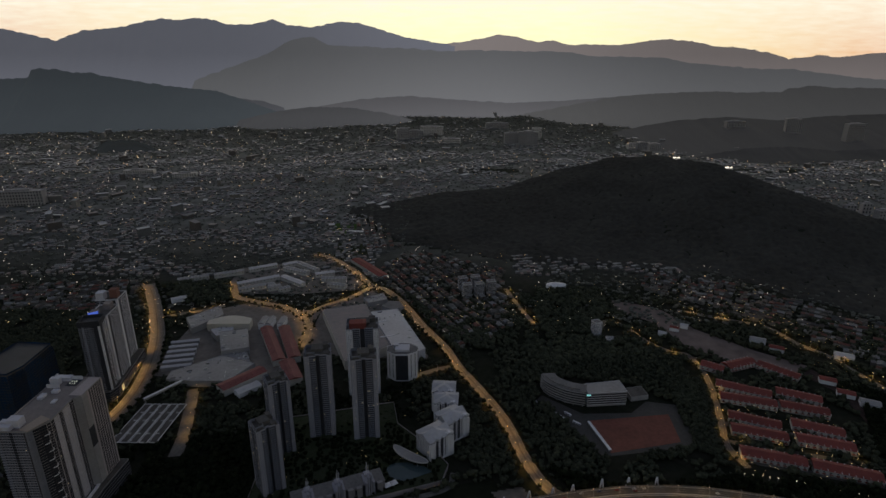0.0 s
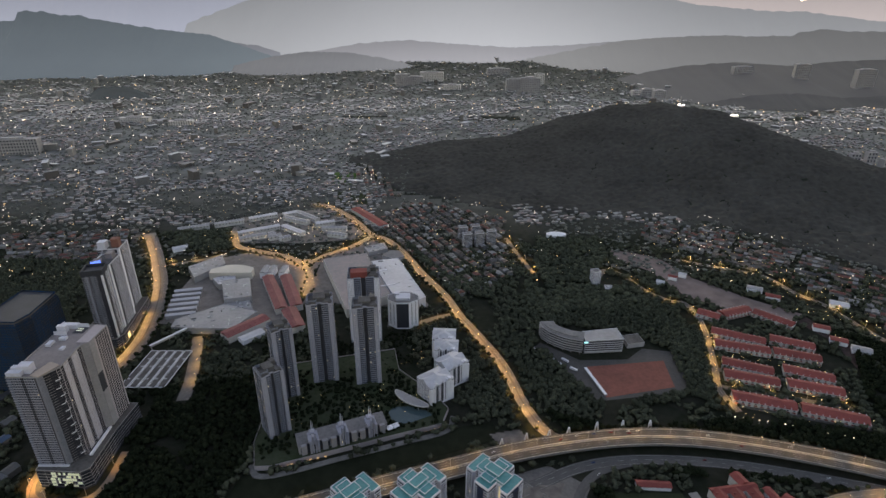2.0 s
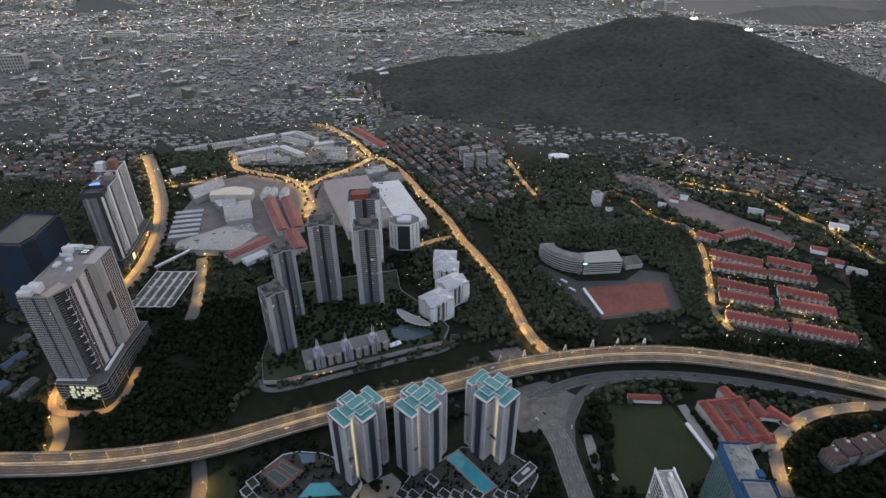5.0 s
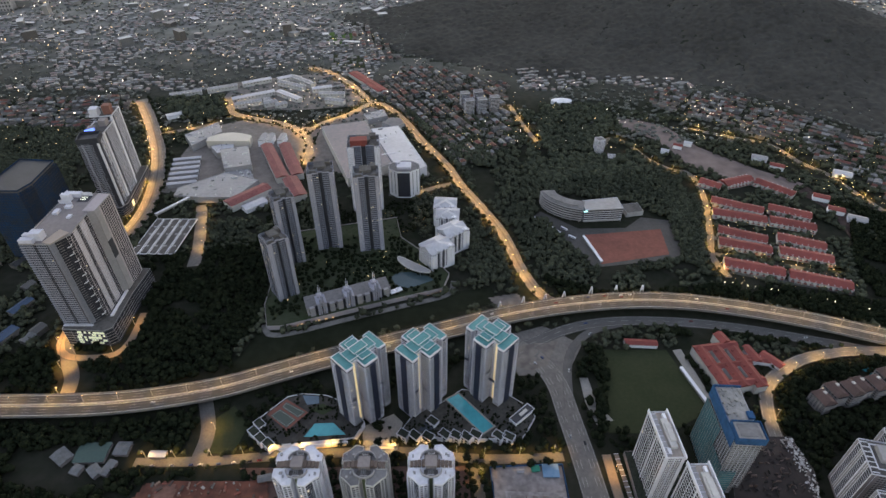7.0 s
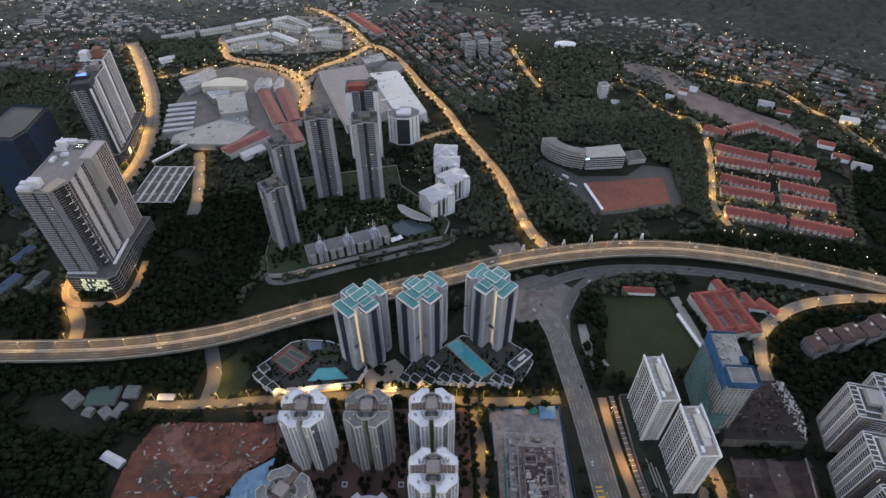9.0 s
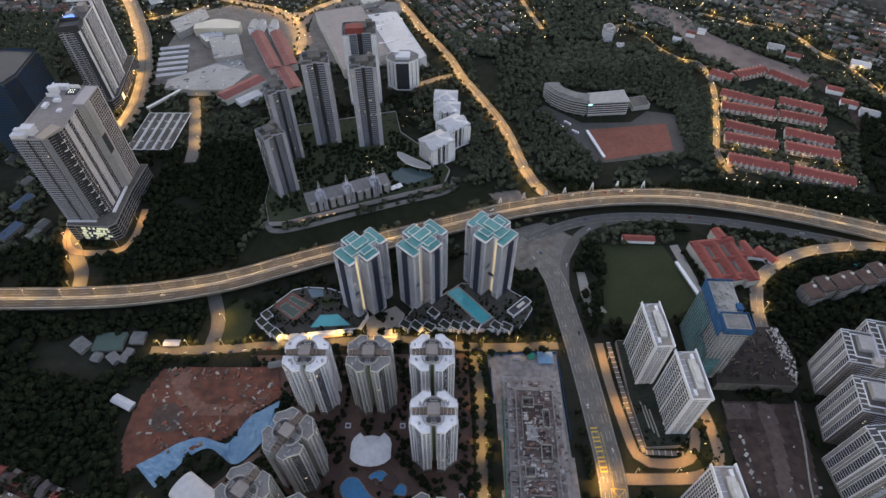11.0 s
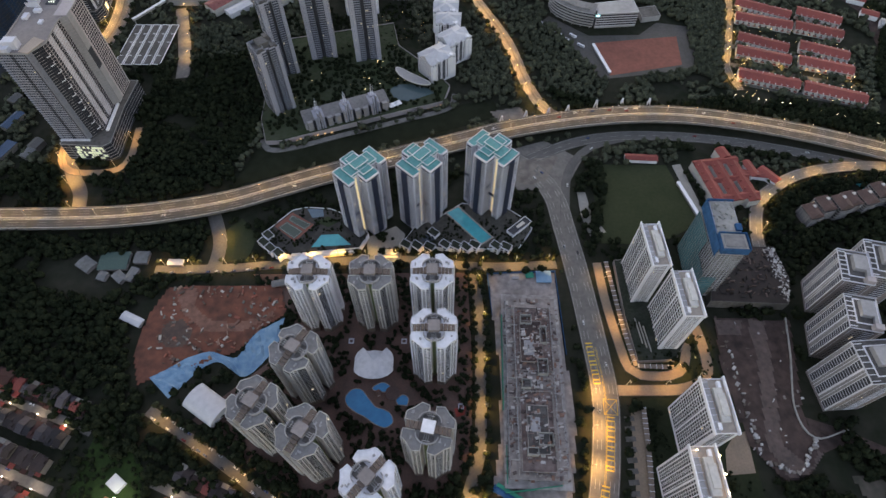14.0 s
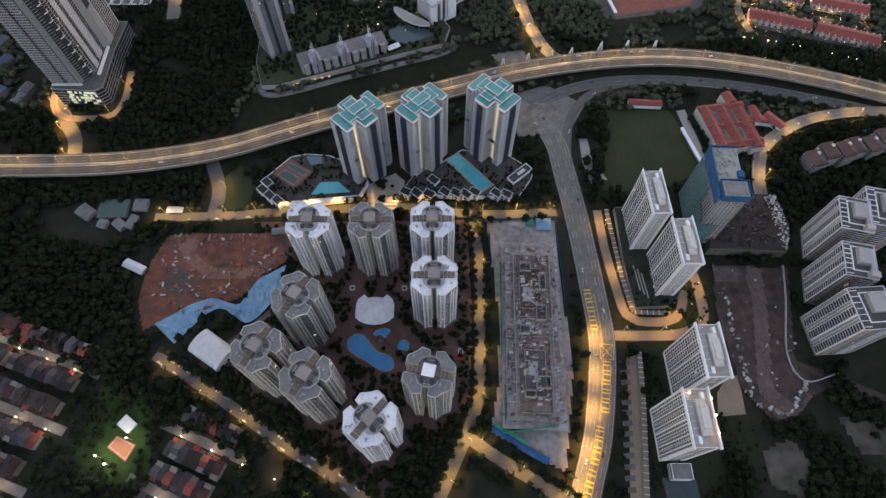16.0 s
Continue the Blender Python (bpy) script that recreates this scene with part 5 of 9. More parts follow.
t = tower("podium", "dark glass podium with lit floors", pod, -402, 492, 0, 24, 5, "grgwgw", CHAR, GREYWALL, base=3, lit=0.0, parapet=1.0, deck=DARKCON, seed=62, pitch=2.4)
g, rnd = Geo(), random.Random(4)
for k in range(5):
    for j in range(17):
        if rnd.random() < 0.55 and 3 < j:
            g.box(-22 + j * 2.6, -54.0 - j * 0.14, 4.0 + k * 4, 1.9, 0.9, 2.6, -0.06)
    for j in range(38):
        if rnd.random() < (0.6 if k > 0 else 0.3):
            g.box(28.4 - (j * 1.45 / 56) * 3, -48 + j * 1.45, 4.0 + k * 4, 0.9, 1.0, 2.4)
part("lit_window", g, glow("podium_window", (0.95, 1.0, 0.7), 0.045, False), t, "pale green lit podium windows")["kind"] = "stuff"

# dark banded towers on the west avenue
for k, (x, y, w, d, h, r) in enumerate([(-497, 711, 27, 25, 124, 14), (-502, 748, 27, 42, 122, 7), (-521, 803, 32, 36, 122, 8)]):
    poly = [(-w / 2, -d / 2), (w / 2, -d / 2), (w / 2, d / 2), (-w / 2, d / 2)]
    t = tower("apartment_tower", "black and white banded apartment tower with a dark crown", poly, x, y, radians(r), h, 34, "nnng", SHADE, LILAC, base=18, pitch=2.6, group="west towers", parapet=2, lit=0.0, seed=70 + k, singles=8, deck=DARKCON)
    bay = (None, (LILAC, 0.55, 0.3), None, (GLASS, 2, 0.8, 0.6))
    facade(t, poly[0], poly[1], 18, h, 34, [(1.0, *bay), (0.5, BLUEGREY, None, (LILAC, 1.5, 0.3, 0.3), None), (1.1, *bay), (0.5, BLUEGREY, None, None, None), (0.9, *bay), (1.2, CHAR, (SHADE, 0.5, 0.2), None, None), (0.5, WHITE, None, None, None)], 8, 0.006, 70 + k)
    facade(t, poly[1], poly[2], 18, h, 34, [(0.5, WHITE, None, None, None), (0.6 if k else 2.2, CHAR, None, None, None), (3.0, SHADE, (LILAC, 0.8, 0.16), (LILAC, 2.3, 0.7, 0.2), (GLASS, 2.3, 0.6, 0.55)), (0.4, WHITE, None, None, None)], 8, 0.006, 80 + k)
    if k == 0:
        part("roof_crown", Geo().ring([(-w / 2 - 0.4, -d / 2 - 0.4), (w / 2 + 0.4, -d / 2 - 0.4), (w / 2 + 0.4, d / 2 + 0.4), (-w / 2 - 0.4, d / 2 + 0.4)], h - 3, h + 5, 1.0), CHAR, t, "tall black roof screen")
    elif k == 1:
        part("roof_crown", Geo().box(4, 10, h, 10, 12, 9).box(-7, -8, h, 9, 10, 6), TAUPE, t, "stepped taupe roof block")
        part("roof_sign", Geo().box(-4, -20, h + 2, 13, 0.6, 6, 0.5), glow("blue_roof_light", (0.12, 0.25, 1.0), 0.4, False), t, "blue lit rooftop panel")
    else:
        part("roof_crown", Geo().box(8, -4, h, 11, 11, 14), mat("rust_roof_block", (0.24, 0.11, 0.085), (0.16, 0.08, 0.065), 0.85), t, "rust-red roof block")
        part("roof_crown", Geo().box(-9, -10, h, 11, 13, 12), LILAC, t, "pale roof block")
t = tower("podium", "dark podium with lit shop fronts", [(-30, -42), (25, -44), (31, -30), (27, 84), (-30, 84)], -512, 736, radians(7), 17.5, 4, "rrrww", CHAR, GREYWALL, base=3, lit=0, parapet=1, deck=DARKCON, seed=73)
part("lit_window", Geo().box(30.6, -16, 4, 0.6, 8, 9, 0.04).box(10, -43.6, 4, 7, 0.6, 7), glow("shop_window", (1.0, 0.85, 0.45), 0.2, False), t, "lit shop windows")

# tower in scaffold nets by the hotel
q = [(-28, -40), (20, -40), (26, -20), (22, 38), (-26, 42)]
t = tower("tower_under_construction", "unfinished tower wrapped in dark blue scaffold nets", q, -552, 632, 0, 110, 22, "bbbbb", DARKCON, DARKNET, glass=DARKNET, parapet=2, lit=0, deep=0.8, seed=81, deck=CHAR)
part("scaffold_net", Geo().ring([(a * 1.05, b * 1.04) for a, b in q], 3, 106, 0.2), DARKNET, t, "dark blue scaffold net")
g = Geo()
for k in range(26):
    g.ring([(a * 1.06, b * 1.05) for a, b in q], 6 + k * 4.0, 6.25 + k * 4.0, 0.3)
for a_, b_ in zip(q, q[1:] + q[:1]):
    for k in range(12):
        g.box((a_[0] + (b_[0] - a_[0]) * k / 12) * 1.06, (a_[1] + (b_[1] - a_[1]) * k / 12) * 1.05, 3, 0.2, 0.2, 105)
tagged(part("scaffold", g, CHAR, t, "dark scaffold poles and ledgers"), kind="stuff")

# tower in teal and blue nets by the school
q = [(-9, -22), (12, -22), (12, 32), (-9, 32)]
t = tower("tower_under_construction", "unfinished concrete tower wrapped in teal and blue nets", q, 250, 285, radians(-3), 80, 24, "gwgg", LILAC, CONCRETE, parapet=0, lit=0, deck=CONCRETE, seed=82)
part("scaffold_net", Geo().box(-10.6, 16, 4, 0.4, 34, 60), NET, t, "teal scaffold net")
part("scaffold_net", Geo().box(-10.6, -11, 2, 0.4, 24, 40), NET, t, "teal scaffold net")
part("scaffold_net", Geo().box(-3, -23.2, 2, 14, 0.4, 34), NET, t, "teal scaffold net")
part("scaffold_net", Geo().box(-10.9, 6, 68, 0.4, 54, 14), BLUENET, t, "bright blue safety net")
part("scaffold_net", Geo().box(1.5, 33, 72, 24, 0.4, 10), BLUENET, t, "bright blue safety net")
part("roof_deck", Geo().box(2, -15, 80, 21, 16, 4), CONCRETE, t, "raised concrete roof level")
part("roof_patch", Geo().box(2, -15, 84, 17, 12, 0.4), ROOFDECK, t, "grey roof panels")
part("scaffold_net", Geo().ring([(-10, -24), (14, -24), (14, -6), (-10, -6)], 77, 85.4, 0.3), BLUENET, t, "bright blue safety net")
part("scaffold_net", Geo().box(10, 2, 80, 5, 7, 3), BLUENET, t, "bright blue safety net")
for k in range(23):
    part("floor_edge", Geo().ring([(-10.95, -23.6), (12.8, -23.6), (12.8, 33.4), (-10.95, 33.4)], 6 + k * 3.25, 6.2 + k * 3.25, 0.5), CONCRETE, t, "grey slab edge")
g = Geo()
for k in range(17):
    g.box(-11.05, -22 + k * 3.4, 3, 0.16, 0.16, 66)
tagged(part("scaffold", g, STEEL, t, "grey scaffold poles outside the nets"), kind="stuff")
g = Geo()
rnd = random.Random(5)
for k in range(46):
    g.box(rnd.uniform(-8, 11), rnd.uniform(-21, 31), 80, rnd.uniform(0.8, 3), rnd.uniform(0.8, 3), rnd.uniform(0.4, 2.2), rnd.random())
part("roof_clutter", g, CONCRETE, t, "formwork and stacked panels")

# ---- trees
def crown_template(rnd, clumps=70, size=1.0, count=4):
    """A crown of unit width: a ragged core and many leaf clumps standing off it."""
    v, f = [], []
    lobes = [(rnd.uniform(-0.28, 0.28), rnd.uniform(-0.28, 0.28), rnd.uniform(0.3, 0.62), rnd.uniform(0.2, 0.34)) for _ in range(count - 1)] + [(0, 0, 0.45, 0.36)]
    for lx, ly, lz, lr in lobes:
        n = len(v)
        for a in range(5):
            for zz, rr in ((-0.55, 0.75), (0.35, 0.85)):
                t = a / 5 * math.tau + (0.6 if zz > 0 else 0)
                k = lr * rr * rnd.uniform(0.8, 1.15)
                v.append((lx + k * math.cos(t), ly + k * math.sin(t), lz + lr * zz))
        v += [(lx, ly, lz + lr * 0.9), (lx, ly, lz - lr * 0.9)]
        for a in range(5):
            i, j = n + 2 * a, n + 2 * ((a + 1) % 5)
            f += [(i, j, i + 1), (j, j + 1, i + 1), (i + 1, j + 1, n + 10), (j, i, n + 11)]
    for _ in range(clumps):
        lx, ly, lz, lr = rnd.choice(lobes)
        t, u = rnd.uniform(0, math.tau), rnd.uniform(-0.3, 1)
        w = math.sqrt(1 - u * u)
        p = Vector((lx + lr * 1.02 * w * math.cos(t), ly + lr * 1.02 * w * math.sin(t), lz + lr * 1.0 * u))
        a = Vector((rnd.gauss(0, 1), rnd.gauss(0, 1), rnd.gauss(0, 0.6))).normalized() * rnd.uniform(0.05, 0.1) * size
        b = Vector((rnd.gauss(0, 1), rnd.gauss(0, 1), rnd.gauss(0, 0.6))).normalized() * rnd.uniform(0.05, 0.1) * size
        n = len(v)
        v += [tuple(p - a), tuple(p + b), tuple(p + a), tuple(p - b)]
        f += [(n, n + 1, n + 2), (n, n + 2, n + 3)]
    return np.array(v), np.array(f)


RND = random.Random(11)
CROWNS = [crown_template(RND, 30, 1.25) for _ in range(8)]
LOW = [crown_template(RND, 10, 1.8, 3) for _ in range(5)]
TINY = [crown_template(RND, 4, 2.2, 1) for _ in range(4)]


def forest(name, label, spots, material, templates, category="trees"):
    """Many crowns in one mesh. spots: x, y, z, width, height."""
    V, F, n = [], [], 0
    rnd = random.Random(len(spots))
    for x, y, z, w, h in spots:
        v, f = rnd.choice(templates)
        a = rnd.uniform(0, math.tau)
        c, s = math.cos(a), math.sin(a)
        q = np.empty_like(v)
        q[:, 0] = x + (v[:, 0] * c - v[:, 1] * s) * w
        q[:, 1] = y + (v[:, 0] * s + v[:, 1] * c) * w
        q[:, 2] = z + v[:, 2] * h
        V.append(q)
        F.append(f + n)
        n += len(v)
    me = big_mesh(name, np.concatenate(V), np.concatenate(F), material)
    me.polygons.foreach_set("use_smooth", np.ones(len(me.polygons), dtype=bool))
    return tagged(new(name, me), label, category, "", "stuff")


def canopy(name, label, x0, x1, y0, y1, step, crown, keep, lift, material):
    """The closed roof of a far forest: crown beside crown as rounded domes, one sheet. keep: how far a place lies inside."""
    gen = np.random.default_rng(5)
    nx, ny = int((x1 - x0) / step), int((y1 - y0) / step)
    X, Y = np.meshgrid(x0 + step * np.arange(nx), y0 + step * np.arange(ny))
    ci, cj = ((X - x0) / crown).astype(int) + 1, ((Y - y0) / crown).astype(int) + 1
    shape = (cj.max() + 3, ci.max() + 3)
    ox, oy, rad, tall = gen.uniform(-0.4, 0.4, shape), gen.uniform(-0.4, 0.4, shape), gen.uniform(0.55, 0.95, shape) * crown, gen.uniform(2, 7, shape)
    Z = np.zeros_like(X)
    for a in (-1, 0, 1):
        for b in (-1, 0, 1):
            i, j = ci + a, cj + b
            d = np.hypot(X - (x0 + (i - 0.5 + ox[j, i]) * crown), Y - (y0 + (j - 0.5 + oy[j, i]) * crown)) / rad[j, i]
            Z = np.maximum(Z, tall[j, i] * np.sqrt(np.clip(1 - d * d, 0, 1)))
    ok = np.zeros(X.shape, dtype=bool)
    for j in range(ny):
        for i in range(nx):
            edge = keep(X[j, i], Y[j, i])
            if edge > 0:
                ok[j, i] = True
                Z[j, i] += terrain(X[j, i], Y[j, i]) + lift - 9 * (1 - smoothstep(0, 45, edge))
    index = np.arange(nx * ny).reshape(ny, nx)
    q = ok[:-1, :-1] & ok[1:, :-1] & ok[:-1, 1:] & ok[1:, 1:]
    a, b, c, d = index[:-1, :-1][q], index[:-1, 1:][q], index[1:, 1:][q], index[1:, :-1][q]
    tris = np.concatenate([np.stack([a, b, c], 1), np.stack([a, c, d], 1)])
    used, back = np.unique(tris, return_inverse=True)
    me = big_mesh(name, np.stack([X.ravel(), Y.ravel(), Z.ravel()], 1)[used], back.reshape(-1, 3), material)
    me.polygons.foreach_set("use_smooth", np.ones(len(me.polygons), dtype=bool))
    return tagged(new(name, me), label, "trees", "", "stuff")


ROADSEG = [(p, w / 2) for k, (pl, w) in ROADS.items() for p in pl]
RG = {}
for p, w in ROADSEG:
    for i in (-1, 0, 1):
        for j in (-1, 0, 1):
            RG.setdefault((int(p.x // 30) + i, int(p.y // 30) + j), []).append((p.x, p.y, w))
FREE = list(BIGFOOT)  # outlines kept free of trees


def clear(x, y, gap=2.5):
    for px, py, w in RG.get((int(x // 30), int(y // 30)), ()):
        if math.hypot(x - px, y - py) < w + gap + 2:
            return False
    for fx, fy, r in FOOT:
        if abs(x - fx) < r and abs(y - fy) < r and math.hypot(x - fx, y - fy) < r:
            return False
    return not any(inside(x, y, q) for q in FREE)


def scatter(poly, step, rnd, gap=2.5, check=True):
    xs, ys = [p[0] for p in poly], [p[1] for p in poly]
    y = min(ys)
    while y < max(ys):
        x = min(xs)
        while x < max(xs):
            px, py = x + rnd.uniform(-0.45, 0.45) * step, y + rnd.uniform(-0.45, 0.45) * step
            if inside(px, py, poly) and (not check or clear(px, py, gap)):
                yield px, py
            x += step
        y += step

# ---- low buildings
def hall(name, label, poly, h, roof, wall=GREYWALL, group="", parapet=0.8, z=0.0, keep=True):
    """A flat-roofed hall on an outline, with a parapet and roof plant."""
    cx, cy = sum(p[0] for p in poly) / len(poly), sum(p[1] for p in poly) / len(poly)
    q = [(a - cx, b - cy) for a, b in poly]
    t = thing(name, cx, cy, z, 0, label, "building", group)
    part("wall", Geo().prism(q, 0, h), wall, t)
    top = part("roof", Geo().prism(inset(q, 0.3), h, h + 0.25), roof, t)
    if parapet:
        part("parapet", Geo().ring(q, h, h + parapet, 0.35), wall, top)
    if roof in (METALROOF, LIGHTROOF):
        rr, g = random.Random(int(abs(cx * 7 + cy))), Geo()
        xs, ys = [p[0] for p in q], [p[1] for p in q]
        for k in range(40):
            a, b = rr.uniform(min(xs), max(xs)), rr.uniform(min(ys), max(ys))
            if inside(a, b, inset(q, 3)) and inside(a, b, q):
                g.box(a, b, h + 0.2, rr.uniform(1.5, 9), rr.uniform(0.6, 2.2), rr.uniform(0.4, 1.6), rr.choice((0.3, 1.87)))
        if g.v:
            tagged(part("roof_unit", g, palette("roof_units_%d" % len(FREE), [(0.5, 0.5, 0.52), (0.2, 0.2, 0.2), (0.3, 0.3, 0.32), (0.6, 0.6, 0.6)]), t, "small ducts and roof lights"), kind="stuff")
    if keep:
        FREE.append(poly)
    return t


def long_roof(name, label, a, b, w, h, rise, roof, wall, group="", vents=0, units=0, z=0.0, category="building"):
    """A long pitched-roof range from a to b."""
    A, B = Vector(a), Vector(b)
    m, d = (A + B) / 2, B - A
    t = thing(name, m.x, m.y, z, math.atan2(d.y, d.x), label, category, group)
    L = d.length
    part("wall", Geo().box(0, 0, 0, L, w, h), wall, t)
    top = part("roof", Geo().gable(0, 0, h, L, w, rise, 0, 0.6), roof, t)
    if vents:
        for k in range(vents):
            part("roof_vent", Geo().gable(-L / 2 + (k + 0.5) * L / vents, -w * 0.22, h + rise * 0.35, 3.5, 3.5, 1.4, math.pi / 2, 0.2), roof, top)
    if units:
        wm = Geo().box(0, 0, 0, 2.2, 0.2, 1.5).mesh("window")
        pm = Geo().box(0, 0, 0, 4.0, 3.0, 0.25).mesh("porch")
        fm = Geo().box(0, 0, 0, 0.3, w + 1.2, 1.0).mesh("party_wall")
        for k in range(units):
            x = -L / 2 + (k + 0.5) * L / units
            part("window", wm, GLASS, t, "", (x, -w / 2 - 0.05, h * 0.6))
            if roof is REDROOF:
                part("porch", pm, roof, t, "", (x, -w / 2 - 1.5, h * 0.45))
            part("party_wall", fm, WHITE, top, "", (x + L / units / 2, 0, h + 0.1))
    FREE.append(around(m.x, m.y, [(-L / 2 - 2, -w / 2 - 3), (L / 2 + 2, -w / 2 - 3), (L / 2 + 2, w / 2 + 2), (-L / 2 - 2, w / 2 + 2)], math.atan2(d.y, d.x)))
    return t


# commercial halls west of the dark towers
hall("factory_hall", "grey commercial hall with a stepped roof", [(-483, 950), (-454, 906), (-417, 964), (-438, 1005)], 12, METALROOF)
hall("factory_hall", "flat-roofed grey commercial hall", [(-397, 888), (-368, 820), (-326, 834), (-351, 903)], 14, METALROOF)
hall("factory_hall", "low grey commercial hall", [(-424, 742), (-382, 737), (-327, 737), (-303, 790), (-365, 815), (-426, 765)], 10, METALROOF)
hall("factory_hall", "low grey hall with pale roof", [(-420, 905), (-400, 880), (-372, 890), (-385, 925)], 11, LIGHTROOF)
hall("factory_hall", "low flat-roofed grey hall", [(-370, 822), (-330, 832), (-312, 795), (-355, 805)], 7, METALROOF)
for k in range(6):
    y = 786 + k * 16.5
    x = -429 - k * 4.2
    long_roof("factory_hall", "long pale sawtooth factory roof", (x - 22, y - 4), (x + 22, y + 6), 7.5, 7, 1.6, LIGHTROOF, GREYWALL, "sawtooth halls")
# wave-roofed hall
t = thing("exhibition_hall", -394, 930, 0, radians(4), "hall with a curved pale cream roof", "building")
n, g = 14, Geo()
v, f = [], []
for i in range(n + 1):
    u = i / n
    hh, dd, x = 15 + 4 * math.sin(u * math.pi), 7 + 9 * math.sin(u * math.pi * 0.9), -39 + 78 * u
    v += [(x, -dd, 0), (x, -dd, hh - 1), (x, dd, hh), (x, dd, 0)]
for i in range(n):
    k = 4 * i
    f += [(k, k + 4, k + 5, k + 1), (k + 1, k + 5, k + 6, k + 2), (k + 2, k + 6, k + 7, k + 3)]
g.add(v, f + [(0, 1, 2, 3), (4 * n + 3, 4 * n + 2, 4 * n + 1, 4 * n)])
part("roof", g, mat("cream_roof", (0.62, 0.57, 0.5), (0.5, 0.46, 0.4), 0.7), t)
for a, b, w in (((-322, 915), (-266, 799), 20), ((-290, 918), (-243, 808), 20), ((-332, 718), (-284, 772), 24), ((-254, 798), (-226, 742), 24)):
    long_roof("market_hall", "long hall with a faded red roof", a, b, w, 11, 3.5, PINKROOF, CREAM, "red-roofed halls", vents=8)
for x in (-335, -322, -300):
    long_roof("market_hall", "pale-roofed front of a market hall", (x, 926), (x + 1, 956), 11, 12, 2.5, METALROOF, WHITE, "pale-roofed fronts")
long_roof("low_house", "low hall with a white roof", (-306, 712), (-280, 738), 16, 7, 2, LIGHTROOF, WHITE)
# shopping mall
hall("shopping_mall", "shopping mall with a stained grey roof deck", [(-231, 976), (-156, 785), (-88, 836), (-139, 968), (-151, 1005)], 16, mat("stained_deck", (0.36, 0.3, 0.29), (0.26, 0.24, 0.24), 0.9, 0.2, 0.03), CREAM)
m = hall("shopping_mall", "shopping mall hall with a pale blue-grey roof", [(-136, 964), (-84, 832), (-50, 804), (-28, 825), (-86, 978)], 18, LIGHTROOF, LILAC)
part("skylight", Geo().box(-38, 42, 18.3, 26, 2.5, 0.8, 0.3).box(-18, -14, 18.3, 26, 2.5, 0.8, 0.3).box(-2, -58, 18.3, 26, 2.5, 0.8, 0.3), WHITE, m, "white roof light strip")
hall("shop_building", "grey-roofed shop block with a lit skylight", [(-162, 1050), (-149, 1023), (-112, 1043), (-123, 1074)], 9, METALROOF)
hall("shop_building", "round-cornered grey shop block", [(-120, 1005), (-95, 985), (-75, 1000), (-85, 1025), (-105, 1028)], 12, ROOFDECK)
# shop rows
rows = [((-449, 1128), (-370, 1172)), ((-436, 1098), (-385, 1122)), ((-381, 1120), (-369, 1130)), ((-361, 1172), (-305, 1128)), ((-376, 1106), (-352, 1118)), ((-350, 1098), (-330, 1110)), ((-380, 1244), (-350, 1262)),
        ((-350, 1262), (-292, 1212)), ((-372, 1228), (-310, 1196)), ((-452, 1215), (-396, 1247)), ((-520, 1180), (-462, 1207)), ((-590, 1150), (-530, 1175)), ((-290, 1185), (-250, 1200)), ((-270, 1160), (-215, 1160)), ((-250, 1130), (-210, 1118))]
for k, (a, b) in enumerate(rows):
    long_roof("shop_row", "row of shop houses with a pale metal roof", a, b, 14, 9, 2.0, (LIGHTROOF, METALROOF, METALROOF)[k % 3], CREAM, "shop rows", units=max(3, int((Vector(b) - Vector(a)).length / 7)))
long_roof("market_hall", "long low hall with a dark red roof", (-214, 1290), (-133, 1178), 24, 7, 2.5, REDROOF, CREAM)
long_roof("low_house", "white pavilion with a bent roof", (-556, 1045), (-530, 1062), 14, 7, 2, LIGHTROOF, WHITE)
# parking canopies
for k in range(5):
    x0 = -424 + k * 12.5
    t = thing("parking_canopy", x0, 642, 0, radians(-2), "dark parking canopy with white edges", "canopy", "parking canopies")
    part("roof", Geo().box(0, 0, 5, 10, 84, 0.4), DARKCON, t)
    for yy in (-24, 4, 22):
        part("edge", Geo().box(2.6 if yy > 0 else -2.6, yy, 5.3, 5, 0.7, 0.6), WHITE, t, "white metal edge")
    part("edge", Geo().ring([(-5.4, -42.4), (5.4, -42.4), (5.4, 42.4), (-5.4, 42.4)], 4.9, 5.9, 0.7), WHITE, t, "white metal edge")
    for yy in (-36, -12, 12, 36):
        part("post", Geo().box(0, yy, 0, 0.5, 0.5, 5), STEEL, t)
    FREE.append([(x0 - 7, 598), (x0 + 7, 598), (x0 + 7, 686), (x0 - 7, 686)])
# footbridge over the avenue
t = thing("footbridge", -415, 715, 0, radians(55), "white covered footbridge over the avenue", "footbridge")
part("deck", Geo().box(0, 0, 7, 60, 3.5, 0.6), CONCRETE, t)
part("roof", Geo().box(0, 0, 10, 60, 4, 0.3), WHITE, t)
for x in (-28, 0, 28):
    part("pier", Geo().box(x, 0, 0, 1.2, 1.2, 7), CONCRETE, t)

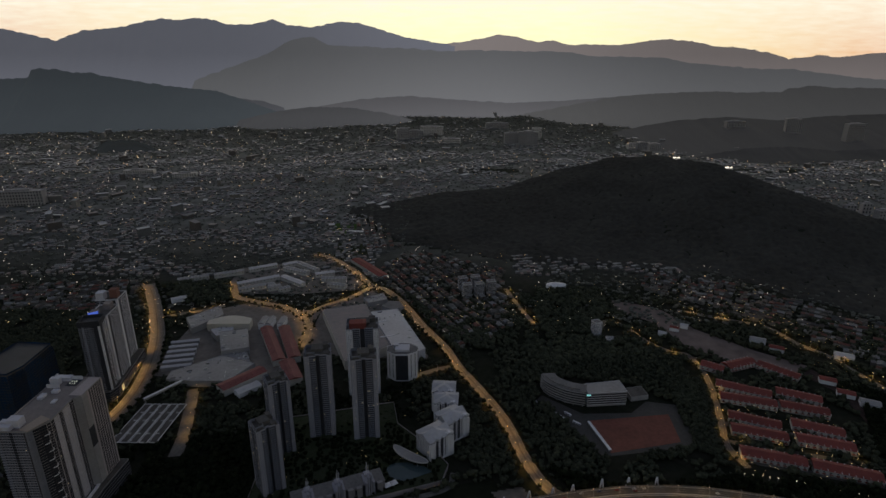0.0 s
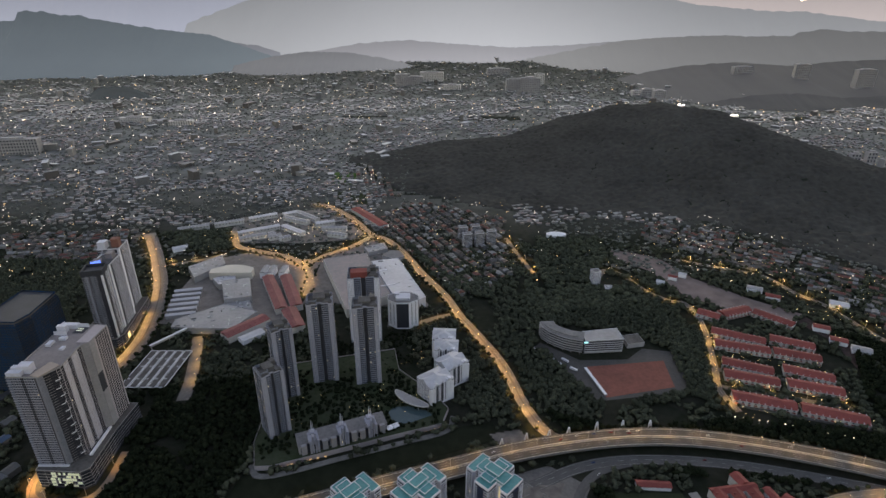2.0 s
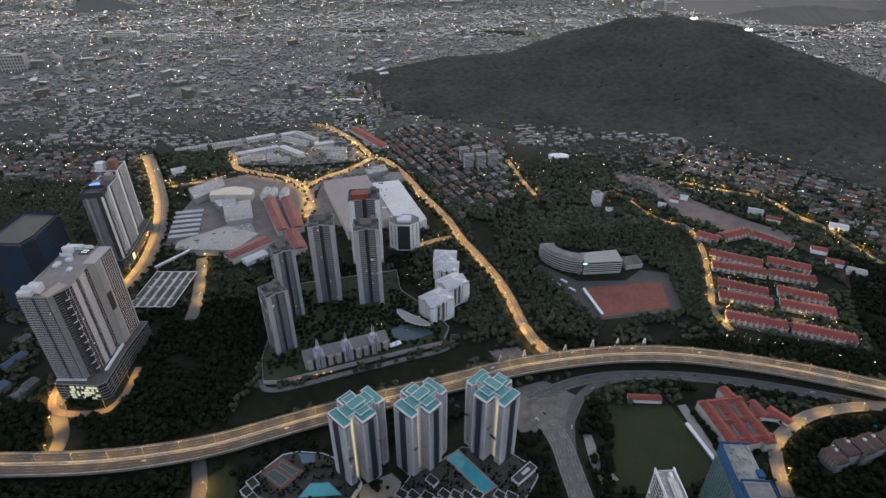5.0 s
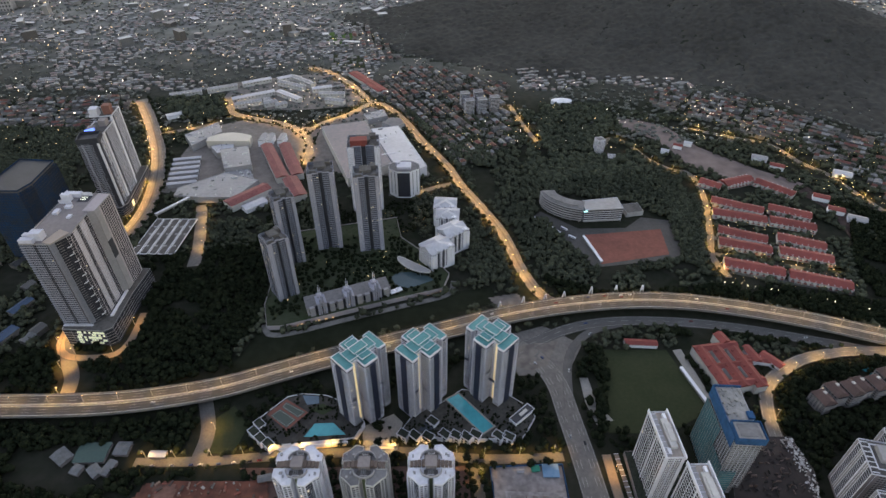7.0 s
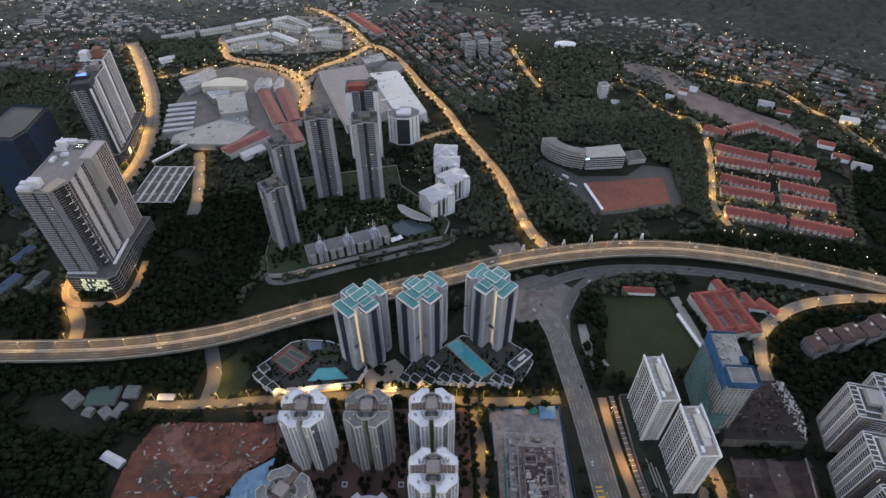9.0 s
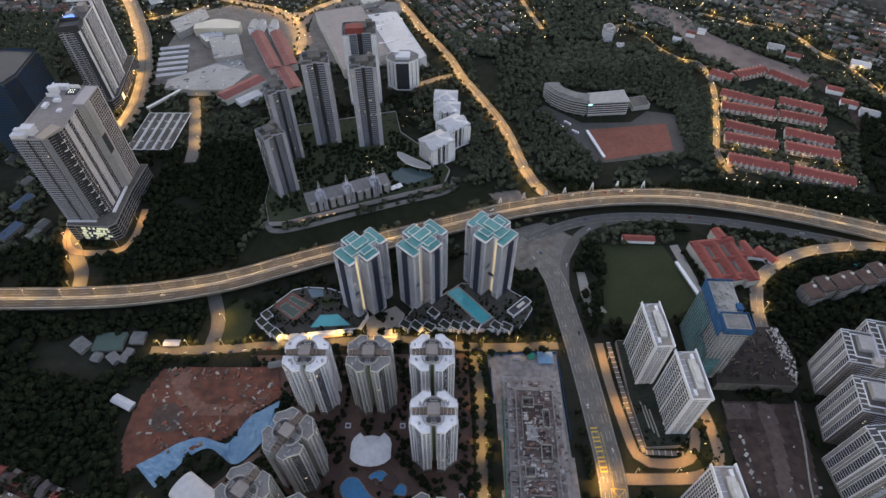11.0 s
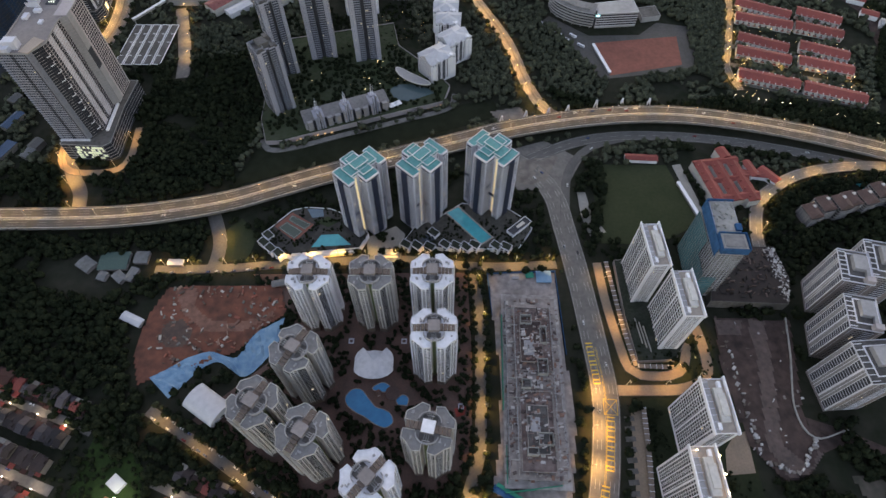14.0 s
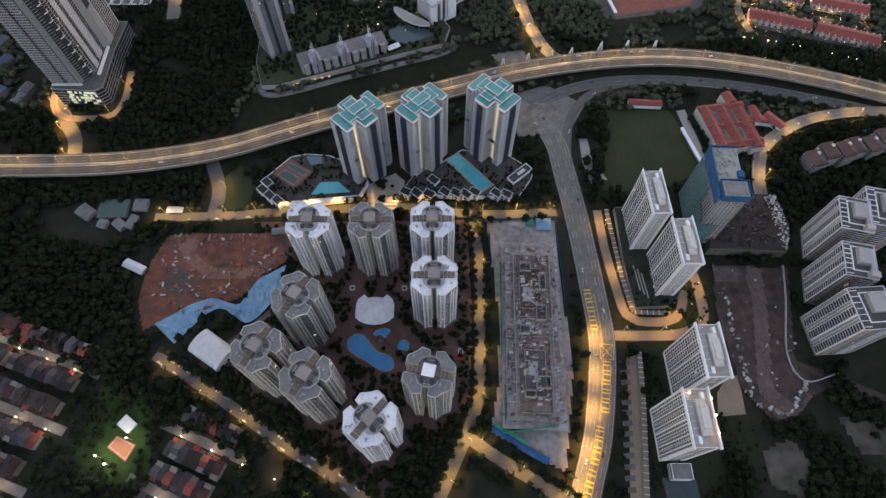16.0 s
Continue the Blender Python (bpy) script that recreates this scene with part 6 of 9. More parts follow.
# white stepped apartments with pitched roofs
for x, y, sx, sy, r in ((3, 690, 32, 28, -4), (6, 662, 32, 26, -4), (13, 625, 34, 30, 38), (-9, 588, 36, 30, 38)):
    t = tower("apartment_block", "white mid-rise apartments with pale pitched roofs", [(-sx / 2, -sy / 2), (sx / 2, -sy / 2), (sx / 2, sy / 2), (-sx / 2, sy / 2)], x, y, radians(r), 32, 10, "wwww", WHITE, LILAC, group="white apartments", lit=0.02, parapet=0, seed=int(y), base=4)
    part("pitched_roof", Geo().gable(0, 0, 32.2, sy, sx, 6, math.pi / 2, 0.9, sx * 0.3), LIGHTROOF, t, "pale hipped metal roof")
    part("cross_roof", Geo().gable(0, 0, 32.3, sx, sy * 0.5, 5.2, 0, 1.0), LIGHTROOF, t, "pale crossing gabled roof")
    for s_ in (-1, 1):
        part("roof_dormer", Geo().gable(s_ * sx * 0.27, -sy * 0.42, 32.3, 7, 8, 3.2, math.pi / 2, 0.4), LIGHTROOF, t, "small gabled dormer")
        part("corner_wing", Geo().box(s_ * sx * 0.43, -sy * 0.46, 0, 5.5, 5, 29), WHITE, t, "white corner wing")
    part("dark_bay", Geo().box(-sx * 0.22, -sy / 2 - 0.1, 3, 2.2, 0.7, 27), CHAR, t, "dark upright bay")
    part("stair_tower", Geo().box(sx * 0.3, -sy / 2 + 1.5, 0, 6, 4.5, 35), WHITE, t, "white stair tower")
    part("stair_slot", Geo().box(0, -sy / 2, 3, 3, 0.6, 30), CHAR, t, "dark stair slot")

# curved school
arc = smooth_line([(150, 736), (152, 722), (162, 707), (182, 692), (206, 684)], 4)
t = thing("school_building", 0, 0, 0, 0, "grey curved school building with ribbon floors", "building")
part("wall", ribbon(Geo(), arc, 12, 22, 3, 24), GREYWALL, t)
for k in range(5):
    part("window", ribbon(Geo(), arc, 0.85, 0.4, 5 + k * 4, 6.9 + k * 4), GLASS, t, "dark ribbon window")
    part("floor_band", ribbon(Geo(), arc, 0.5, 1.2, 7.0 + k * 4, 8.3 + k * 4), GREYWALL, t, "pale floor band")
part("roof", ribbon(Geo(), arc, 12, 21, 24, 25.2), ROOFDECK, t, "smooth grey curved roof")
part("roof", ribbon(Geo(), arc[2:-2], 12, 14, 25.2, 27), ROOFDECK, t, "smooth grey curved roof")
for i in range(0, len(arc), 3):
    part("column", Geo().box(arc[i].x + 1.5, arc[i].y + 2, 0, 1, 1, 3.2), CONCRETE, t)
t2 = tower("school_building", "grey straight school wing with framed floors", [(-30, -11), (28, -14), (30, 16), (-26, 14)], 238, 702, radians(8), 22, 5, "rwww", GREYWALL, LILAC, lit=0.03, parapet=0.6, deck=METALROOF, base=3, seed=91)
part("sign_panel", Geo().box(-29, -12, 19, 6, 0.6, 2), glow("lit_school_sign", (0.3, 0.9, 0.85), 0.5, False), t2, "small lit roof sign")
hall("low_house", "low school annex with lit windows", [(278, 700), (305, 706), (302, 730), (276, 724)], 7, DARKCON)
long_roof("covered_walk", "long white covered walkway", (203, 648), (216, 590), 3, 3.4, 0.5, WHITE, CONCRETE, category="canopy")
FREE.append([(140, 745), (155, 690), (205, 575), (330, 600), (340, 690), (300, 735), (200, 760)])

# white buses parked in the school yard
bus_body = Geo().box(0, 0, 0.5, 11, 2.5, 2.5).box(0, 0, 3.0, 10.6, 2.2, 0.15).mesh("body")
bus_glass = Geo().box(0.2, 0, 1.7, 10.2, 2.56, 0.8).mesh("window_band")
bus_wheel = Geo().box(0, 0, 0, 0.95, 2.52, 0.95).mesh("wheel_pair")
for x, y, r in ((139, 694, -52), (146, 688, -52), (153, 678, -52), (160, 672, -50), (167, 661, -48), (178, 668, -45), (186, 647, -40)):
    t = thing("bus", x, y, 0.3, radians(r), "white bus parked in the school yard", "bus", "parked buses")
    part("body", bus_body, WHITE, t)
    part("window_band", bus_glass, GLASS, t, "dark window band")
    for wx in (-3.4, 3.4):
        part("wheel_pair", bus_wheel, CHAR, t, "", (wx, 0, 0))

# low stepped clubhouse with pylons on the north podium
hall("podium", "grey retaining podium with planted deck", [(-220, 500), (-208, 462), (-190, 463), (-55, 512), (0, 531), (8, 560), (-12, 590), (-60, 640), (-70, 690), (-225, 650)], 5, mat("planted_deck", (0.035, 0.05, 0.025), (0.06, 0.065, 0.045), 0.95, 0.2, 0.04), PINKGREY, parapet=1.6)
t = thing("club_house", -116, 505, 5, radians(22), "low grey clubhouse with three pale pylons", "building")
part("wall", Geo().box(0, 6, 0, 104, 22, 11), GREYWALL, t)
part("roof", Geo().box(0, 6, 11, 105, 23, 0.8), ROOFDECK, t)
for k in range(14):
    part("window", Geo().box(-48 + k * 7.4, -5.2, 2, 3.2, 0.4, 7), GLASS, t)
for x in (-34, 0, 34):
    part("pylon", Geo().box(x - 4.2, -6.5, -2, 2.4, 6, 20).box(x + 4.2, -6.5, -2, 2.4, 6, 20).box(x - 1.5, -7, -2, 1.6, 5, 27).box(x + 1.5, -7, -2, 1.6, 5, 30).box(x, 2, 11, 12, 16, 4.5).box(x, 8, 15, 7, 7, 3), PALEBLUE, t, "pale stepped pylon")
    for s_ in (-1, 1):
        part("pylon_slot", Geo().box(x + s_ * 7, -5.6, 0, 3, 1.2, 13), CHAR, t, "dark upright slot beside the pylon")
        part("side_bay", Geo().box(x + s_ * 12, -6.2, -1, 6, 4, 14), GREYWALL, t, "grey projecting bay")
    part("mast", Geo().box(x - 1.2, 4, 20, 0.4, 0.4, 12).box(x + 1.2, 4, 20, 0.4, 0.4, 12).box(x, 6, 20, 0.4, 0.4, 14), WHITE, t)
    part("lit_window", Geo().box(x - 6, -5.4, 3, 2, 0.3, 3).box(x + 6, -5.4, 3, 2, 0.3, 3), ROOMLIT, t, "warm lit window")
pond = [(-68, 552), (-57, 528), (-35, 535), (-12, 547), (-20, 555), (-42, 563), (-60, 562)]
patch("ornamental_pond", pond, 5.6, mat("grey_pond", (0.07, 0.105, 0.115), (0.05, 0.08, 0.09), 0.1), "grey-blue ornamental pond", "pond")
oval = around(-40, 569, [(27 * math.cos(a), 6.5 * math.sin(a) + 2 * math.cos(2 * a)) for a in [k * math.tau / 28 for k in range(28)]], radians(-35))
t = thing("covered_walk", 0, 0, 5, 0, "curved oval roof with a pale rim beside a pond", "canopy")
part("roof", Geo().prism(oval, 7, 7.6), GREYWALL, t)
part("rim", Geo().ring(inset(oval, -0.5), 6.8, 8.2, 0.8), CREAM, t, "pale roof rim")
for i in range(0, 28, 4):
    part("post", Geo().box(oval[i][0] * 0.97 - 1.2, oval[i][1] * 0.97 + 17, 0, 0.5, 0.5, 7), STEEL, t)
for px, py in ((-63, 521), (-56, 525)):
    t = thing("pavilion", px, py, 5, radians(30), "small pavilion with a white tent roof", "building", "pool pavilions")
    part("roof", Geo().gable(0, 0, 4, 7, 7, 2.5, 0, 0.4, 3.5), WHITE, t)
    part("post", Geo().box(0, 0, 0, 3, 3, 4), CREAM, t)
t = thing("perimeter_walk", 0, 0, 0, 0, "pale lit walkway at the podium's foot", "path", "", "structure")
part("paving", ribbon(Geo(), smooth_line([(-214, 470), (-205, 455), (-180, 456), (-120, 478), (-50, 503), (5, 524), (14, 550)], 6), 0, 7, 0, 1.2), STAINCON, t)
g = Geo()
for k in range(9):
    g.box(-188 + k * 6.5 + (k % 3) * 1.5, 462.6 + k * 2.35, 1.4, 2.6, 0.7, 1.6, radians(20))
for k in range(8):
    g.box(-40 + k * 5.2, 513 + k * 2.2, 2.0, 0.7, 0.6, 0.7, radians(20))
tagged(part("podium_lamps", g, glow("podium_lamp", (1.0, 0.66, 0.28), 0.12, False)), "warm lit openings along the podium wall", "lamps", "", "stuff")

# red-roofed terraces
RT = [((422, 742), (489, 710)), ((502, 721), (555, 696)), ((412, 708), (483, 686)), ((489, 687), (546, 666)), ((402, 662), (461, 636)), ((480, 644), (536, 620)), ((392, 633), (456, 612)), ((468, 612), (530, 591)),
      ((381, 586), (451, 564)), ((457, 562), (525, 537)), ((425, 800), (452, 780)), ((460, 790), (512, 808)), ((518, 800), (560, 757))]
for a, b in RT:
    n = int((Vector(b) - Vector(a)).length / 6.8)
    long_roof("terrace_row", "row of terraced houses with red tiled roofs", a, b, 21, 7, 4.0, REDROOF, CREAM, "red-roofed terraces", units=n)
for a, b in (((401, 726), (552, 671)), ((392, 648), (536, 606)), ((378, 610), (528, 566)), ((376, 576), (528, 528))):
    road("estate%d" % a[0], "narrow estate street between terraces", 8, [a, ((a[0] + b[0]) / 2, (a[1] + b[1]) / 2), b], 0.36)

# red-roofed school beside the field: three ranges, two narrow courts between them, a range across each end
for k, x in enumerate((287, 305.5, 324)):
    long_roof("school_wing", "school wing with a red pitched roof", (x, 426), (x + 10, 372), 13, 12, 3.4, REDROOF, CREAM, "red-roofed school wings", vents=5)
for y, dx in ((424, 0), (398, 5), (374, 9)):
    long_roof("school_wing", "cross range with a red pitched roof", (281 + dx, y), (331 + dx, y + 8), 7 if y == 398 else 9, 11.5, 2.6, REDROOF, CREAM, "red-roofed school wings")
long_roof("school_wing", "school wing with a red pitched roof", (316, 448), (320, 434), 12, 12, 3, REDROOF, CREAM, "red-roofed school wings")
long_roof("school_shed", "low shed with a red roof", (209, 441), (245, 439), 9, 5, 2, REDROOF, WHITE)
long_roof("school_shed", "low shed with a red roof", (344, 434), (350, 412), 10, 6, 2, REDROOF, WHITE)
long_roof("school_shed", "low shed with a red roof", (338, 418), (368, 412), 8, 5, 1.6, REDROOF, WHITE)
long_roof("school_shed", "low shed with a red roof", (358, 424), (372, 404), 11, 6, 2, REDROOF, WHITE)
long_roof("covered_walk", "long white covered walkway", (262, 405), (277, 345), 3, 3.4, 0.5, WHITE, CONCRETE, category="canopy")
patch("school_path", [(262, 432), (272, 434), (284, 350), (276, 345)], 0.35, PALEPAVE, "pale school path", "paving")

# east site: slab under construction, and hillside condominium
t = hall("building_shell", "unfinished dark concrete deck with debris", [(254, 250), (327, 247), (337, 276), (333, 312), (272, 312)], 12, mat("wet_deck", (0.045, 0.033, 0.032), (0.022, 0.019, 0.019), 0.8, 0.12, 0.04), DARKCON)
rnd = random.Random(8)
wp = palette("panel_pile", [(0.46, 0.45, 0.46), (0.32, 0.3, 0.3), (0.55, 0.54, 0.54), (0.16, 0.135, 0.13)])
g = Geo()
for k in range(230):
    u = rnd.random()
    x, y = 331 + rnd.gauss(0, 2.6) - (4 if u < 0.3 else 0), 250 + 60 * rnd.random() ** 0.8
    if inside(x, y, [(254, 250), (327, 247), (337, 276), (333, 312), (272, 312)]):
        g.box(x, y, 12.2 + rnd.uniform(0, 1), rnd.uniform(0.6, 3.4), rnd.uniform(0.4, 1.8), rnd.uniform(0.2, 0.9), rnd.random() * 3)
tagged(part("building_panels", g, wp), "white and grey building panels in a loose pile", "building materials", "", "stuff")
g = Geo()
for k in range(180):
    g.box(rnd.uniform(264, 322), rnd.uniform(254, 308), 12.2, rnd.uniform(0.6, 5), rnd.uniform(0.3, 1.2), rnd.uniform(0.3, 2.2), rnd.choice((0, 1.57, 0.3)))
for k in range(9):
    g.box(262 + k * 7, 258, 12.2, 0.6, 0.6, 3.4).box(270 + k * 6.5, 284, 12.2, 0.6, 0.6, 3.4)
tagged(part("deck_debris", g, palette("debris", [(0.09, 0.06, 0.052), (0.04, 0.034, 0.034), (0.13, 0.095, 0.088), (0.03, 0.03, 0.03)])), "dark formwork and debris on the deck", "building materials", "", "stuff")
for k in range(7):
    x, y = 388 + k * 16, 356 + k * 4.4 + (k % 2) * 4
    h_ = 15 + (k % 3) * 2.2
    t = tower("apartment_block", "brown and grey stepped condominium with dull tiled roofs", [(-7, -9), (7, -9), (7, 9), (-7, 9)], x, y, radians(14), h_, 5, "bgbg", TAUPE, GREYWALL, group="hillside condominium", parapet=0, lit=0.02, base=2, seed=120 + k, singles=6)
    part("pitched_roof", Geo().gable(0, 0, h_ + 0.2, 18, 14, 3.6, math.pi / 2, 0.8, 2.5), DULLTILE, t, "dull brown pitched roof")
    part("roof_tank", Geo().box(2, 3, h_ + 1, 3, 3, 3.4), CREAM, t, "pale stair head")
patch("swimming_pool", [(462, 405), (482, 410), (486, 402), (468, 396)], 0.6, TEALPOOL, "small turquoise swimming pool", "pool")

# teal towers' podium: courts, pools and terraces
COURTDECK = [(-186, 317), (-168, 303), (-155, 304), (-85, 312), (-77, 330), (-97, 352), (-120, 362), (-145, 364), (-160, 360), (-184, 332)]
pod1 = hall("podium", "white-fronted podium with courts and pools", COURTDECK, 7.6, mat("podium_deck", (0.075, 0.07, 0.066), (0.042, 0.04, 0.038), 0.9, 0.2, 0.05), WHITE, parapet=1.2)
for k in range(3):
    part("terrace_band", Geo().box(14, -27.2 - k * 0.7, 1.5 + k * 2.4, 66, 1.4, 0.7, 0.125), WHITE, pod1, "white stepped terrace front")
part("lit_window", Geo().box(14, -28.6, 0.8, 62, 0.5, 1.2, 0.125), glow("podium_strip", (1, 0.72, 0.35), 0.07, False), pod1, "warm lit strip under the terrace")
DECKKEEP = []
CQ = [(-152, 320), (-135, 341), (-160, 357), (-176, 339)]
patch("tennis_court", CQ, 8.1, mat("dull_red_court", (0.2, 0.085, 0.07), (0.15, 0.07, 0.06), 0.9), "red-bordered tennis courts", "court")
green_court = mat("green_court", (0.085, 0.105, 0.095), (0.065, 0.085, 0.078), 0.9)
for q in ([(-153, 323), (-145.5, 332.5), (-164, 345), (-172, 337)], [(-144, 334.5), (-138, 341.5), (-160, 353.5), (-163, 347)]):
    patch("tennis_court", q, 8.2, green_court, "dull green tennis court surface", "court")
    tagged(part("court_line", Geo().ring(inset(q, 1.0), 8.2, 8.26, 0.25), WORNLINE), "worn white court lines", "court marking", "", "structure")
LP = [(-134, 313), (-94, 316), (-108, 329), (-126, 328)]
patch("swimming_pool", LP, 8.1, TEALPOOL, "teal podium swimming pool", "pool")
PC = [(-145, 362), (-138, 350), (-126, 352), (-128, 361)]
patch("play_court", PC, 8.1, mat("blue_court", (0.14, 0.19, 0.24), (0.1, 0.13, 0.17), 0.9), "blue-grey play court", "court")
patch("play_court", [(-133, 345), (-120, 338), (-110, 345), (-122, 352)], 8.1, mat("deck_lawn", (0.04, 0.055, 0.03), (0.05, 0.06, 0.035), 0.95), "small deck lawn", "lawn")
DECKKEEP += [inset(CQ, -1), inset(LP, -1), inset(PC, -1)]
ROOFGREEN = mat("roof_garden", (0.022, 0.028, 0.02), (0.05, 0.052, 0.045), 0.95, 0.5, 0.1)
vw, vr, vp, vg = Geo().box(0, 0, 0, 11, 8, 8.5).mesh("wall"), Geo().box(0, 0, 8.5, 10.2, 7.2, 0.3).mesh("roof"), Geo().ring([(-5.6, -4.1), (5.6, -4.1), (5.6, 4.1), (-5.6, 4.1)], 8.3, 9.2, 0.4).mesh("parapet"), Geo().box(0, 0, 0, 3, 0.3, 2.2).mesh("window")


def villa(x, y, z, rot):
    t = thing("villa", x, y, z, rot, "white flat-roofed terrace villa with a planted roof", "building", "terrace villas")
    part("wall", vw, WHITE, t)
    part("roof", vr, ROOFGREEN, t, "dark planted roof")
    part("parapet", vp, LILAC, t)
    for wx, wz in ((-2.5, 1), (2.5, 1), (-2.5, 5), (2.5, 5)):
        part("window", vg, GLASS, t, "", (wx, -4.1, wz))


for x, y in ((-183, 318), (-175, 311), (-166, 305), (-180, 327)):
    villa(x, y, 1.5, radians(-42))
GARDECK = [(-42, 320), (3, 313), (77, 313), (93, 339), (84, 353), (70, 364), (20, 372), (0, 356), (-30, 340)]
hall("podium", "low podium with a long teal pool and terraced villas", GARDECK, 5.5, mat("garden_deck", (0.05, 0.05, 0.045), (0.1, 0.092, 0.085), 0.95, 0.3, 0.06), WHITE, parapet=0.8)
RP = [(39, 319), (50, 327), (16, 366), (4, 358.5)]
patch("swimming_pool", RP, 6.3, TEALPOOL, "long teal swimming pool", "pool")
tagged(part("pool_edge", Geo().ring(inset(RP, -1.6), 5.6, 6.5, 1.5), PALEPAVE), "pale stone pool edge", "pool edge", "", "structure")
DECKKEEP += [inset(RP, -2.5)]
for k, x in enumerate((-38, -27, -14, 2, 13, 23, 32, 54, 64)):
    villa(x, 317 - (k % 3) * 1.2, 0, radians(-38 if k % 2 else -30))
villa(-10, 331, 1, radians(-40))
t = thing("club_house", 79, 339, 5.5, radians(42), "dark flat-roofed pool clubhouse with white edges", "building")
part("wall", Geo().box(0, 0, 0, 27, 9, 4), WHITE, t)
part("roof", Geo().box(0, 0, 4, 26, 8, 0.4), CHAR, t)
part("parapet", Geo().ring([(-13.8, -4.8), (13.8, -4.8), (13.8, 4.8), (-13.8, 4.8)], 3.8, 4.9, 0.5), LILAC, t)
part("skylight", Geo().box(2, 0, 4.4, 10, 3.4, 0.6), CREAM, t, "pale roof light")
patch("play_court", [(-24, 322), (-12, 320), (-4, 330), (-14, 336)], 6.0, mat("slate_paving", (0.08, 0.09, 0.11), (0.06, 0.065, 0.08), 0.9), "slate-coloured paved play court", "court")
t = thing("gate_house", -56, 309, 0, 0, "brightly lit concrete entrance canopy", "gate")
part("roof", Geo().box(0, 0, 5, 22, 8, 0.6), CONCRETE, t)
part("lamp_panel", Geo().box(0, -3.9, 1.0, 19, 0.3, 3.6), glow("gate_lamp", (1, 0.75, 0.32), 0.18), t, "yellow lit gate front")
for x in (-10, 0, 10):
    part("post", Geo().box(x, -3, 0, 0.8, 0.8, 5), CONCRETE, t)
patch("plaza", [(-76, 300), (-44, 300), (-40, 335), (-50, 345), (-80, 330)], 0.4, PALEPAVE, "pale paved entrance plaza", "paving")

# butterfly towers' grounds
t = thing("club_pavilion", -62, 190, 0, 0, "white tent-like pavilion roof with scalloped corners", "building")
ring = [(-17.5, -8), (-13, -12), (-7, -14.4), (0, -15.2), (7, -14.4), (13, -12), (17.5, -8), (17.5, 5), (15.5, 10), (10.5, 14.5), (7, 11), (0, 12), (-7, 11), (-10.5, 14.5), (-15.5, 10), (-17.5, 5)]
g = Geo().prism(ring, 5.2, 5.8)
n = len(ring)
g.add([(*p, 5.8) for p in ring] + [(0, 0, 11)], [(i, (i + 1) % n, n) for i in range(n)])
part("roof", g, WHITEDECK, t, "white coated pavilion roof")
part("wall", Geo().prism([(p[0] * 0.85, p[1] * 0.85) for p in ring], 0, 5.2), CREAM, t)
def pool_line(pts):
    """A smooth closed pool outline."""
    return [tuple(p) for p in smooth_line(pts + pts[:2], 2.0)[2:-3]]


MAINPOOL = [(-85, 160), (-80, 166.5), (-72, 166.5), (-64.5, 158), (-58, 151), (-51, 149), (-45, 145), (-43, 138), (-49, 134), (-58, 137), (-67, 143), (-76, 147.5), (-83, 153)][::-1]
pool = [tuple(p) for p in MAINPOOL]
for q in (MAINPOOL, [(-62, 168), (-57, 172), (-52, 173), (-47, 169.5), (-49, 165.5), (-56, 165)][::-1], [(-40.5, 157.5), (-35, 162), (-30.5, 159.4), (-31.5, 153), (-37, 152.4)][::-1]):
    q = pool_line(q)
    patch("swimming_pool", q, 0.75, POOL, "bright blue free-form swimming pool", "pool")
    tagged(part("pool_edge", Geo().ring(inset(q, -0.7), 0.2, 0.95, 0.6), PALEPAVE), "pale stone pool edge", "pool edge", "", "structure")
for x, y, r in ((-44, 163, 6.5), (-56.5, 163.2, 3.0)):
    t = thing("pool_kiosk", x, y, 0.3, 0, "round pool kiosk with a brown tiled roof", "building", "pool kiosks")
    cir = [(r * math.cos(a), r * math.sin(a)) for a in [k * math.tau / 14 for k in range(14)]]
    part("wall", Geo().prism([(a * 0.8, b * 0.8) for a, b in cir], 0, 2.8), CREAM, t)
    part("roof", Geo().add([(a, b, 2.8) for a, b in cir] + [(0, 0, 4.6)], [(i, (i + 1) % 14, 14) for i in range(14)] + [tuple(range(13, -1, -1))]), DULLTILE, t)
t = thing("sports_hall", -203, 151, 0, radians(-33), "sports hall with a white barrel roof", "building")
g, N_ = Geo(), 14
for k in range(N_):
    a, b = math.pi * k / N_, math.pi * (k + 1) / N_
    p = lambda u, x: (x, -12 * math.cos(u), 5 + 7 * math.sin(u))
    g.add([p(a, -17), p(b, -17), p(b, 17), p(a, 17)], [(0, 1, 2, 3)])
    g.add([(-17, 0, 5), p(a, -17), p(b, -17)], [(0, 2, 1)]).add([(17, 0, 5), p(a, 17), p(b, 17)], [(0, 1, 2)])
part("roof", g, LIGHTROOF, t, "white barrel-vaulted metal roof")
part("wall", Geo().box(0, 0, 0, 33, 23, 5), WHITE, t)
for x, y in ((-85, 213), (-36, 213), (16, 152)):
    t = thing("round_court", x, y, 0.3, 0, "round paved court with a dark planter", "court", "round courts")
    part("paving", Geo().prism([(7 * math.cos(a), 7 * math.sin(a)) for a in [k * math.tau / 20 for k in range(20)]], 0, 0.25), PAVING, t)
    part("planter", Geo().ring([(-2.4, -2.4), (2.4, -2.4), (2.4, 2.4), (-2.4, 2.4)], 0.25, 1.2, 0.8), LILAC, t)
patch("play_court", [(10, 150), (12, 143), (19, 145), (21, 153)], 0.6, mat("red_rubber", (0.3, 0.06, 0.05), (0.2, 0.05, 0.04), 0.9), "red rubber playground", "court")

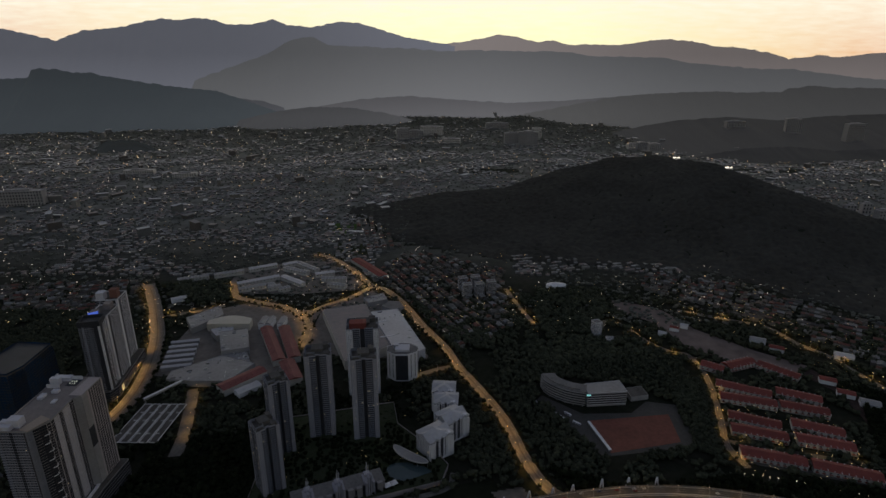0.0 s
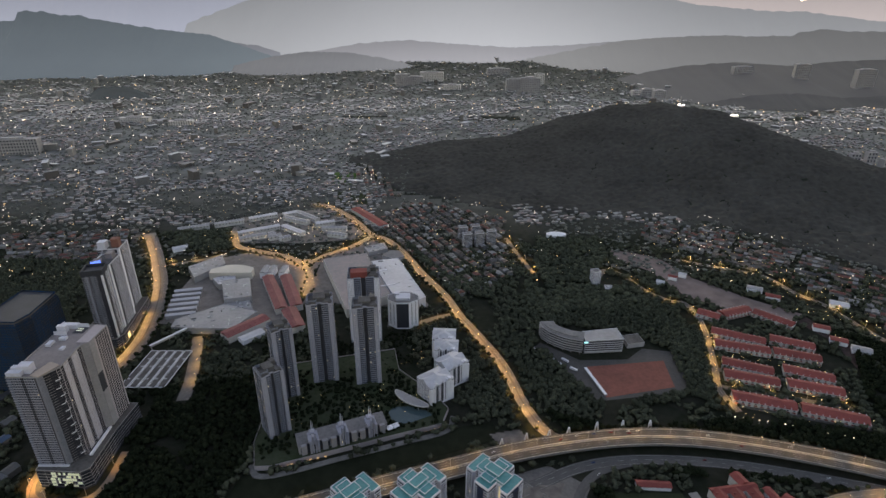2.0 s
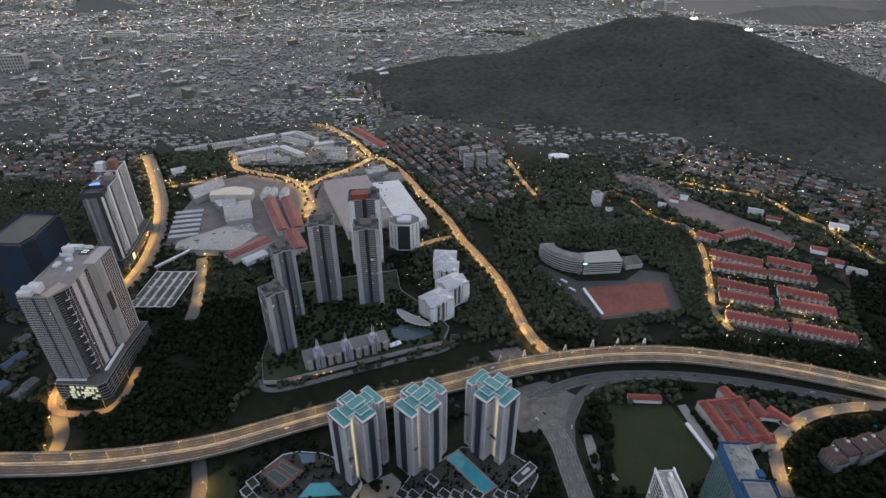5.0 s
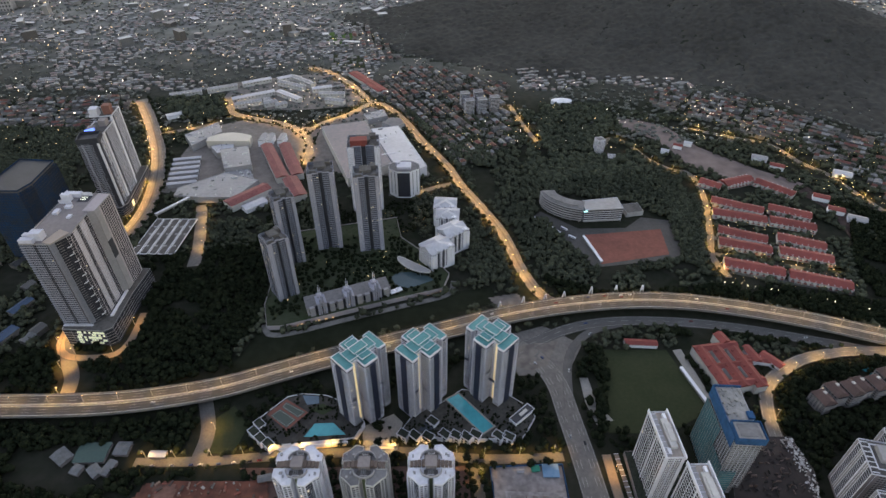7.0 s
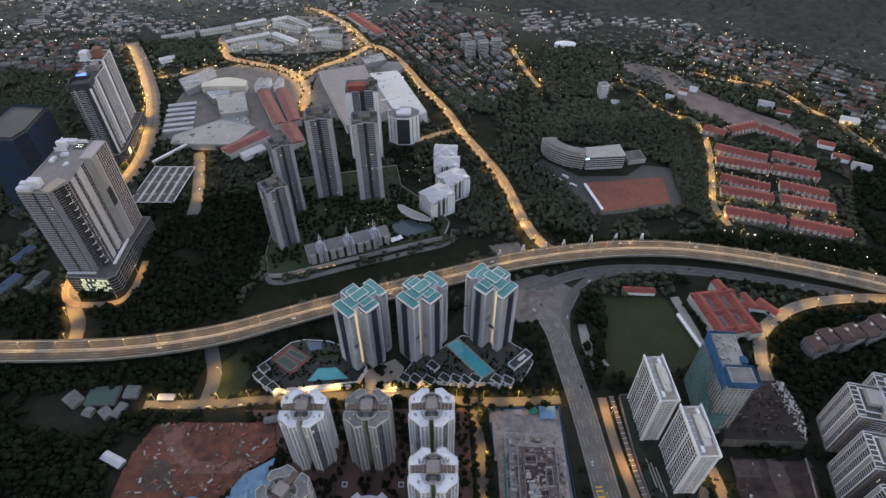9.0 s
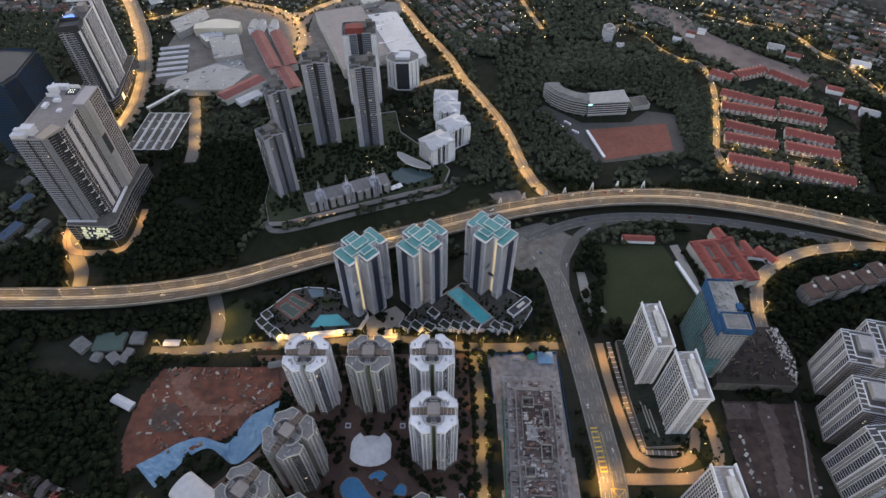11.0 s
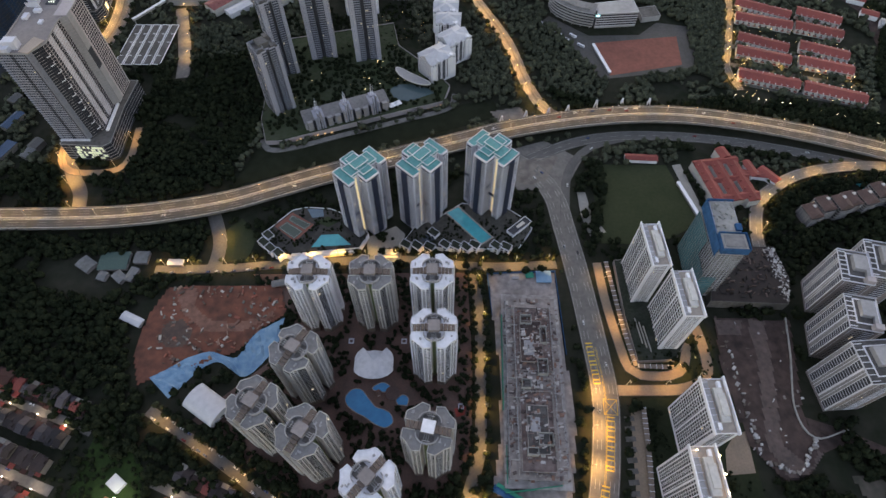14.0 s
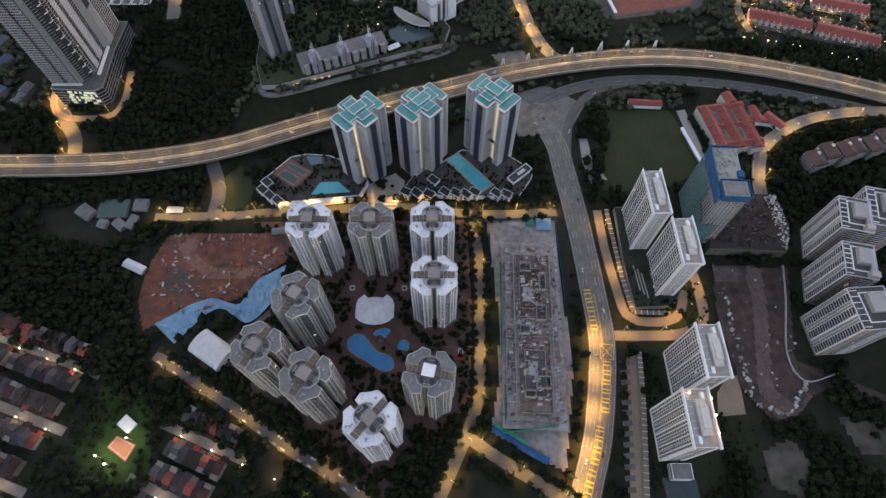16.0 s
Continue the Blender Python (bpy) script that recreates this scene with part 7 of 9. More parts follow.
# slab blocks' podium and canopies
PODG = [(172, 300), (172, 240), (176, 192), (211, 194), (222, 210), (224, 262), (196, 302)]
hall("podium", "brown-edged car park podium with a garden deck", PODG, 5, ROOFGREEN, TAUPE, parapet=1.0, keep=False)
CAN = mat("tinted_canopy", (0.2, 0.15, 0.12), (0.13, 0.11, 0.1), 0.5)
for line, lab in (([(164, 298), (167, 250), (170, 215), (174, 188)], "long ribbed brown canopy wall"), ([(176, 188), (208, 187)], "long ribbed brown canopy wall"), ([(173, 150), (170, 110), (160, 30)], "long ribbed brown canopy wall")):
    t = thing("walkway_canopy", 0, 0, 0, 0, lab, "canopy", "walkway canopies")
    pl = smooth_line(line, 5)
    part("roof", ribbon(Geo(), pl, 0, 4, 4.6, 4.9), CAN, t)
    for i, p in enumerate(pl[:-1]):
        d = pl[i + 1] - p
        part("rib", Geo().box(p.x, p.y, 4.9, 0.4, 4.4, 0.35, math.atan2(d.y, d.x)), LILAC, t)
        if i % 4 == 0:
            part("post", Geo().box(p.x, p.y, 0, 0.5, 0.5, 4.6), STEEL, t)
for k in range(3):
    tagged(part("garden_step", Geo().box(182 + k * 3.2, 222 - k * 4, 6.0, 1.2, 26, 0.5, 0.1), PALEPAVE), "pale garden terrace strip on the deck", "paving", "", "structure")
for k in range(13):
    y = 142 - k * 8.6
    x = 160.5 - k * 0.9
    t = thing("parking_bay", x, y, 0.36, radians(4), "grey parking bay between tan strips", "parking", "parking bays")
    part("surface", Geo().box(0, 0, 0, 8.5, 4.2, 0.12), DARKCON, t)
patch("dark_pool", [(176, 48), (203, 48), (204, 20), (178, 20)], 0.7, POND, "dark reflecting pool", "pool")
t = tower("apartment_block", "low glazed annex beside a block", [(-8, -6), (8, -6), (8, 6), (-8, 6)], 190, 52, 0, 8, 2, "rrrr", GREYWALL, WHITE, base=1, lit=0, seed=130)

# east building site beside the dual carriageway
t = thing("building_shell", 80, 172, 0, radians(-2), "unfinished low concrete building with scaffolding", "building")
FORMPLY = mat("weathered_formwork", (0.26, 0.2, 0.19), (0.1, 0.075, 0.07), 0.9, 0.2, 0.06)
rnd = random.Random(14)
for k, (z, sx, sy) in enumerate(((4.5, 54, 176), (9.0, 46, 164), (13.0, 32, 146))):
    part("floor_slab", Geo().box(0, 0, z, sx, sy, 0.5), (mat("pale_site_slab", (0.4, 0.37, 0.365), (0.22, 0.2, 0.197), 0.9, 0.2, 0.05), YARD, mat("raw_slab", (0.34, 0.3, 0.29), (0.17, 0.145, 0.14), 0.9, 0.15, 0.05))[k], t, "raw concrete floor slab")
cm = Geo().box(0, 0, 0, 0.7, 0.7, 4.4).mesh("column")
for i in range(2):
    for j in range(20):
        part("column", cm, CONCRETE, t, "", (-24 + i * 48, -78 + j * 8.2, 0.2))
        part("column", cm, CONCRETE, t, "", (-20 + i * 40, -76 + j * 7.8, 5.0))
        if rnd.random() < 0.7:
            part("column", cm, DARKCON, t, "", (-14 + i * 28, -68 + j * 7.0, 13.4))
for q, m_, z_ in (((0, 38, 34, 62), FORMPLY, 13.5), ((0, -44, 28, 66), FORMPLY, 13.5), ((-2, 34, 20, 40), mat("dark_formwork", (0.06, 0.045, 0.042), (0.1, 0.075, 0.07), 0.9, 0.4, 0.08), 16.4), ((0, -44, 18, 40), DARKCON, 16.4)):
    part("upper_floor", Geo().box(q[0], q[1], z_, q[2], q[3], 0.5), m_, t, "dark formwork deck")
    part("edge_wall", Geo().ring([(q[0] - q[2] / 2, q[1] - q[3] / 2), (q[0] + q[2] / 2, q[1] - q[3] / 2), (q[0] + q[2] / 2, q[1] + q[3] / 2), (q[0] - q[2] / 2, q[1] + q[3] / 2)], z_, z_ + 2.0, 0.5), YARD, t, "raw concrete edge wall")
for k in range(9):
    part("beam", Geo().box(-19 + (k % 2) * 2, -68 + k * 17, 13.6, 7, 0.7, 1.4), CONCRETE, t, "raw concrete beam")
g = Geo()
for k in range(900):
    x, y = rnd.uniform(-25, 25), rnd.uniform(-82, 82)
    z = 17 if abs(x) < 9 and (12 < y < 52 or -63 < y < -25) else 14 if abs(x) < 14 and abs(y) < 70 else 9.4 if abs(x) < 22 and abs(y) < 80 else 5
    g.box(x, y, z, rnd.uniform(0.4, 4.5), rnd.uniform(0.3, 2.5), rnd.uniform(0.3, 1.6), rnd.choice((0, 0, 1.57, 0.4)))
tagged(part("site_clutter", g, palette("site_stuff", [(0.32, 0.28, 0.27), (0.17, 0.12, 0.11), (0.5, 0.46, 0.45), (0.24, 0.14, 0.11), (0.09, 0.07, 0.07), (0.2, 0.15, 0.14), (0.4, 0.37, 0.36)]), t, "stacked formwork, rods and boards"), kind="stuff")
g = Geo()
for s_, sx_ in ((-1, 23.5), (1, 23.5), (-1, 16.5), (1, 16.5)):
    z0_, z1_ = (5, 12.5) if sx_ > 20 else (13, 19)
    for k in range(46 if sx_ > 20 else 40):
        yy = (-80 if sx_ > 20 else -68) + k * 3.5
        g.box(s_ * sx_, yy, z0_, 0.14, 0.14, z1_ - z0_)
        if k % 2:
            g.box(s_ * (sx_ - 2.2), yy, z0_, 0.14, 0.14, z1_ - z0_ - 1.5)
    for zz in (z0_ + 2.2, z0_ + 4.4, z1_):
        g.box(s_ * sx_, 0, zz, 0.16, 160 if sx_ > 20 else 138, 0.16)
tagged(part("scaffold", g, STEEL, t, "grey steel scaffold poles"), kind="stuff")
for q in ((-6, 55, 10, 9), (7, 10, 9, 14), (-8, -6, 8, 8), (6, -52, 12, 10), (-5, -62, 9, 6), (9, 40, 6, 16)):
    part("wall_formwork", Geo().ring([(q[0] - q[2] / 2, q[1] - q[3] / 2), (q[0] + q[2] / 2, q[1] - q[3] / 2), (q[0] + q[2] / 2, q[1] + q[3] / 2), (q[0] - q[2] / 2, q[1] + q[3] / 2)], 14, 20.5, 0.4), CONCRETE, t, "raw concrete core walls")
part("roof_patch", Geo().box(-4, 28, 16.95, 9, 14, 0.2), METALROOF, t, "pale wet slab")
part("roof_patch", Geo().box(-2, -40, 16.95, 8, 12, 0.2), METALROOF, t, "pale wet slab")
part("hoarding", Geo().box(-27, 20, 0, 0.5, 90, 8).box(-25, -70, 0, 0.5, 30, 7), GREENNET, t, "green mesh hoarding")
part("hoarding", Geo().box(-4, -88, 0, 46, 0.5, 7, 0.15).box(-20, -92, 0, 30, 3, 4, -0.5), GREENNET, t, "green mesh hoarding")
FREE.append([(40, 290), (118, 290), (118, 120), (100, 45), (38, 80)])
for x, y, sx, sy, r, m in ((100, 282, 14, 12, 0, TARP), (86, 284, 7, 5, 0.1, GREENNET), (72, 282, 6, 4, 0, METALROOF), (52, 80, 24, 5, -0.5, BLUENET), (74, 66, 26, 5, -0.5, BLUENET)):
    long_roof("site_cabin", "blue and green site cabin", (x - sx / 2 * math.cos(r), y - sx / 2 * math.sin(r)), (x + sx / 2 * math.cos(r), y + sx / 2 * math.sin(r)), sy, 3, 0.6, m, m, "site cabins")
t = thing("site_fence", 0, 0, 0, 0, "blue site hoarding fence", "fence")
for a, b in (((44, 286), (112, 289)), ((44, 286), (47, 240)), ((112, 289), (113, 200))):
    part("panel", ribbon(Geo(), [Vector(a), Vector(b)], 0, 0.4, 0, 3), BLUENET, t)

# tarpaulins and sheds round the red soil
tp = smooth_line([(-261, 176), (-245, 186), (-230, 196), (-213, 201), (-198, 197), (-187, 196), (-180, 210), (-173, 221), (-150, 236)], 3)
tq = smooth_line([(-240, 158), (-232, 168), (-222, 181), (-211, 190), (-201, 191), (-190, 184), (-177, 178), (-162, 193), (-152, 213)], 3)
g = Geo()
v, f = [], []
L1, L2 = tp, [tq[int(i * (len(tq) - 1) / (len(tp) - 1))] for i in range(len(tp))]
FREE.append([tuple(p) for p in L1] + [tuple(p) for p in reversed(L2)])
for i in range(len(tp)):
    for k in range(7):
        q = L1[i].lerp(L2[i], k / 6)
        v.append((q.x, q.y, 1.0 + 2.2 * (1 - k / 6) + 1.6 * noise.noise((q.x / 5, q.y / 5, 0)) + 0.8 * noise.noise((q.x / 2, q.y / 2, 3))))
for i in range(len(tp) - 1):
    for k in range(6):
        a = i * 7 + k
        f += [(a, a + 1, a + 8, a + 7)]
OLDSHEET = mat("weathered_roof_sheet", (0.17, 0.17, 0.18), (0.1, 0.1, 0.1), 0.7, 0.3, 0.06)
tagged(part("tarpaulin", g.add(v, f), TARP), "crumpled pale blue tarpaulin over an earth bank", "tarpaulin")
patch("tarpaulin", [(-278, 219), (-273.5, 233), (-264, 230), (-266.5, 204)], 0.6, TARP, "pale blue tarpaulin on the ground", "tarpaulin", kind="thing")
for a, b, w, m in (((-304, 238), (-284, 229), 8, LIGHTROOF), ((-366, 299), (-352, 290), 13, METALROOF), ((-346, 298), (-318, 299), 20, mat("dark_green_sheet", (0.06, 0.1, 0.09), (0.045, 0.07, 0.065), 0.6)), ((-312, 303), (-299, 303), 13, METALROOF), ((-326, 284), (-316, 276), 9, METALROOF), ((-342, 282), (-334, 280), 9, METALROOF), ((-308, 290), (-312, 276), 8, TARP), ((-168, 272), (-150, 276), 6, TARP), ((-277, 297), (-262, 297), 6, LIGHTROOF)):
    long_roof("shed", "low metal-roofed shed among trees", a, b, w, 4, 1.2, OLDSHEET if m in (METALROOF, TARP) else m, TAUPE, "sheds")
g = Geo()
for k in range(260):
    x, y = rnd.uniform(-270, -155), rnd.uniform(185, 270)
    if inside(x, y, SOILPOLY) and noise.noise((x / 25, y / 25, 3)) > -0.1:
        g.box(x, y, 0.6, rnd.uniform(1, 5.5), rnd.uniform(0.6, 2.4), rnd.uniform(0.9, 2.6), rnd.uniform(0, 3))
g2 = Geo()
for seg in (((262, 214), (263, 150)), ((262, 150), (266, 112)), ((268, 106), (290, 97)), ((292, 98), (316, 126))):
    for k in range(13):
        u = (k + rnd.random() * 0.6) / 13
        g2.box(seg[0][0] + (seg[1][0] - seg[0][0]) * u + rnd.uniform(-2, 2), seg[0][1] + (seg[1][1] - seg[0][1]) * u, 0.6, rnd.uniform(1.5, 4.5), rnd.uniform(1, 3.5), rnd.uniform(1, 3), rnd.choice((0.05, 1.6, 0.8)))
for k in range(40):
    x, y = rnd.uniform(252, 330), rnd.uniform(92, 238)
    if inside(x, y, EASTSOIL):
        g2.box(x, y, 0.5, rnd.uniform(1, 4), rnd.uniform(0.6, 2.0), rnd.uniform(0.6, 2), rnd.choice((0.05, 1.6, 0.8)))
tagged(part("site_materials", g2, palette("site_boxes", [(0.32, 0.3, 0.3), (0.2, 0.18, 0.17), (0.1, 0.08, 0.07), (0.45, 0.44, 0.44)])), "cabins, panels and heaps on brown soil", "building materials", "", "stuff")
tagged(part("site_materials", g, palette("site_heaps", [(0.28, 0.18, 0.14), (0.36, 0.33, 0.31), (0.1, 0.07, 0.06), (0.26, 0.09, 0.065), (0.14, 0.13, 0.12), (0.2, 0.11, 0.085)])), "stacked pipes, boards and cabins on red soil", "building materials", "", "stuff")

# hillside odds and ends
t = tower("apartment_block", "small pale tower on the wooded hill", [(-7, -7), (7, -7), (7, 7), (-7, 7)], 279, 905, 0.3, 28, 8, "wwww", LILAC, lit=0, seed=140)
hall("low_house", "pale bungalow on the wooded hill", [(290, 878), (306, 874), (310, 890), (294, 894)], 5, LIGHTROOF)
t = thing("sports_dome", 250, 1128, 0, 0, "white domed hall roof in the forest", "building")
part("roof", Geo().prism([(22 * math.cos(a), 13 * math.sin(a)) for a in [k * math.tau / 16 for k in range(16)]], 0, 7).add([(22 * math.cos(a), 13 * math.sin(a), 7) for a in [k * math.tau / 16 for k in range(16)]] + [(0, 0, 11)], [(i, (i + 1) % 16, 16) for i in range(16)]), WHITE, t)
for x, y, s in ((560, 880, 22), (577, 851, 20), (676, 825, 24), (600, 751, 20), (604, 715, 20), (622, 690, 22), (400, 905, 12), (430, 925, 14), (452, 935, 12)):
    long_roof("house", "large detached house with a pale roof", (x - s / 2, y + s / 4), (x + s / 2, y - s / 4), s * 0.7, 7, 2.5, (LIGHTROOF, METALROOF, REDROOF)[s % 3], WHITE, "detached houses")

# antenna masts on the hill
for x, y, h in ((810, 1935, 34), (928, 1800, 40)):
    z = terrain(x, y)
    t = thing("radio_mast", x, y, z, 0, "steel lattice radio mast with a lit cabin", "mast")
    part("mast", Geo().box(0, 0, 0, 3, 3, h * 0.5).box(0, 0, h * 0.5, 1.8, 1.8, h * 0.5), STEEL, t)
    part("cabin", Geo().box(0, -10, 0, 26, 8, 8), WHITE, t)
    part("lamp", Geo().box(-8, -15, 8, 8, 2, 2).box(6, -15, 8, 5, 2, 2), WHITELAMP, t, "bright white lamps")

FREE += [[(-271, 268), (-150, 272), (-150, 237), (-186, 202), (-251, 180), (-276, 165), (-287, 200), (-282, 240)],
         [(-410, 300), (-310, 305), (-300, 270), (-340, 255), (-395, 270)], [(-225, 140), (-180, 150), (-190, 175), (-220, 160)],
         [(-215, 500), (-205, 458), (-125, 482), (2, 530), (-8, 610), (-60, 700), (-225, 650)], [(300, 940), (340, 930), (330, 890), (290, 900)]]
WOODS = {
    "slope": [(-409, 581), (-345, 618), (-267, 639), (-225, 560), (-222, 470), (-244, 396), (-366, 376), (-360, 420)],
    "west": [(-620, 334), (-376, 338), (-248, 346), (-244, 302), (-276, 297), (-298, 246), (-288, 196), (-270, 163), (-223, 142), (-240, 137), (-274, 117), (-325, 142), (-404, 179), (-620, 230)],
    "village_edge": [(-284, 117), (-238, 130), (-194, 105), (-151, 78), (-82, 37), (-120, 20), (-157, 32), (-158, 62), (-238, 91)],
    "street_edge": [(-226, 142), (-184, 130), (-125, 92), (-75, 58), (-41, 32), (-59, 35), (-102, 60), (-164, 98)],
    "school_hill": [(96, 778), (144, 832), (262, 872), (392, 815), (390, 714), (380, 660), (355, 578), (376, 555), (294, 575), (190, 560), (152, 548), (126, 577), (110, 640)],
    "mid_hill": [(171, 934), (205, 1109), (346, 1110), (324, 969), (404, 852), (298, 814), (163, 795), (129, 832)],
    "east": [(334, 337), (350, 390), (382, 402), (440, 412), (560, 410), (560, 330), (472, 330), (420, 330), (359, 315)],
    "south_east": [(320, 119), (346, 139), (440, 140), (450, 0), (231, 0), (225, 86), (260, 92), (285, 84)],
    "south": [(-39, 80), (2, 85), (20, 60), (-3, 20), (-47, 20)],
    "west_patch": [(-385, 659), (-337, 700), (-276, 690), (-264, 625), (-335, 612)],
    "field_edge": [(146, 397), (168, 440), (182, 436), (176, 381), (162, 330), (148, 358)],
    "bank": [(27, 589), (30, 654), (45, 697), (83, 614), (90, 554), (48, 540)],
    "pitch_edge": [(345, 762), (412, 762), (380, 640), (345, 566), (325, 580), (352, 669)],
    "verge": [(-106, 1053), (-15, 880), (25, 850), (92, 851), (95, 900), (15, 920), (-75, 1090)],
    "avenue_trees": [(-614, 1132), (-480, 1163), (-435, 1060), (-489, 1020), (-580, 1076)],
    "west_far": [(-1000, 1000), (-720, 1000), (-640, 860), (-580, 720), (-660, 560), (-1000, 700)],
    "railway": [(-480, 425), (-380, 440), (-366, 400), (-500, 380)],
    "hill_green": [(610, 747), (700, 690), (640, 523), (548, 520), (560, 600), (590, 650), (610, 690)],
    "highway_bank": [(130, 560), (200, 530), (290, 535), (380, 545), (520, 520), (600, 480), (560, 455), (440, 500), (290, 530), (150, 522)],
    "under_bank": [(230, 458), (330, 452), (400, 440), (520, 405), (500, 420), (390, 450), (300, 462)],
}
rnd = random.Random(21)
for key, poly in WOODS.items():
    far = min(p[1] for p in poly) > 700
    step = 8.5 if far else 6.2
    spots = []
    for x, y in scatter(poly, step, rnd):
        if noise.noise((x / 40, y / 40, 9.0)) < (-0.08 if key == "south_east" else -0.42) or (key == "south_east" and any(inside(x, y, q) for q in PATCHES) and rnd.random() < 0.75):
            continue
        w = step * (1.25 + 1.0 * rnd.random() ** 2)
        spots.append((x, y, -0.5, w, w * rnd.uniform(0.55, 0.85) + 4))
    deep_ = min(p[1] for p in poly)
    forest("woodland", "dense dark green tropical woodland", spots, HAZELEAF if deep_ > 520 else LEAF, LOW if far else CROWNS)

# the wooded hill, and green patches in the far town
def on_hill(x, y):
    foot = np.interp(x, [-260, -120, 160, 450, 620, 740, 860, 1000, 1400, 1900], [1690, 1420, 1270, 1225, 1195, 1060, 930, 830, 760, 700])
    inner = y - foot - 14 * noise.noise((x / 40, y / 40, 2.0))
    return inner if y < np.interp(x, HX, HY) + 60 and abs(x) < 0.85 * y + 60 else 0


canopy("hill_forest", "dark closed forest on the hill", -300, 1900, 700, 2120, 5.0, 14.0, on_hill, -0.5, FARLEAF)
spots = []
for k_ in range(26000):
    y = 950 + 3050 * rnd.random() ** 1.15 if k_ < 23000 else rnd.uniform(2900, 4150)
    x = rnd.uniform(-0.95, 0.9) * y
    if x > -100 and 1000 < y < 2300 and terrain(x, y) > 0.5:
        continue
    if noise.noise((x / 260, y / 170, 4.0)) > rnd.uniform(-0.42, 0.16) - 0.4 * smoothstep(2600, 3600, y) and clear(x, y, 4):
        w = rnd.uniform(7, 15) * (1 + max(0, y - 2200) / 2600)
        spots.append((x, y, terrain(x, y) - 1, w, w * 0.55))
forest("town_trees", "trees among the valley houses, paled by distance haze", spots, TOWNHAZELEAF, TINY)

# ---- the valley town: row on row of small houses
def house_into(walls, roofs, x, y, z, sx, sy, h, rot, flat=False):
    walls.box(x, y, z - 1, sx, sy, h + 1, rot)
    if flat:
        roofs.box(x, y, z + h, sx + 0.5, sy + 0.5, 0.5, rot)
    else:
        roofs.gable(x, y, z + h, sx, sy, sy * 0.22, rot, 0.5)


def estate(label, poly, rot, row, unit, rnd, h=6.0, gap=9.0, chance=0.74, wiggle=0.0, far=False, roof=None):
    """Terrace rows that fill an outline at the angle rot."""
    walls, roofs = Geo(), Geo()
    cx, cy = sum(p[0] for p in poly) / len(poly), sum(p[1] for p in poly) / len(poly)
    R = max(math.hypot(p[0] - cx, p[1] - cy) for p in poly)
    v = -R
    while v < R:
        u = -R
        run = 0
        while u < R:
            L = unit * (rnd.uniform(0.75, 1.5) if far else rnd.choice((1, 1, 1, 2)))
            (x, y), = around(cx, cy, [(u + L / 2, v + wiggle * noise.noise((u / 120, v / 120, 7)))], rot)
            run += L
            if run > unit * 14:
                run = 0
                u += 11
            if inside(x, y, poly) and rnd.random() < chance * (1 - 0.85 * smoothstep(2500, 3500, y)) and clear(x, y, 1.0):
                if not (far and (noise.noise((x / 260, y / 170, 4.0)) > 0.06 or (x > -250 and 1000 < y < 2600 and terrain(x, y) > 0.6 and y < 2500))):
                    house_into(walls, roofs, x, y, terrain(x, y), L, row * rnd.uniform(0.85, 1.05), h * rnd.uniform(0.8, 1.2), rot + (0 if rnd.random() < 0.85 else math.pi / 2), rnd.random() < 0.2)
            u += L
        v += row + gap
    if not walls.v:
        return
    # far rows take the palettes with haze in the colour, the farthest the palest
    ob = tagged(part("town_houses", roofs, roof or ((HAZEROOFS if cy > 2350 else FARROOFS) if far else ROOFS)), label, "houses", "valley town", "stuff")
    part("house_walls", walls, PALES, ob, "pale rendered house walls")


rnd = random.Random(33)
estate("close rows of small grey and brown roofed houses", [(20, 850), (90, 890), (135, 950), (130, 1120), (150, 1230), (-30, 1330), (-110, 1330), (-160, 1180), (-60, 1040)], radians(118), 11, 6.5, rnd)
estate("terraced houses on a hillside at dusk", [(430, 1120), (480, 1205), (620, 1170), (740, 1040), (850, 920), (960, 830), (960, 700), (720, 700), (690, 850), (640, 930), (560, 1000)], radians(-38), 11, 7, rnd)
estate("detached houses on a slope", [(700, 560), (800, 560), (880, 700), (720, 700)], radians(-38), 12, 11, rnd, gap=16, chance=0.5)
estate("old terraced houses behind the towers", [(-1000, 1130), (-660, 1150), (-640, 1000), (-760, 990), (-1000, 1010)], radians(6), 11, 7, rnd)
estate("old terraced houses beside the hill", [(-190, 1350), (-110, 1400), (-230, 1690), (-300, 1640), (-240, 1480)], radians(100), 11, 7, rnd)
estate("low houses beside the highway", [(-700, 600), (-470, 600), (-455, 440), (-520, 380), (-700, 380)], radians(70), 13, 14, rnd, gap=14, chance=0.36, roof=palette("depot_roofs", [(0.05, 0.05, 0.055), (0.1, 0.1, 0.105), (0.16, 0.16, 0.17), (0.07, 0.065, 0.06), (0.05, 0.08, 0.14)]))
spots = []
for poly in ([(20, 850), (90, 890), (135, 950), (130, 1120), (150, 1230), (-30, 1330), (-110, 1330), (-160, 1180), (-60, 1040)], [(430, 1120), (480, 1205), (620, 1170), (740, 1040), (850, 920), (960, 830), (960, 700), (720, 700), (690, 850), (640, 930), (560, 1000)],
             [(470, 1000), (560, 960), (640, 900), (660, 800), (720, 680), (620, 640), (600, 780), (480, 900)], [(-1000, 1130), (-660, 1150), (-640, 1000), (-760, 990), (-1000, 1010)]):
    for x, y in scatter(poly, 10.0, rnd, 1.0):
        if rnd.random() < 0.5:
            w = rnd.uniform(4.5, 10)
            spots.append((x, y, terrain(x, y), w, w * 0.9))
forest("garden_trees", "dark trees between the hillside houses", spots, HAZELEAF, LOW)
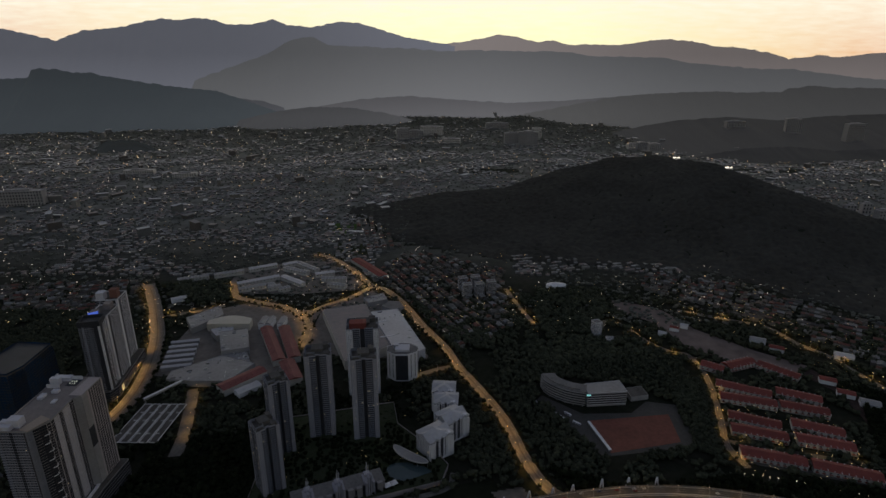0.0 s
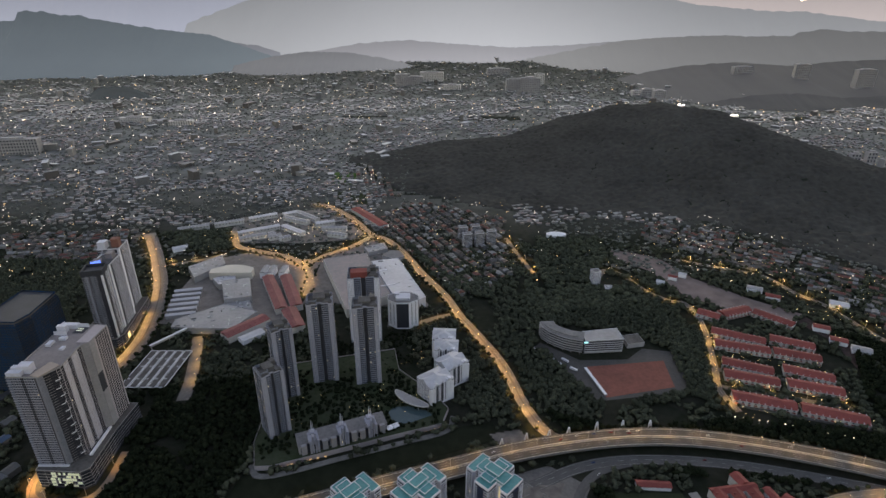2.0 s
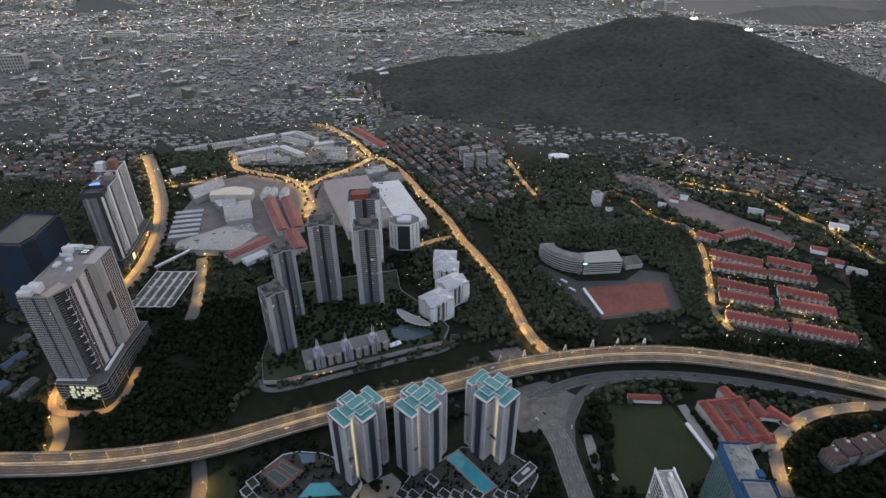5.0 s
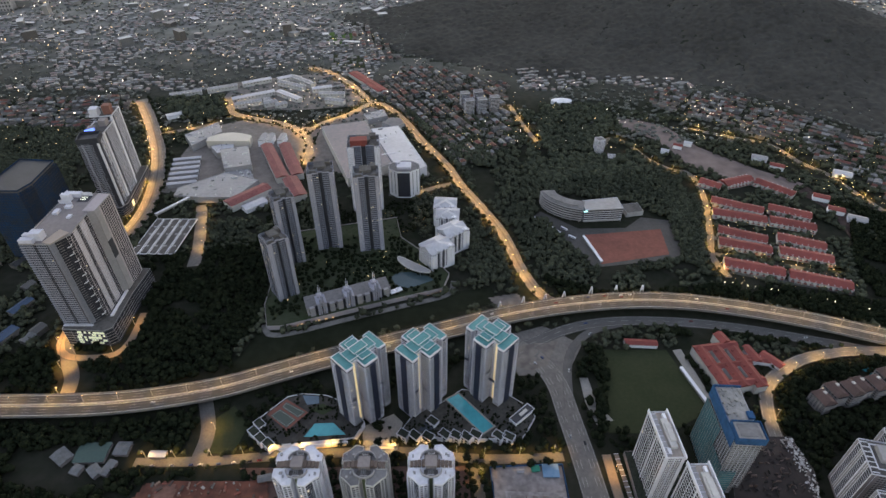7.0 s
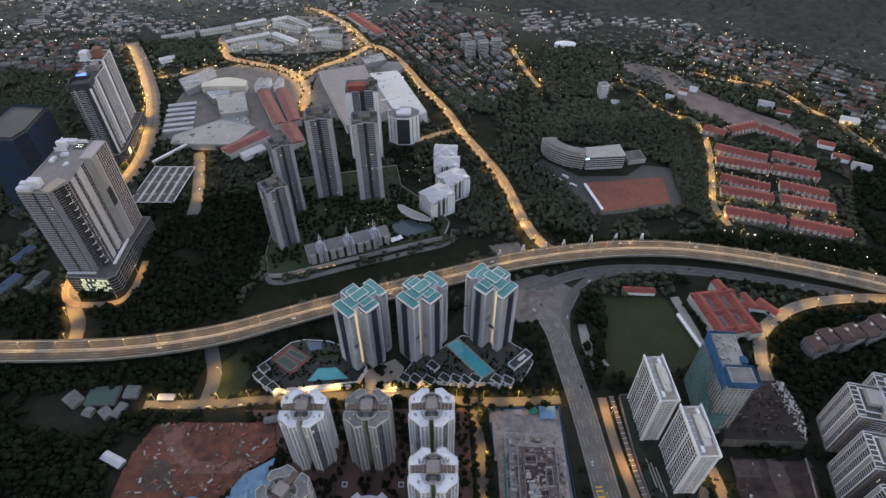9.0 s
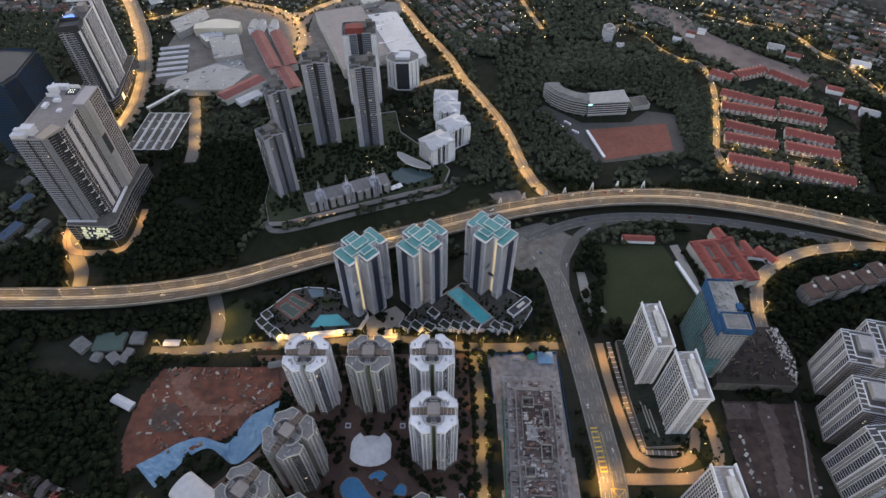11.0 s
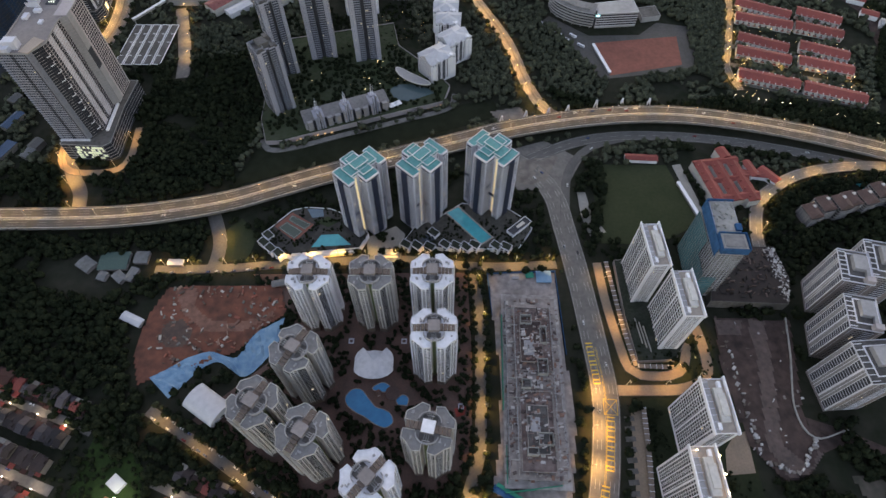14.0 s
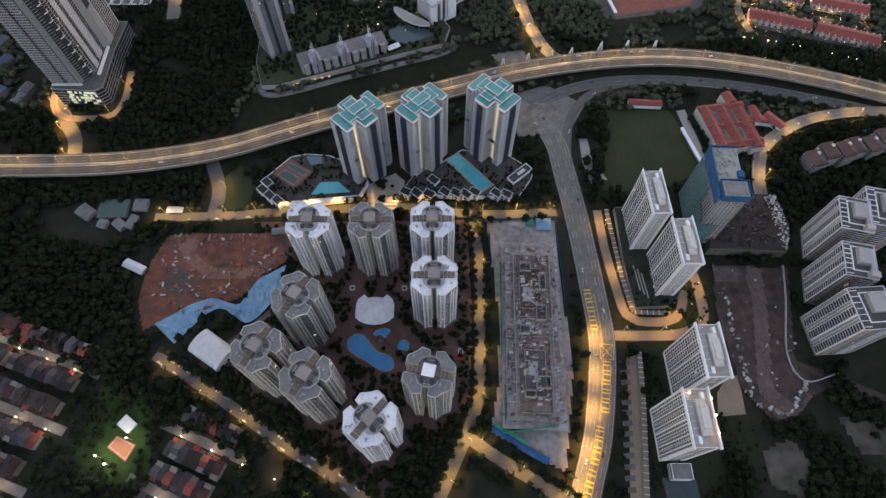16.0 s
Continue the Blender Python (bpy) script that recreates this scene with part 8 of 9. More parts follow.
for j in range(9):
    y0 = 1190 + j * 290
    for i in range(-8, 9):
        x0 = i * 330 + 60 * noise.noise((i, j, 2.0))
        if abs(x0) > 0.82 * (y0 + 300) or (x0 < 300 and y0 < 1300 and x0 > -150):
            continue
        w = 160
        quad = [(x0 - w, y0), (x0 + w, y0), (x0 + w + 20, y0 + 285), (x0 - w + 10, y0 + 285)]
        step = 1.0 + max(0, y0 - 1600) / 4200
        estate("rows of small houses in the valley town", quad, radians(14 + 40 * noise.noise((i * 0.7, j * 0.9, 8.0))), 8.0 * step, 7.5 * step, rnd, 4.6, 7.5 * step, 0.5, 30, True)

# larger pale halls and blocks among the houses
g, gr = Geo(), Geo()
for _ in range(420):
    y = 1450 + 2450 * rnd.random()
    x = rnd.uniform(-0.85, 0.8) * y
    if (x > -150 and y < 2500 and terrain(x, y) > 0.5):
        continue
    a, sx, sy, h = rnd.uniform(0, 3.1), rnd.uniform(16, 50), rnd.uniform(10, 22), rnd.uniform(6, 11)
    if rnd.random() < 0.22:
        sx, sy, h = rnd.uniform(20, 40), rnd.uniform(12, 16), rnd.uniform(16, 30)
    z = terrain(x, y)
    g.box(x, y, z - 1, sx, sy, h + 1, a)
    gr.box(x, y, z + h, sx + 1, sy + 1, 1.0, a)
ob = tagged(part("town_halls", gr, palette("hall_roofs", [(0.4, 0.4, 0.42), (0.3, 0.3, 0.31), (0.24, 0.23, 0.23), (0.33, 0.3, 0.28), (0.5, 0.5, 0.52)])), "pale factory halls and flats across the valley", "buildings", "valley town", "stuff")
part("hall_walls", g, PALES, ob, "pale walls")
for x, y, z, sx, h in [(-226, 3210, 26, 71, 66), (-160, 3240, 29, 98, 47), (-63, 3320, 37, 133, 54), (387, 3090, 19, 94, 64), (466, 3060, 17, 105, 76), (544, 3260, 29, 59, 60), (2226, 3050, 46, 104, 94), (1992, 3220, 76, 77, 72), (1691, 3280, 88, 111, 40), (650, 4300, 108, 136, 35), (1082, 3850, 50, 84, 31), (1014, 3000, 8, 49, 31), (1055, 2970, 7, 48, 43), (1102, 2910, 16, 59, 36), (1279, 1690, -1, 28, 44), (1343, 1710, -1, 29, 44), (1316, 1610, -1, 34, 49), (-1425, 1830, -1, 153, 51), (-1289, 2350, 0, 121, 20), (337, 3510, 54, 140, 36), (50, 3100, 20, 94, 32), (577, 2620, -2, 64, 22), (-1070, 2290, 0, 94, 19)]:
    sy, n = min(34, max(14, sx * 0.6)), max(3, int(h / 9))
    t = thing("far_block", x, y, z, radians(rnd.uniform(-12, 12)), "pale high-rise flats far across the valley", "building", "far blocks")
    part("wall", Geo().box(0, 0, -45, sx, sy, h + 45), GREYWALL if n % 3 else CREAM, t)
    gm = Geo()
    for k in range(max(2, int(sx / 9))):
        gm.box(-sx / 2 + (k + 0.5) * sx / max(2, int(sx / 9)), -sy / 2 - 0.1, 0, 4, 0.5, h * 0.5 / n)
    rows_ = Geo()
    for k in range(n):
        rows_.add([(a, b, c + (k + 0.3) * h / n) for a, b, c in gm.v], gm.f)
    tagged(part("window", rows_, GLASS, t, "rows of dark windows"), kind="stuff")
    part("roof", Geo().box(0, 0, h, sx * 0.5, sy * 0.6, 5), GREYWALL, t)

# mid-rise slabs between the hill and the boulevard
for x, y in ((52, 1075), (78, 1080), (104, 1092), (44, 1112), (72, 1120)):
    t = tower("apartment_block", "plain grey mid-rise housing flats", [(-9, -7), (9, -7), (9, 7), (-9, 7)], x, y, radians(12), 30, 9, "rwrw", GREYWALL, LILAC, group="mid-rise flats", lit=0.02, parapet=0.8, base=3, seed=int(x))

# ---- the village of terraces below the woods, and its sports court
HW = Geo().box(0, 0, 0, 6.4, 13, 6.2).mesh("wall")
HR = [Geo().gable(0, 0, 6.2, 6.4, 13, 2.6, 0, 0.35).mesh("roof"), Geo().gable(0, -2, 6.2, 6.4, 9, 2.2, 0, 0.35).mesh("roof"), Geo().box(0, 0, 6.2, 6.5, 13.2, 0.5).box(1, 3, 6.7, 3, 3, 1.5).mesh("roof")]
HP = [Geo().box(0, -8.6, 2.8, 6.0, 4.5, 0.25).mesh("porch_roof"), Geo().box(0, -8.2, 2.9, 5.4, 3.6, 0.25).mesh("porch_roof")]
HG = Geo().box(-1.4, -6.55, 4.0, 1.8, 0.2, 1.4).mesh("window")
rnd = random.Random(55)
VH = []


def terrace_house(x, y, rot):
    VH.append((x, y))
    t = thing("terrace_house", x, y, 0.1, rot, "small terraced house with a worn pitched roof and porch", "house", "village terraces")
    t.scale = (rnd.uniform(0.96, 1.0), rnd.uniform(0.85, 1.12), rnd.uniform(0.75, 1.25))
    part("wall", HW, HOUSEWALL, t)
    part("roof", rnd.choice(HR), HOUSEROOF, t)
    part("porch_roof", rnd.choice(HP), HOUSEROOF, t)
    part("window", HG, GLASS, t)


def village(a, b, rows, gap, units, skip=()):
    """Facing rows of houses along parallel streets from a to b."""
    A, B = Vector(a), Vector(b)
    d = (B - A).normalized()
    n = Vector((d.y, -d.x))
    rot = math.atan2(d.y, d.x)
    for r in range(rows):
        o = A + n * gap * r
        st = [o - d * 20, o + d * (units * 6.5 + 10)]
        road("village%d_%d" % (int(a[0]), r), "narrow village street lit by pale lamps", 7, [tuple(st[0]), tuple((st[0] + st[1]) / 2), tuple(st[1])], 0.3, ROADWAY)
        for k in range(units):
            for s in (-1, 1):
                p = o + d * (k * 6.5) - n * s * 14.5
                if rnd.random() < 0.94 and not any(inside(p.x, p.y, q) for q in skip):
                    terrace_house(p.x, p.y, rot + (0 if s > 0 else math.pi))
        for k in range(5):
            VLAMP.append(tuple(o + d * (4 + 29 * k + 8 * (r % 2)) + n * 3))


VLAMP = []
PARK = [(-290, 145), (-245, 100), (-235, 50), (-262, 38), (-300, 62), (-298, 100)]
village((-430, 175), (-372, 155), 5, 50, 20, [PARK])
village((-216, 82), (-156, 58), 2, 46, 8, [PARK])
patch("village_park", PARK, 0.25, mat("park_turf", (0.032, 0.055, 0.018), (0.02, 0.034, 0.013), 0.95, 0.3, 0.05), "dark village park lawn", "lawn")
FREE.append([(-420, 170), (-300, 125), (-300, 0), (-420, 0)])
FREE.append([(-232, 88), (-150, 60), (-170, 0), (-235, 30)])
COURT = [(-275, 70), (-257, 59), (-252, 72), (-269, 79)]
patch("sports_court", COURT, 0.5, mat("orange_court", (0.42, 0.16, 0.09), (0.36, 0.13, 0.08), 0.8), "floodlit orange sports court with white lines", "court")
tagged(part("court_line", Geo().ring(inset(COURT, 1.2), 0.5, 0.56, 0.2), LINE), "white court lines", "court marking", "", "structure")
t = thing("club_hut", -262, 88, 0, radians(-35), "small hut with a white flat roof", "building")
part("wall", Geo().box(0, 0, 0, 12, 9, 3.5), WHITE, t)
part("roof", Geo().box(0, 0, 3.5, 13, 10, 0.4), LIGHTROOF, t)
flood = bpy.data.lights.new("court_flood", "POINT")
flood.energy, flood.color, flood.shadow_soft_size = 1500, (0.95, 1.0, 0.6), 0.6
for x, y in ((-277, 62), (-256, 76), (-268, 56)):
    t = thing("flood_lamp", x, y, 0, 0, "tall floodlight mast beside the court", "lamp", "court floodlights")
    part("pole", Geo().box(0, 0, 0, 0.3, 0.3, 10), STEEL, t)
    part("lamp_head", Geo().box(0, 0, 10, 1.4, 0.8, 0.6), WHITELAMP, t, "bright white lamp head")
    o = new("court_light", flood)
    o.location = (x + 1, y, 11.5)

# ---- trees that stand by themselves: streets, gardens, podiums
def tree_model(k):
    v, f = crown_template(random.Random(200 + k), 120, 1.0, 6)
    v = v.copy()
    v[:, :2] *= 6.5
    v[:, 2] = v[:, 2] * 6.0 + 1.8
    trunk = Geo()
    ring = lambda r, z, ox=0, oy=0: [(ox + r * math.cos(a), oy + r * math.sin(a), z) for a in [i * math.tau / 6 for i in range(6)]]
    trunk.add(ring(0.28, 0) + ring(0.2, 2.2) + ring(0.1, 5.0, 0.5, 0.3), [(i + 6 * j, (i + 1) % 6 + 6 * j, (i + 1) % 6 + 6 * j + 6, i + 6 * j + 6) for j in range(2) for i in range(6)])
    trunk.add(ring(0.12, 2.0) + ring(0.05, 4.6, -1.4, 0.6), [(i, (i + 1) % 6, (i + 1) % 6 + 6, i + 6) for i in range(6)])
    t = thing("tree", 0, 0, 0, 0, "leafy dark green street tree", "tree", "street trees")
    part("trunk", trunk, BARK, t)
    part("crown", big_mesh("crown", v, f, LEAF), None, t)
    return t


MODELS = [tree_model(k) for k in range(5)]
TREES = []


def plant(x, y, z=0.2, s=None):
    if len(TREES) > 390:
        return
    k = len(TREES)
    s = s or rnd.uniform(0.8, 1.45)
    m = pose(x, y, z, 0, 0, rnd.uniform(0, 360)) @ Matrix.Diagonal((s, s, s * rnd.uniform(0.9, 1.15), 1))
    o = copy_thing(MODELS[k % 5], m)
    o.scale = (s, s, s)
    TREES.append((x, y))


def avenue(key, gap, off, lo=0, hi=1, jitter=1.0):
    pl, w = ROADS[key]
    d = 0
    for i in range(int(lo * len(pl)), int(hi * len(pl)) - 1):
        d += (pl[i + 1] - pl[i]).length
        if d > gap:
            d = 0
            t = (pl[i + 1] - pl[i]).normalized()
            p = pl[i] + Vector((-t.y, t.x)) * (math.copysign(w / 2, off) + off)
            plant(p.x + rnd.uniform(-jitter, jitter), p.y + rnd.uniform(-jitter, jitter))


avenue("garden", 6.5, -1.5)
avenue("garden", 6.5, 1.5, 0.0, 0.8)
avenue("cross", 10, 3.5, 0.45, 1)
avenue("cross", 12, -3.5, 0.4, 1)
avenue("lower", 8, 2)
avenue("diag", 7, 1.5, 0.1, 1)
avenue("west_avenue", 16, -4)
avenue("boulevard", 15, 4, 0.1, 0.5)
avenue("main", 14, -5, 0.1, 0.35)
for cx, cy, rx, ry, n, z in ((-60, 330, 8, 8, 10, 0.3), (225, 195, 14, 22, 14, 0.3), (-62, 150, 30, 22, 34, 0.3), (205, 235, 5, 60, 10, 5.2), (182, 130, 7, 22, 14, 0.3), (232, 145, 12, 12, 10, 0.3)):
    for _ in range(n):
        a, r = rnd.uniform(0, math.tau), math.sqrt(rnd.uniform(0.1, 1))
        x, y = cx + rx * r * math.cos(a), cy + ry * r * math.sin(a)
        if not inside(x, y, inset(pool, -3)) and math.hypot(x + 54, y - 168) > 10 and math.hypot(x + 38, y - 160) > 11:
            plant(x, y, z, rnd.uniform(0.6, 1.0))
for m in MODELS:
    for o in (*m.children_recursive, m):
        bpy.data.objects.remove(o)

# garden thickets between the towers, joined
KEEP = [[tuple(p) for p in inset(pool, -4)], [(-66, 177), (-28, 177), (-28, 150), (-66, 150)], [(-85, 205), (-40, 205), (-40, 174), (-85, 174)], [(-92, 220), (-78, 220), (-78, 206), (-92, 206)], [(-43, 220), (-29, 220), (-29, 206), (-43, 206)], [(-68, 174), (-30, 174), (-30, 152), (-68, 152)]]
spots = []
for x, y in scatter([(-190, 280), (22, 284), (25, 190), (20, 110), (0, 80), (-40, 40), (-70, 50), (-150, 104), (-205, 140), (-150, 195), (-142, 240)], 4.9, rnd):
    if not any(inside(x, y, q) for q in KEEP) and noise.noise((x / 18, y / 18, 2)) > (-0.08 if -98 < x < -18 and 122 < y < 215 else -0.3):
        w = rnd.uniform(4, 8)
        spots.append((x, y, 0.1, w, w * 0.9))
for poly in ([(-215, 495), (-200, 470), (-60, 516), (0, 535), (-10, 585), (-60, 630), (-75, 680), (-220, 640)], [(-260, 650), (-180, 660), (-140, 700), (-200, 780), (-270, 730)], [(-160, 640), (-40, 660), (-20, 720), (-60, 745), (-170, 700)]):
    for x, y in scatter(poly, 6.5, rnd, 2.5, False):
        if all(math.hypot(x - fx, y - fy) > r - 3 for fx, fy, r in FOOT) and not inside(x, y, pond) and not inside(x, y, [(-170, 478), (-65, 518), (-75, 545), (-180, 505)]) and noise.noise((x / 22, y / 22, 2)) > -0.3:
            w = rnd.uniform(4.5, 8.5)
            spots.append((x, y, 4.5 if y < 640 else 0, w, w * 0.9))
for poly, z, step in ((COURTDECK, 7.6, 3.0), (GARDECK, 5.5, 3.2), (PODG, 5.0, 4.0), ([(174, 158), (194, 158), (190, 100), (174, 90)], 0.2, 4.0), ([(226, 222), (250, 222), (252, 176), (228, 176)], 0.2, 5.0), ([(206, 112), (240, 96), (264, 90), (262, 40), (215, 10), (204, 60)], 0.2, 5.0), ([(146, 30), (100, 20), (60, 60), (45, 60), (100, 0), (150, 0)], 0.2, 6.0)):
    for x, y in scatter(poly, step, rnd, 2.5, False):
        if not any(inside(x, y, q) for q in DECKKEEP) and not any(abs(x - fx) < 24 and abs(y - fy) < 24 and r < 40 for fx, fy, r in FOOT) and noise.noise((x / 9, y / 9, 4)) > 0.02:
            w = rnd.uniform(1.8, 4.2)
            spots.append((x, y, z, w, w * 0.95))
forest("garden_trees", "dark garden trees and shrubs between towers", spots, LEAF, CROWNS)
spots = []
for key, gap in (("west_avenue", 9), ("boulevard", 8), ("bend", 9), ("mall_road", 10), ("hill_road", 7), ("east_road", 9), ("park_lane", 8), ("hill_lane", 7), ("slip_east", 7), ("cross", 11), ("lower", 7), ("diag", 8)):
    pl, wd = ROADS[key]
    for side in (-1, 1):
        for p in side_line(pl, side * (wd / 2 + 2.6))[::max(1, int(gap / 8))]:
            q = p + Vector((rnd.uniform(-3, 3), rnd.uniform(-3, 3)))
            if rnd.random() < 0.62 and min((q - c).length for c in hw) > 22 and all(math.hypot(q.x - fx, q.y - fy) > r - 1 for fx, fy, r in FOOT):
                w = rnd.uniform(3.5, 7)
                spots.append((q.x, q.y, 0.2, w, w * 1.1))
forest("street_trees", "roadside trees and shrubs lit by the lamps", spots, MIDLEAF, CROWNS)

# ---- cars
BODY = Geo()
BODY.add([(-2.2, -0.88, 0.35), (2.2, -0.88, 0.35), (2.2, 0.88, 0.35), (-2.2, 0.88, 0.35), (-2.15, -0.85, 0.95), (2.1, -0.8, 0.82), (2.1, 0.8, 0.82), (-2.15, 0.85, 0.95)], [(3, 2, 1, 0), (4, 5, 6, 7), (0, 1, 5, 4), (1, 2, 6, 5), (2, 3, 7, 6), (3, 0, 4, 7)])
BODY.add([(-1.3, -0.68, 1.4), (0.5, -0.68, 1.4), (0.5, 0.68, 1.4), (-1.3, 0.68, 1.4), (-1.3, -0.68, 1.46), (0.5, -0.68, 1.46), (0.5, 0.68, 1.46), (-1.3, 0.68, 1.46)], [(3, 2, 1, 0), (4, 5, 6, 7), (0, 1, 5, 4), (1, 2, 6, 5), (2, 3, 7, 6), (3, 0, 4, 7)])
CABIN = Geo().add([(-1.9, -0.8, 0.93), (1.2, -0.8, 0.86), (1.2, 0.8, 0.86), (-1.9, 0.8, 0.93), (-1.3, -0.68, 1.41), (0.5, -0.68, 1.41), (0.5, 0.68, 1.41), (-1.3, 0.68, 1.41)], [(4, 5, 6, 7), (0, 1, 5, 4), (1, 2, 6, 5), (2, 3, 7, 6), (3, 0, 4, 7)])
wheel = Geo().prism([(0.33 * math.cos(a), 0.33 * math.sin(a)) for a in [k * math.tau / 10 for k in range(10)]], -0.11, 0.11)
wheel.v = [(x, z, y + 0.33) for x, y, z in wheel.v]
BM, CM, WM = BODY.mesh("body"), CABIN.mesh("cabin"), wheel.mesh("wheel")
HM, TM = Geo().box(2.16, 0, 0.6, 0.1, 0.3, 0.16).mesh("head_light"), Geo().box(-2.2, 0, 0.7, 0.1, 0.3, 0.16).mesh("tail_light")
TYRE = mat("tyre_rubber", (0.02, 0.02, 0.02), (0.03, 0.03, 0.03), 0.9)


def car(x, y, z, rot, lights=False):
    t = thing("car", x, y, z, rot, "moving car with its head lights on" if lights else "parked family car beside the kerb", "car", "cars")
    body = part("body", BM, CARPAINT, t)
    part("cabin", CM, GLASS, body, "dark glazed cabin")
    for a, b in ((1.35, 0.8), (1.35, -0.8), (-1.35, 0.8), (-1.35, -0.8)):
        part("wheel", WM, TYRE, t, "", (a, b, 0))
    for s in (-0.6, 0.6):
        part("head_light", HM, HEADLIGHT if lights else GLASS, body, "", (0, s, 0))
        part("tail_light", TM, TAILLIGHT if lights else REDROOF, body, "", (0, s, 0))


def traffic(key, off, gap, z, flip=False, lights=True, lo=0.0, hi=1.0):
    pl, w = ROADS[key]
    d = rnd.uniform(0, gap)
    for i in range(int(lo * len(pl)), int(hi * len(pl)) - 1):
        d += (pl[i + 1] - pl[i]).length
        if d > gap:
            d = rnd.uniform(-0.3, 0.2) * gap
            t = (pl[i + 1] - pl[i]).normalized()
            p = pl[i] + Vector((-t.y, t.x)) * off
            car(p.x, p.y, z, math.atan2(t.y, t.x) + (math.pi if flip else 0), lights)


traffic("diag", 3.2, 7, 0.36, False, False, 0.1, 0.95)
traffic("diag", -3.2, 9, 0.36, True, False, 0.05, 0.9)
traffic("cross", -3.6, 9, 0.36, True, False, 0.05, 0.5)
for k in range(4):
    traffic("village-430_%d" % k, 2.6, 17, 0.4, False, False, 0.1, 0.9)
traffic("main", 6, 85, 0.52, True)
traffic("main", -6, 95, 0.52)
traffic("highway", 5.5, 85, HZD + 0.08, True, True, 0.5, 0.8)
traffic("highway", -5.5, 120, HZD + 0.08, False, True, 0.2, 0.8)
traffic("highway", 8.6, 13, HZD + 0.08, True, True, 0.575, 0.66)
traffic("boulevard", 4, 140, 0.52, True)
traffic("under", 2, 110, 0.45, True)
traffic("slip_mid", 2, 60, 0.47)

# ---- trees and scrub on all the ground that nothing else covers
rnd = random.Random(91)
RG2 = {}
for key, (pl, wd) in ROADS.items():
    for p in pl:
        for i in (-1, 0, 1):
            for j in (-1, 0, 1):
                RG2.setdefault((int(p.x // 30) + i, int(p.y // 30) + j), []).append((p.x, p.y, wd / 2))
WPOLY = list(WOODS.values())
near_spots, far_spots = [], []
for x, y in scatter([(-700, 0), (700, 0), (900, 900), (620, 1000), (300, 1120), (-150, 1000), (-700, 1000), (-1000, 900)], 7.5, rnd, 2.0):
    if any(inside(x, y, q) for q in PATCHES) or any(inside(x, y, q) for q in WPOLY):
        continue
    if noise.noise((x / 45, y / 45, 6.0)) + 0.4 * noise.noise((x / 14, y / 14, 1.0)) < -0.12:
        continue
    w = rnd.uniform(6, 12)
    (near_spots if y < 420 else far_spots).append((x, y, -0.3, w, w * rnd.uniform(0.6, 1.3)))
for x, y in scatter([(-440, 190), (-290, 150), (-230, 95), (-150, 60), (-150, 0), (-460, 0)], 6.0, rnd, 0.5, False):
    if all(abs(x - hx) > 8.5 or abs(y - hy) > 8.5 for hx, hy in VH) and not inside(x, y, inset(COURT, -6)) and math.hypot(x + 262, y - 88) > 11 and all(math.hypot(x - px, y - py) > w + 1.5 for px, py, w in RG2.get((int(x // 30), int(y // 30)), ())):
        if not inside(x, y, PARK) or noise.noise((x / 14, y / 14, 5)) > -0.4:
            w = rnd.uniform(3.5, 7)
            near_spots.append((x, y, -0.2, w, w * 0.9))
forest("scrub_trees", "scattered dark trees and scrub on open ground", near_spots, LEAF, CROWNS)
forest("scrub_trees", "scattered dark trees and scrub on open ground", far_spots, HAZELEAF, LOW)

# ---- lamps
lamp_light = bpy.data.lights.new("sodium_light", "SPOT")
lamp_light.spot_size, lamp_light.spot_blend = radians(140), 0.6
lamp_light.energy, lamp_light.color, lamp_light.shadow_soft_size = 3600, (1.0, 0.6, 0.14), 1.2
pole = Geo().box(0, 0, 0, 0.3, 0.3, 12).box(0.9, 0, 11.8, 2.0, 0.18, 0.18)
pole_me, head_me, low_me = pole.mesh("pole"), Geo().box(1.9, 0, 11.72, 1.5, 0.7, 0.3).mesh("lamp_head"), Geo().box(1.9, 0, 11.5, 1.2, 0.55, 0.2).mesh("diffuser")
LAMPS = []
road_light, estate_light = lamp_light.copy(), lamp_light.copy()
road_light.energy, road_light.color = 7500, (1.0, 0.58, 0.13)
estate_light.energy = 2200
lane_light = lamp_light.copy()
lane_light.energy = 2200
high_light = lamp_light.copy()
high_light.energy = 2500


def street_lamp(x, y, z, rot, light=None):
    t = thing("street_lamp", x, y, z, rot, "steel street lamp with a glowing orange sodium head", "street lamp", "street lamps")
    part("pole", pole_me, STEEL, t)
    head = part("lamp_head", head_me, STEEL, t)
    part("diffuser", low_me, SODIUM, head, "glowing orange diffuser")
    if light:
        o = new("lamp_light", light)
        o.location = (x + 2.2 * math.cos(rot), y + 2.2 * math.sin(rot), z + 11.3)
    LAMPS.append((x, y))


def line_lamps(key, gap, side, z=0.4, every=1, hi=1.0, light=road_light):
    pl, w = ROADS[key]
    d, n = gap * 0.5, 0
    for i in range(int(hi * len(pl)) - 1):
        d += (pl[i + 1] - pl[i]).length
        if d >= gap:
            d = 0
            n += 1
            t = (pl[i + 1] - pl[i]).normalized()
            nrm = Vector((-t.y, t.x)) * side
            p = pl[i] + nrm * (w / 2 + 0.8 if side else 0)
            if key != "highway" and (min((p - q).length for q in hw) < 20 or any(inside(p.x, p.y, q) for q in FREE[:400] if len(q) == 4)):
                continue
            street_lamp(p.x, p.y, z, math.atan2(-nrm.y, -nrm.x) if side else math.atan2(t.x, -t.y), light if n % every == 0 else None)


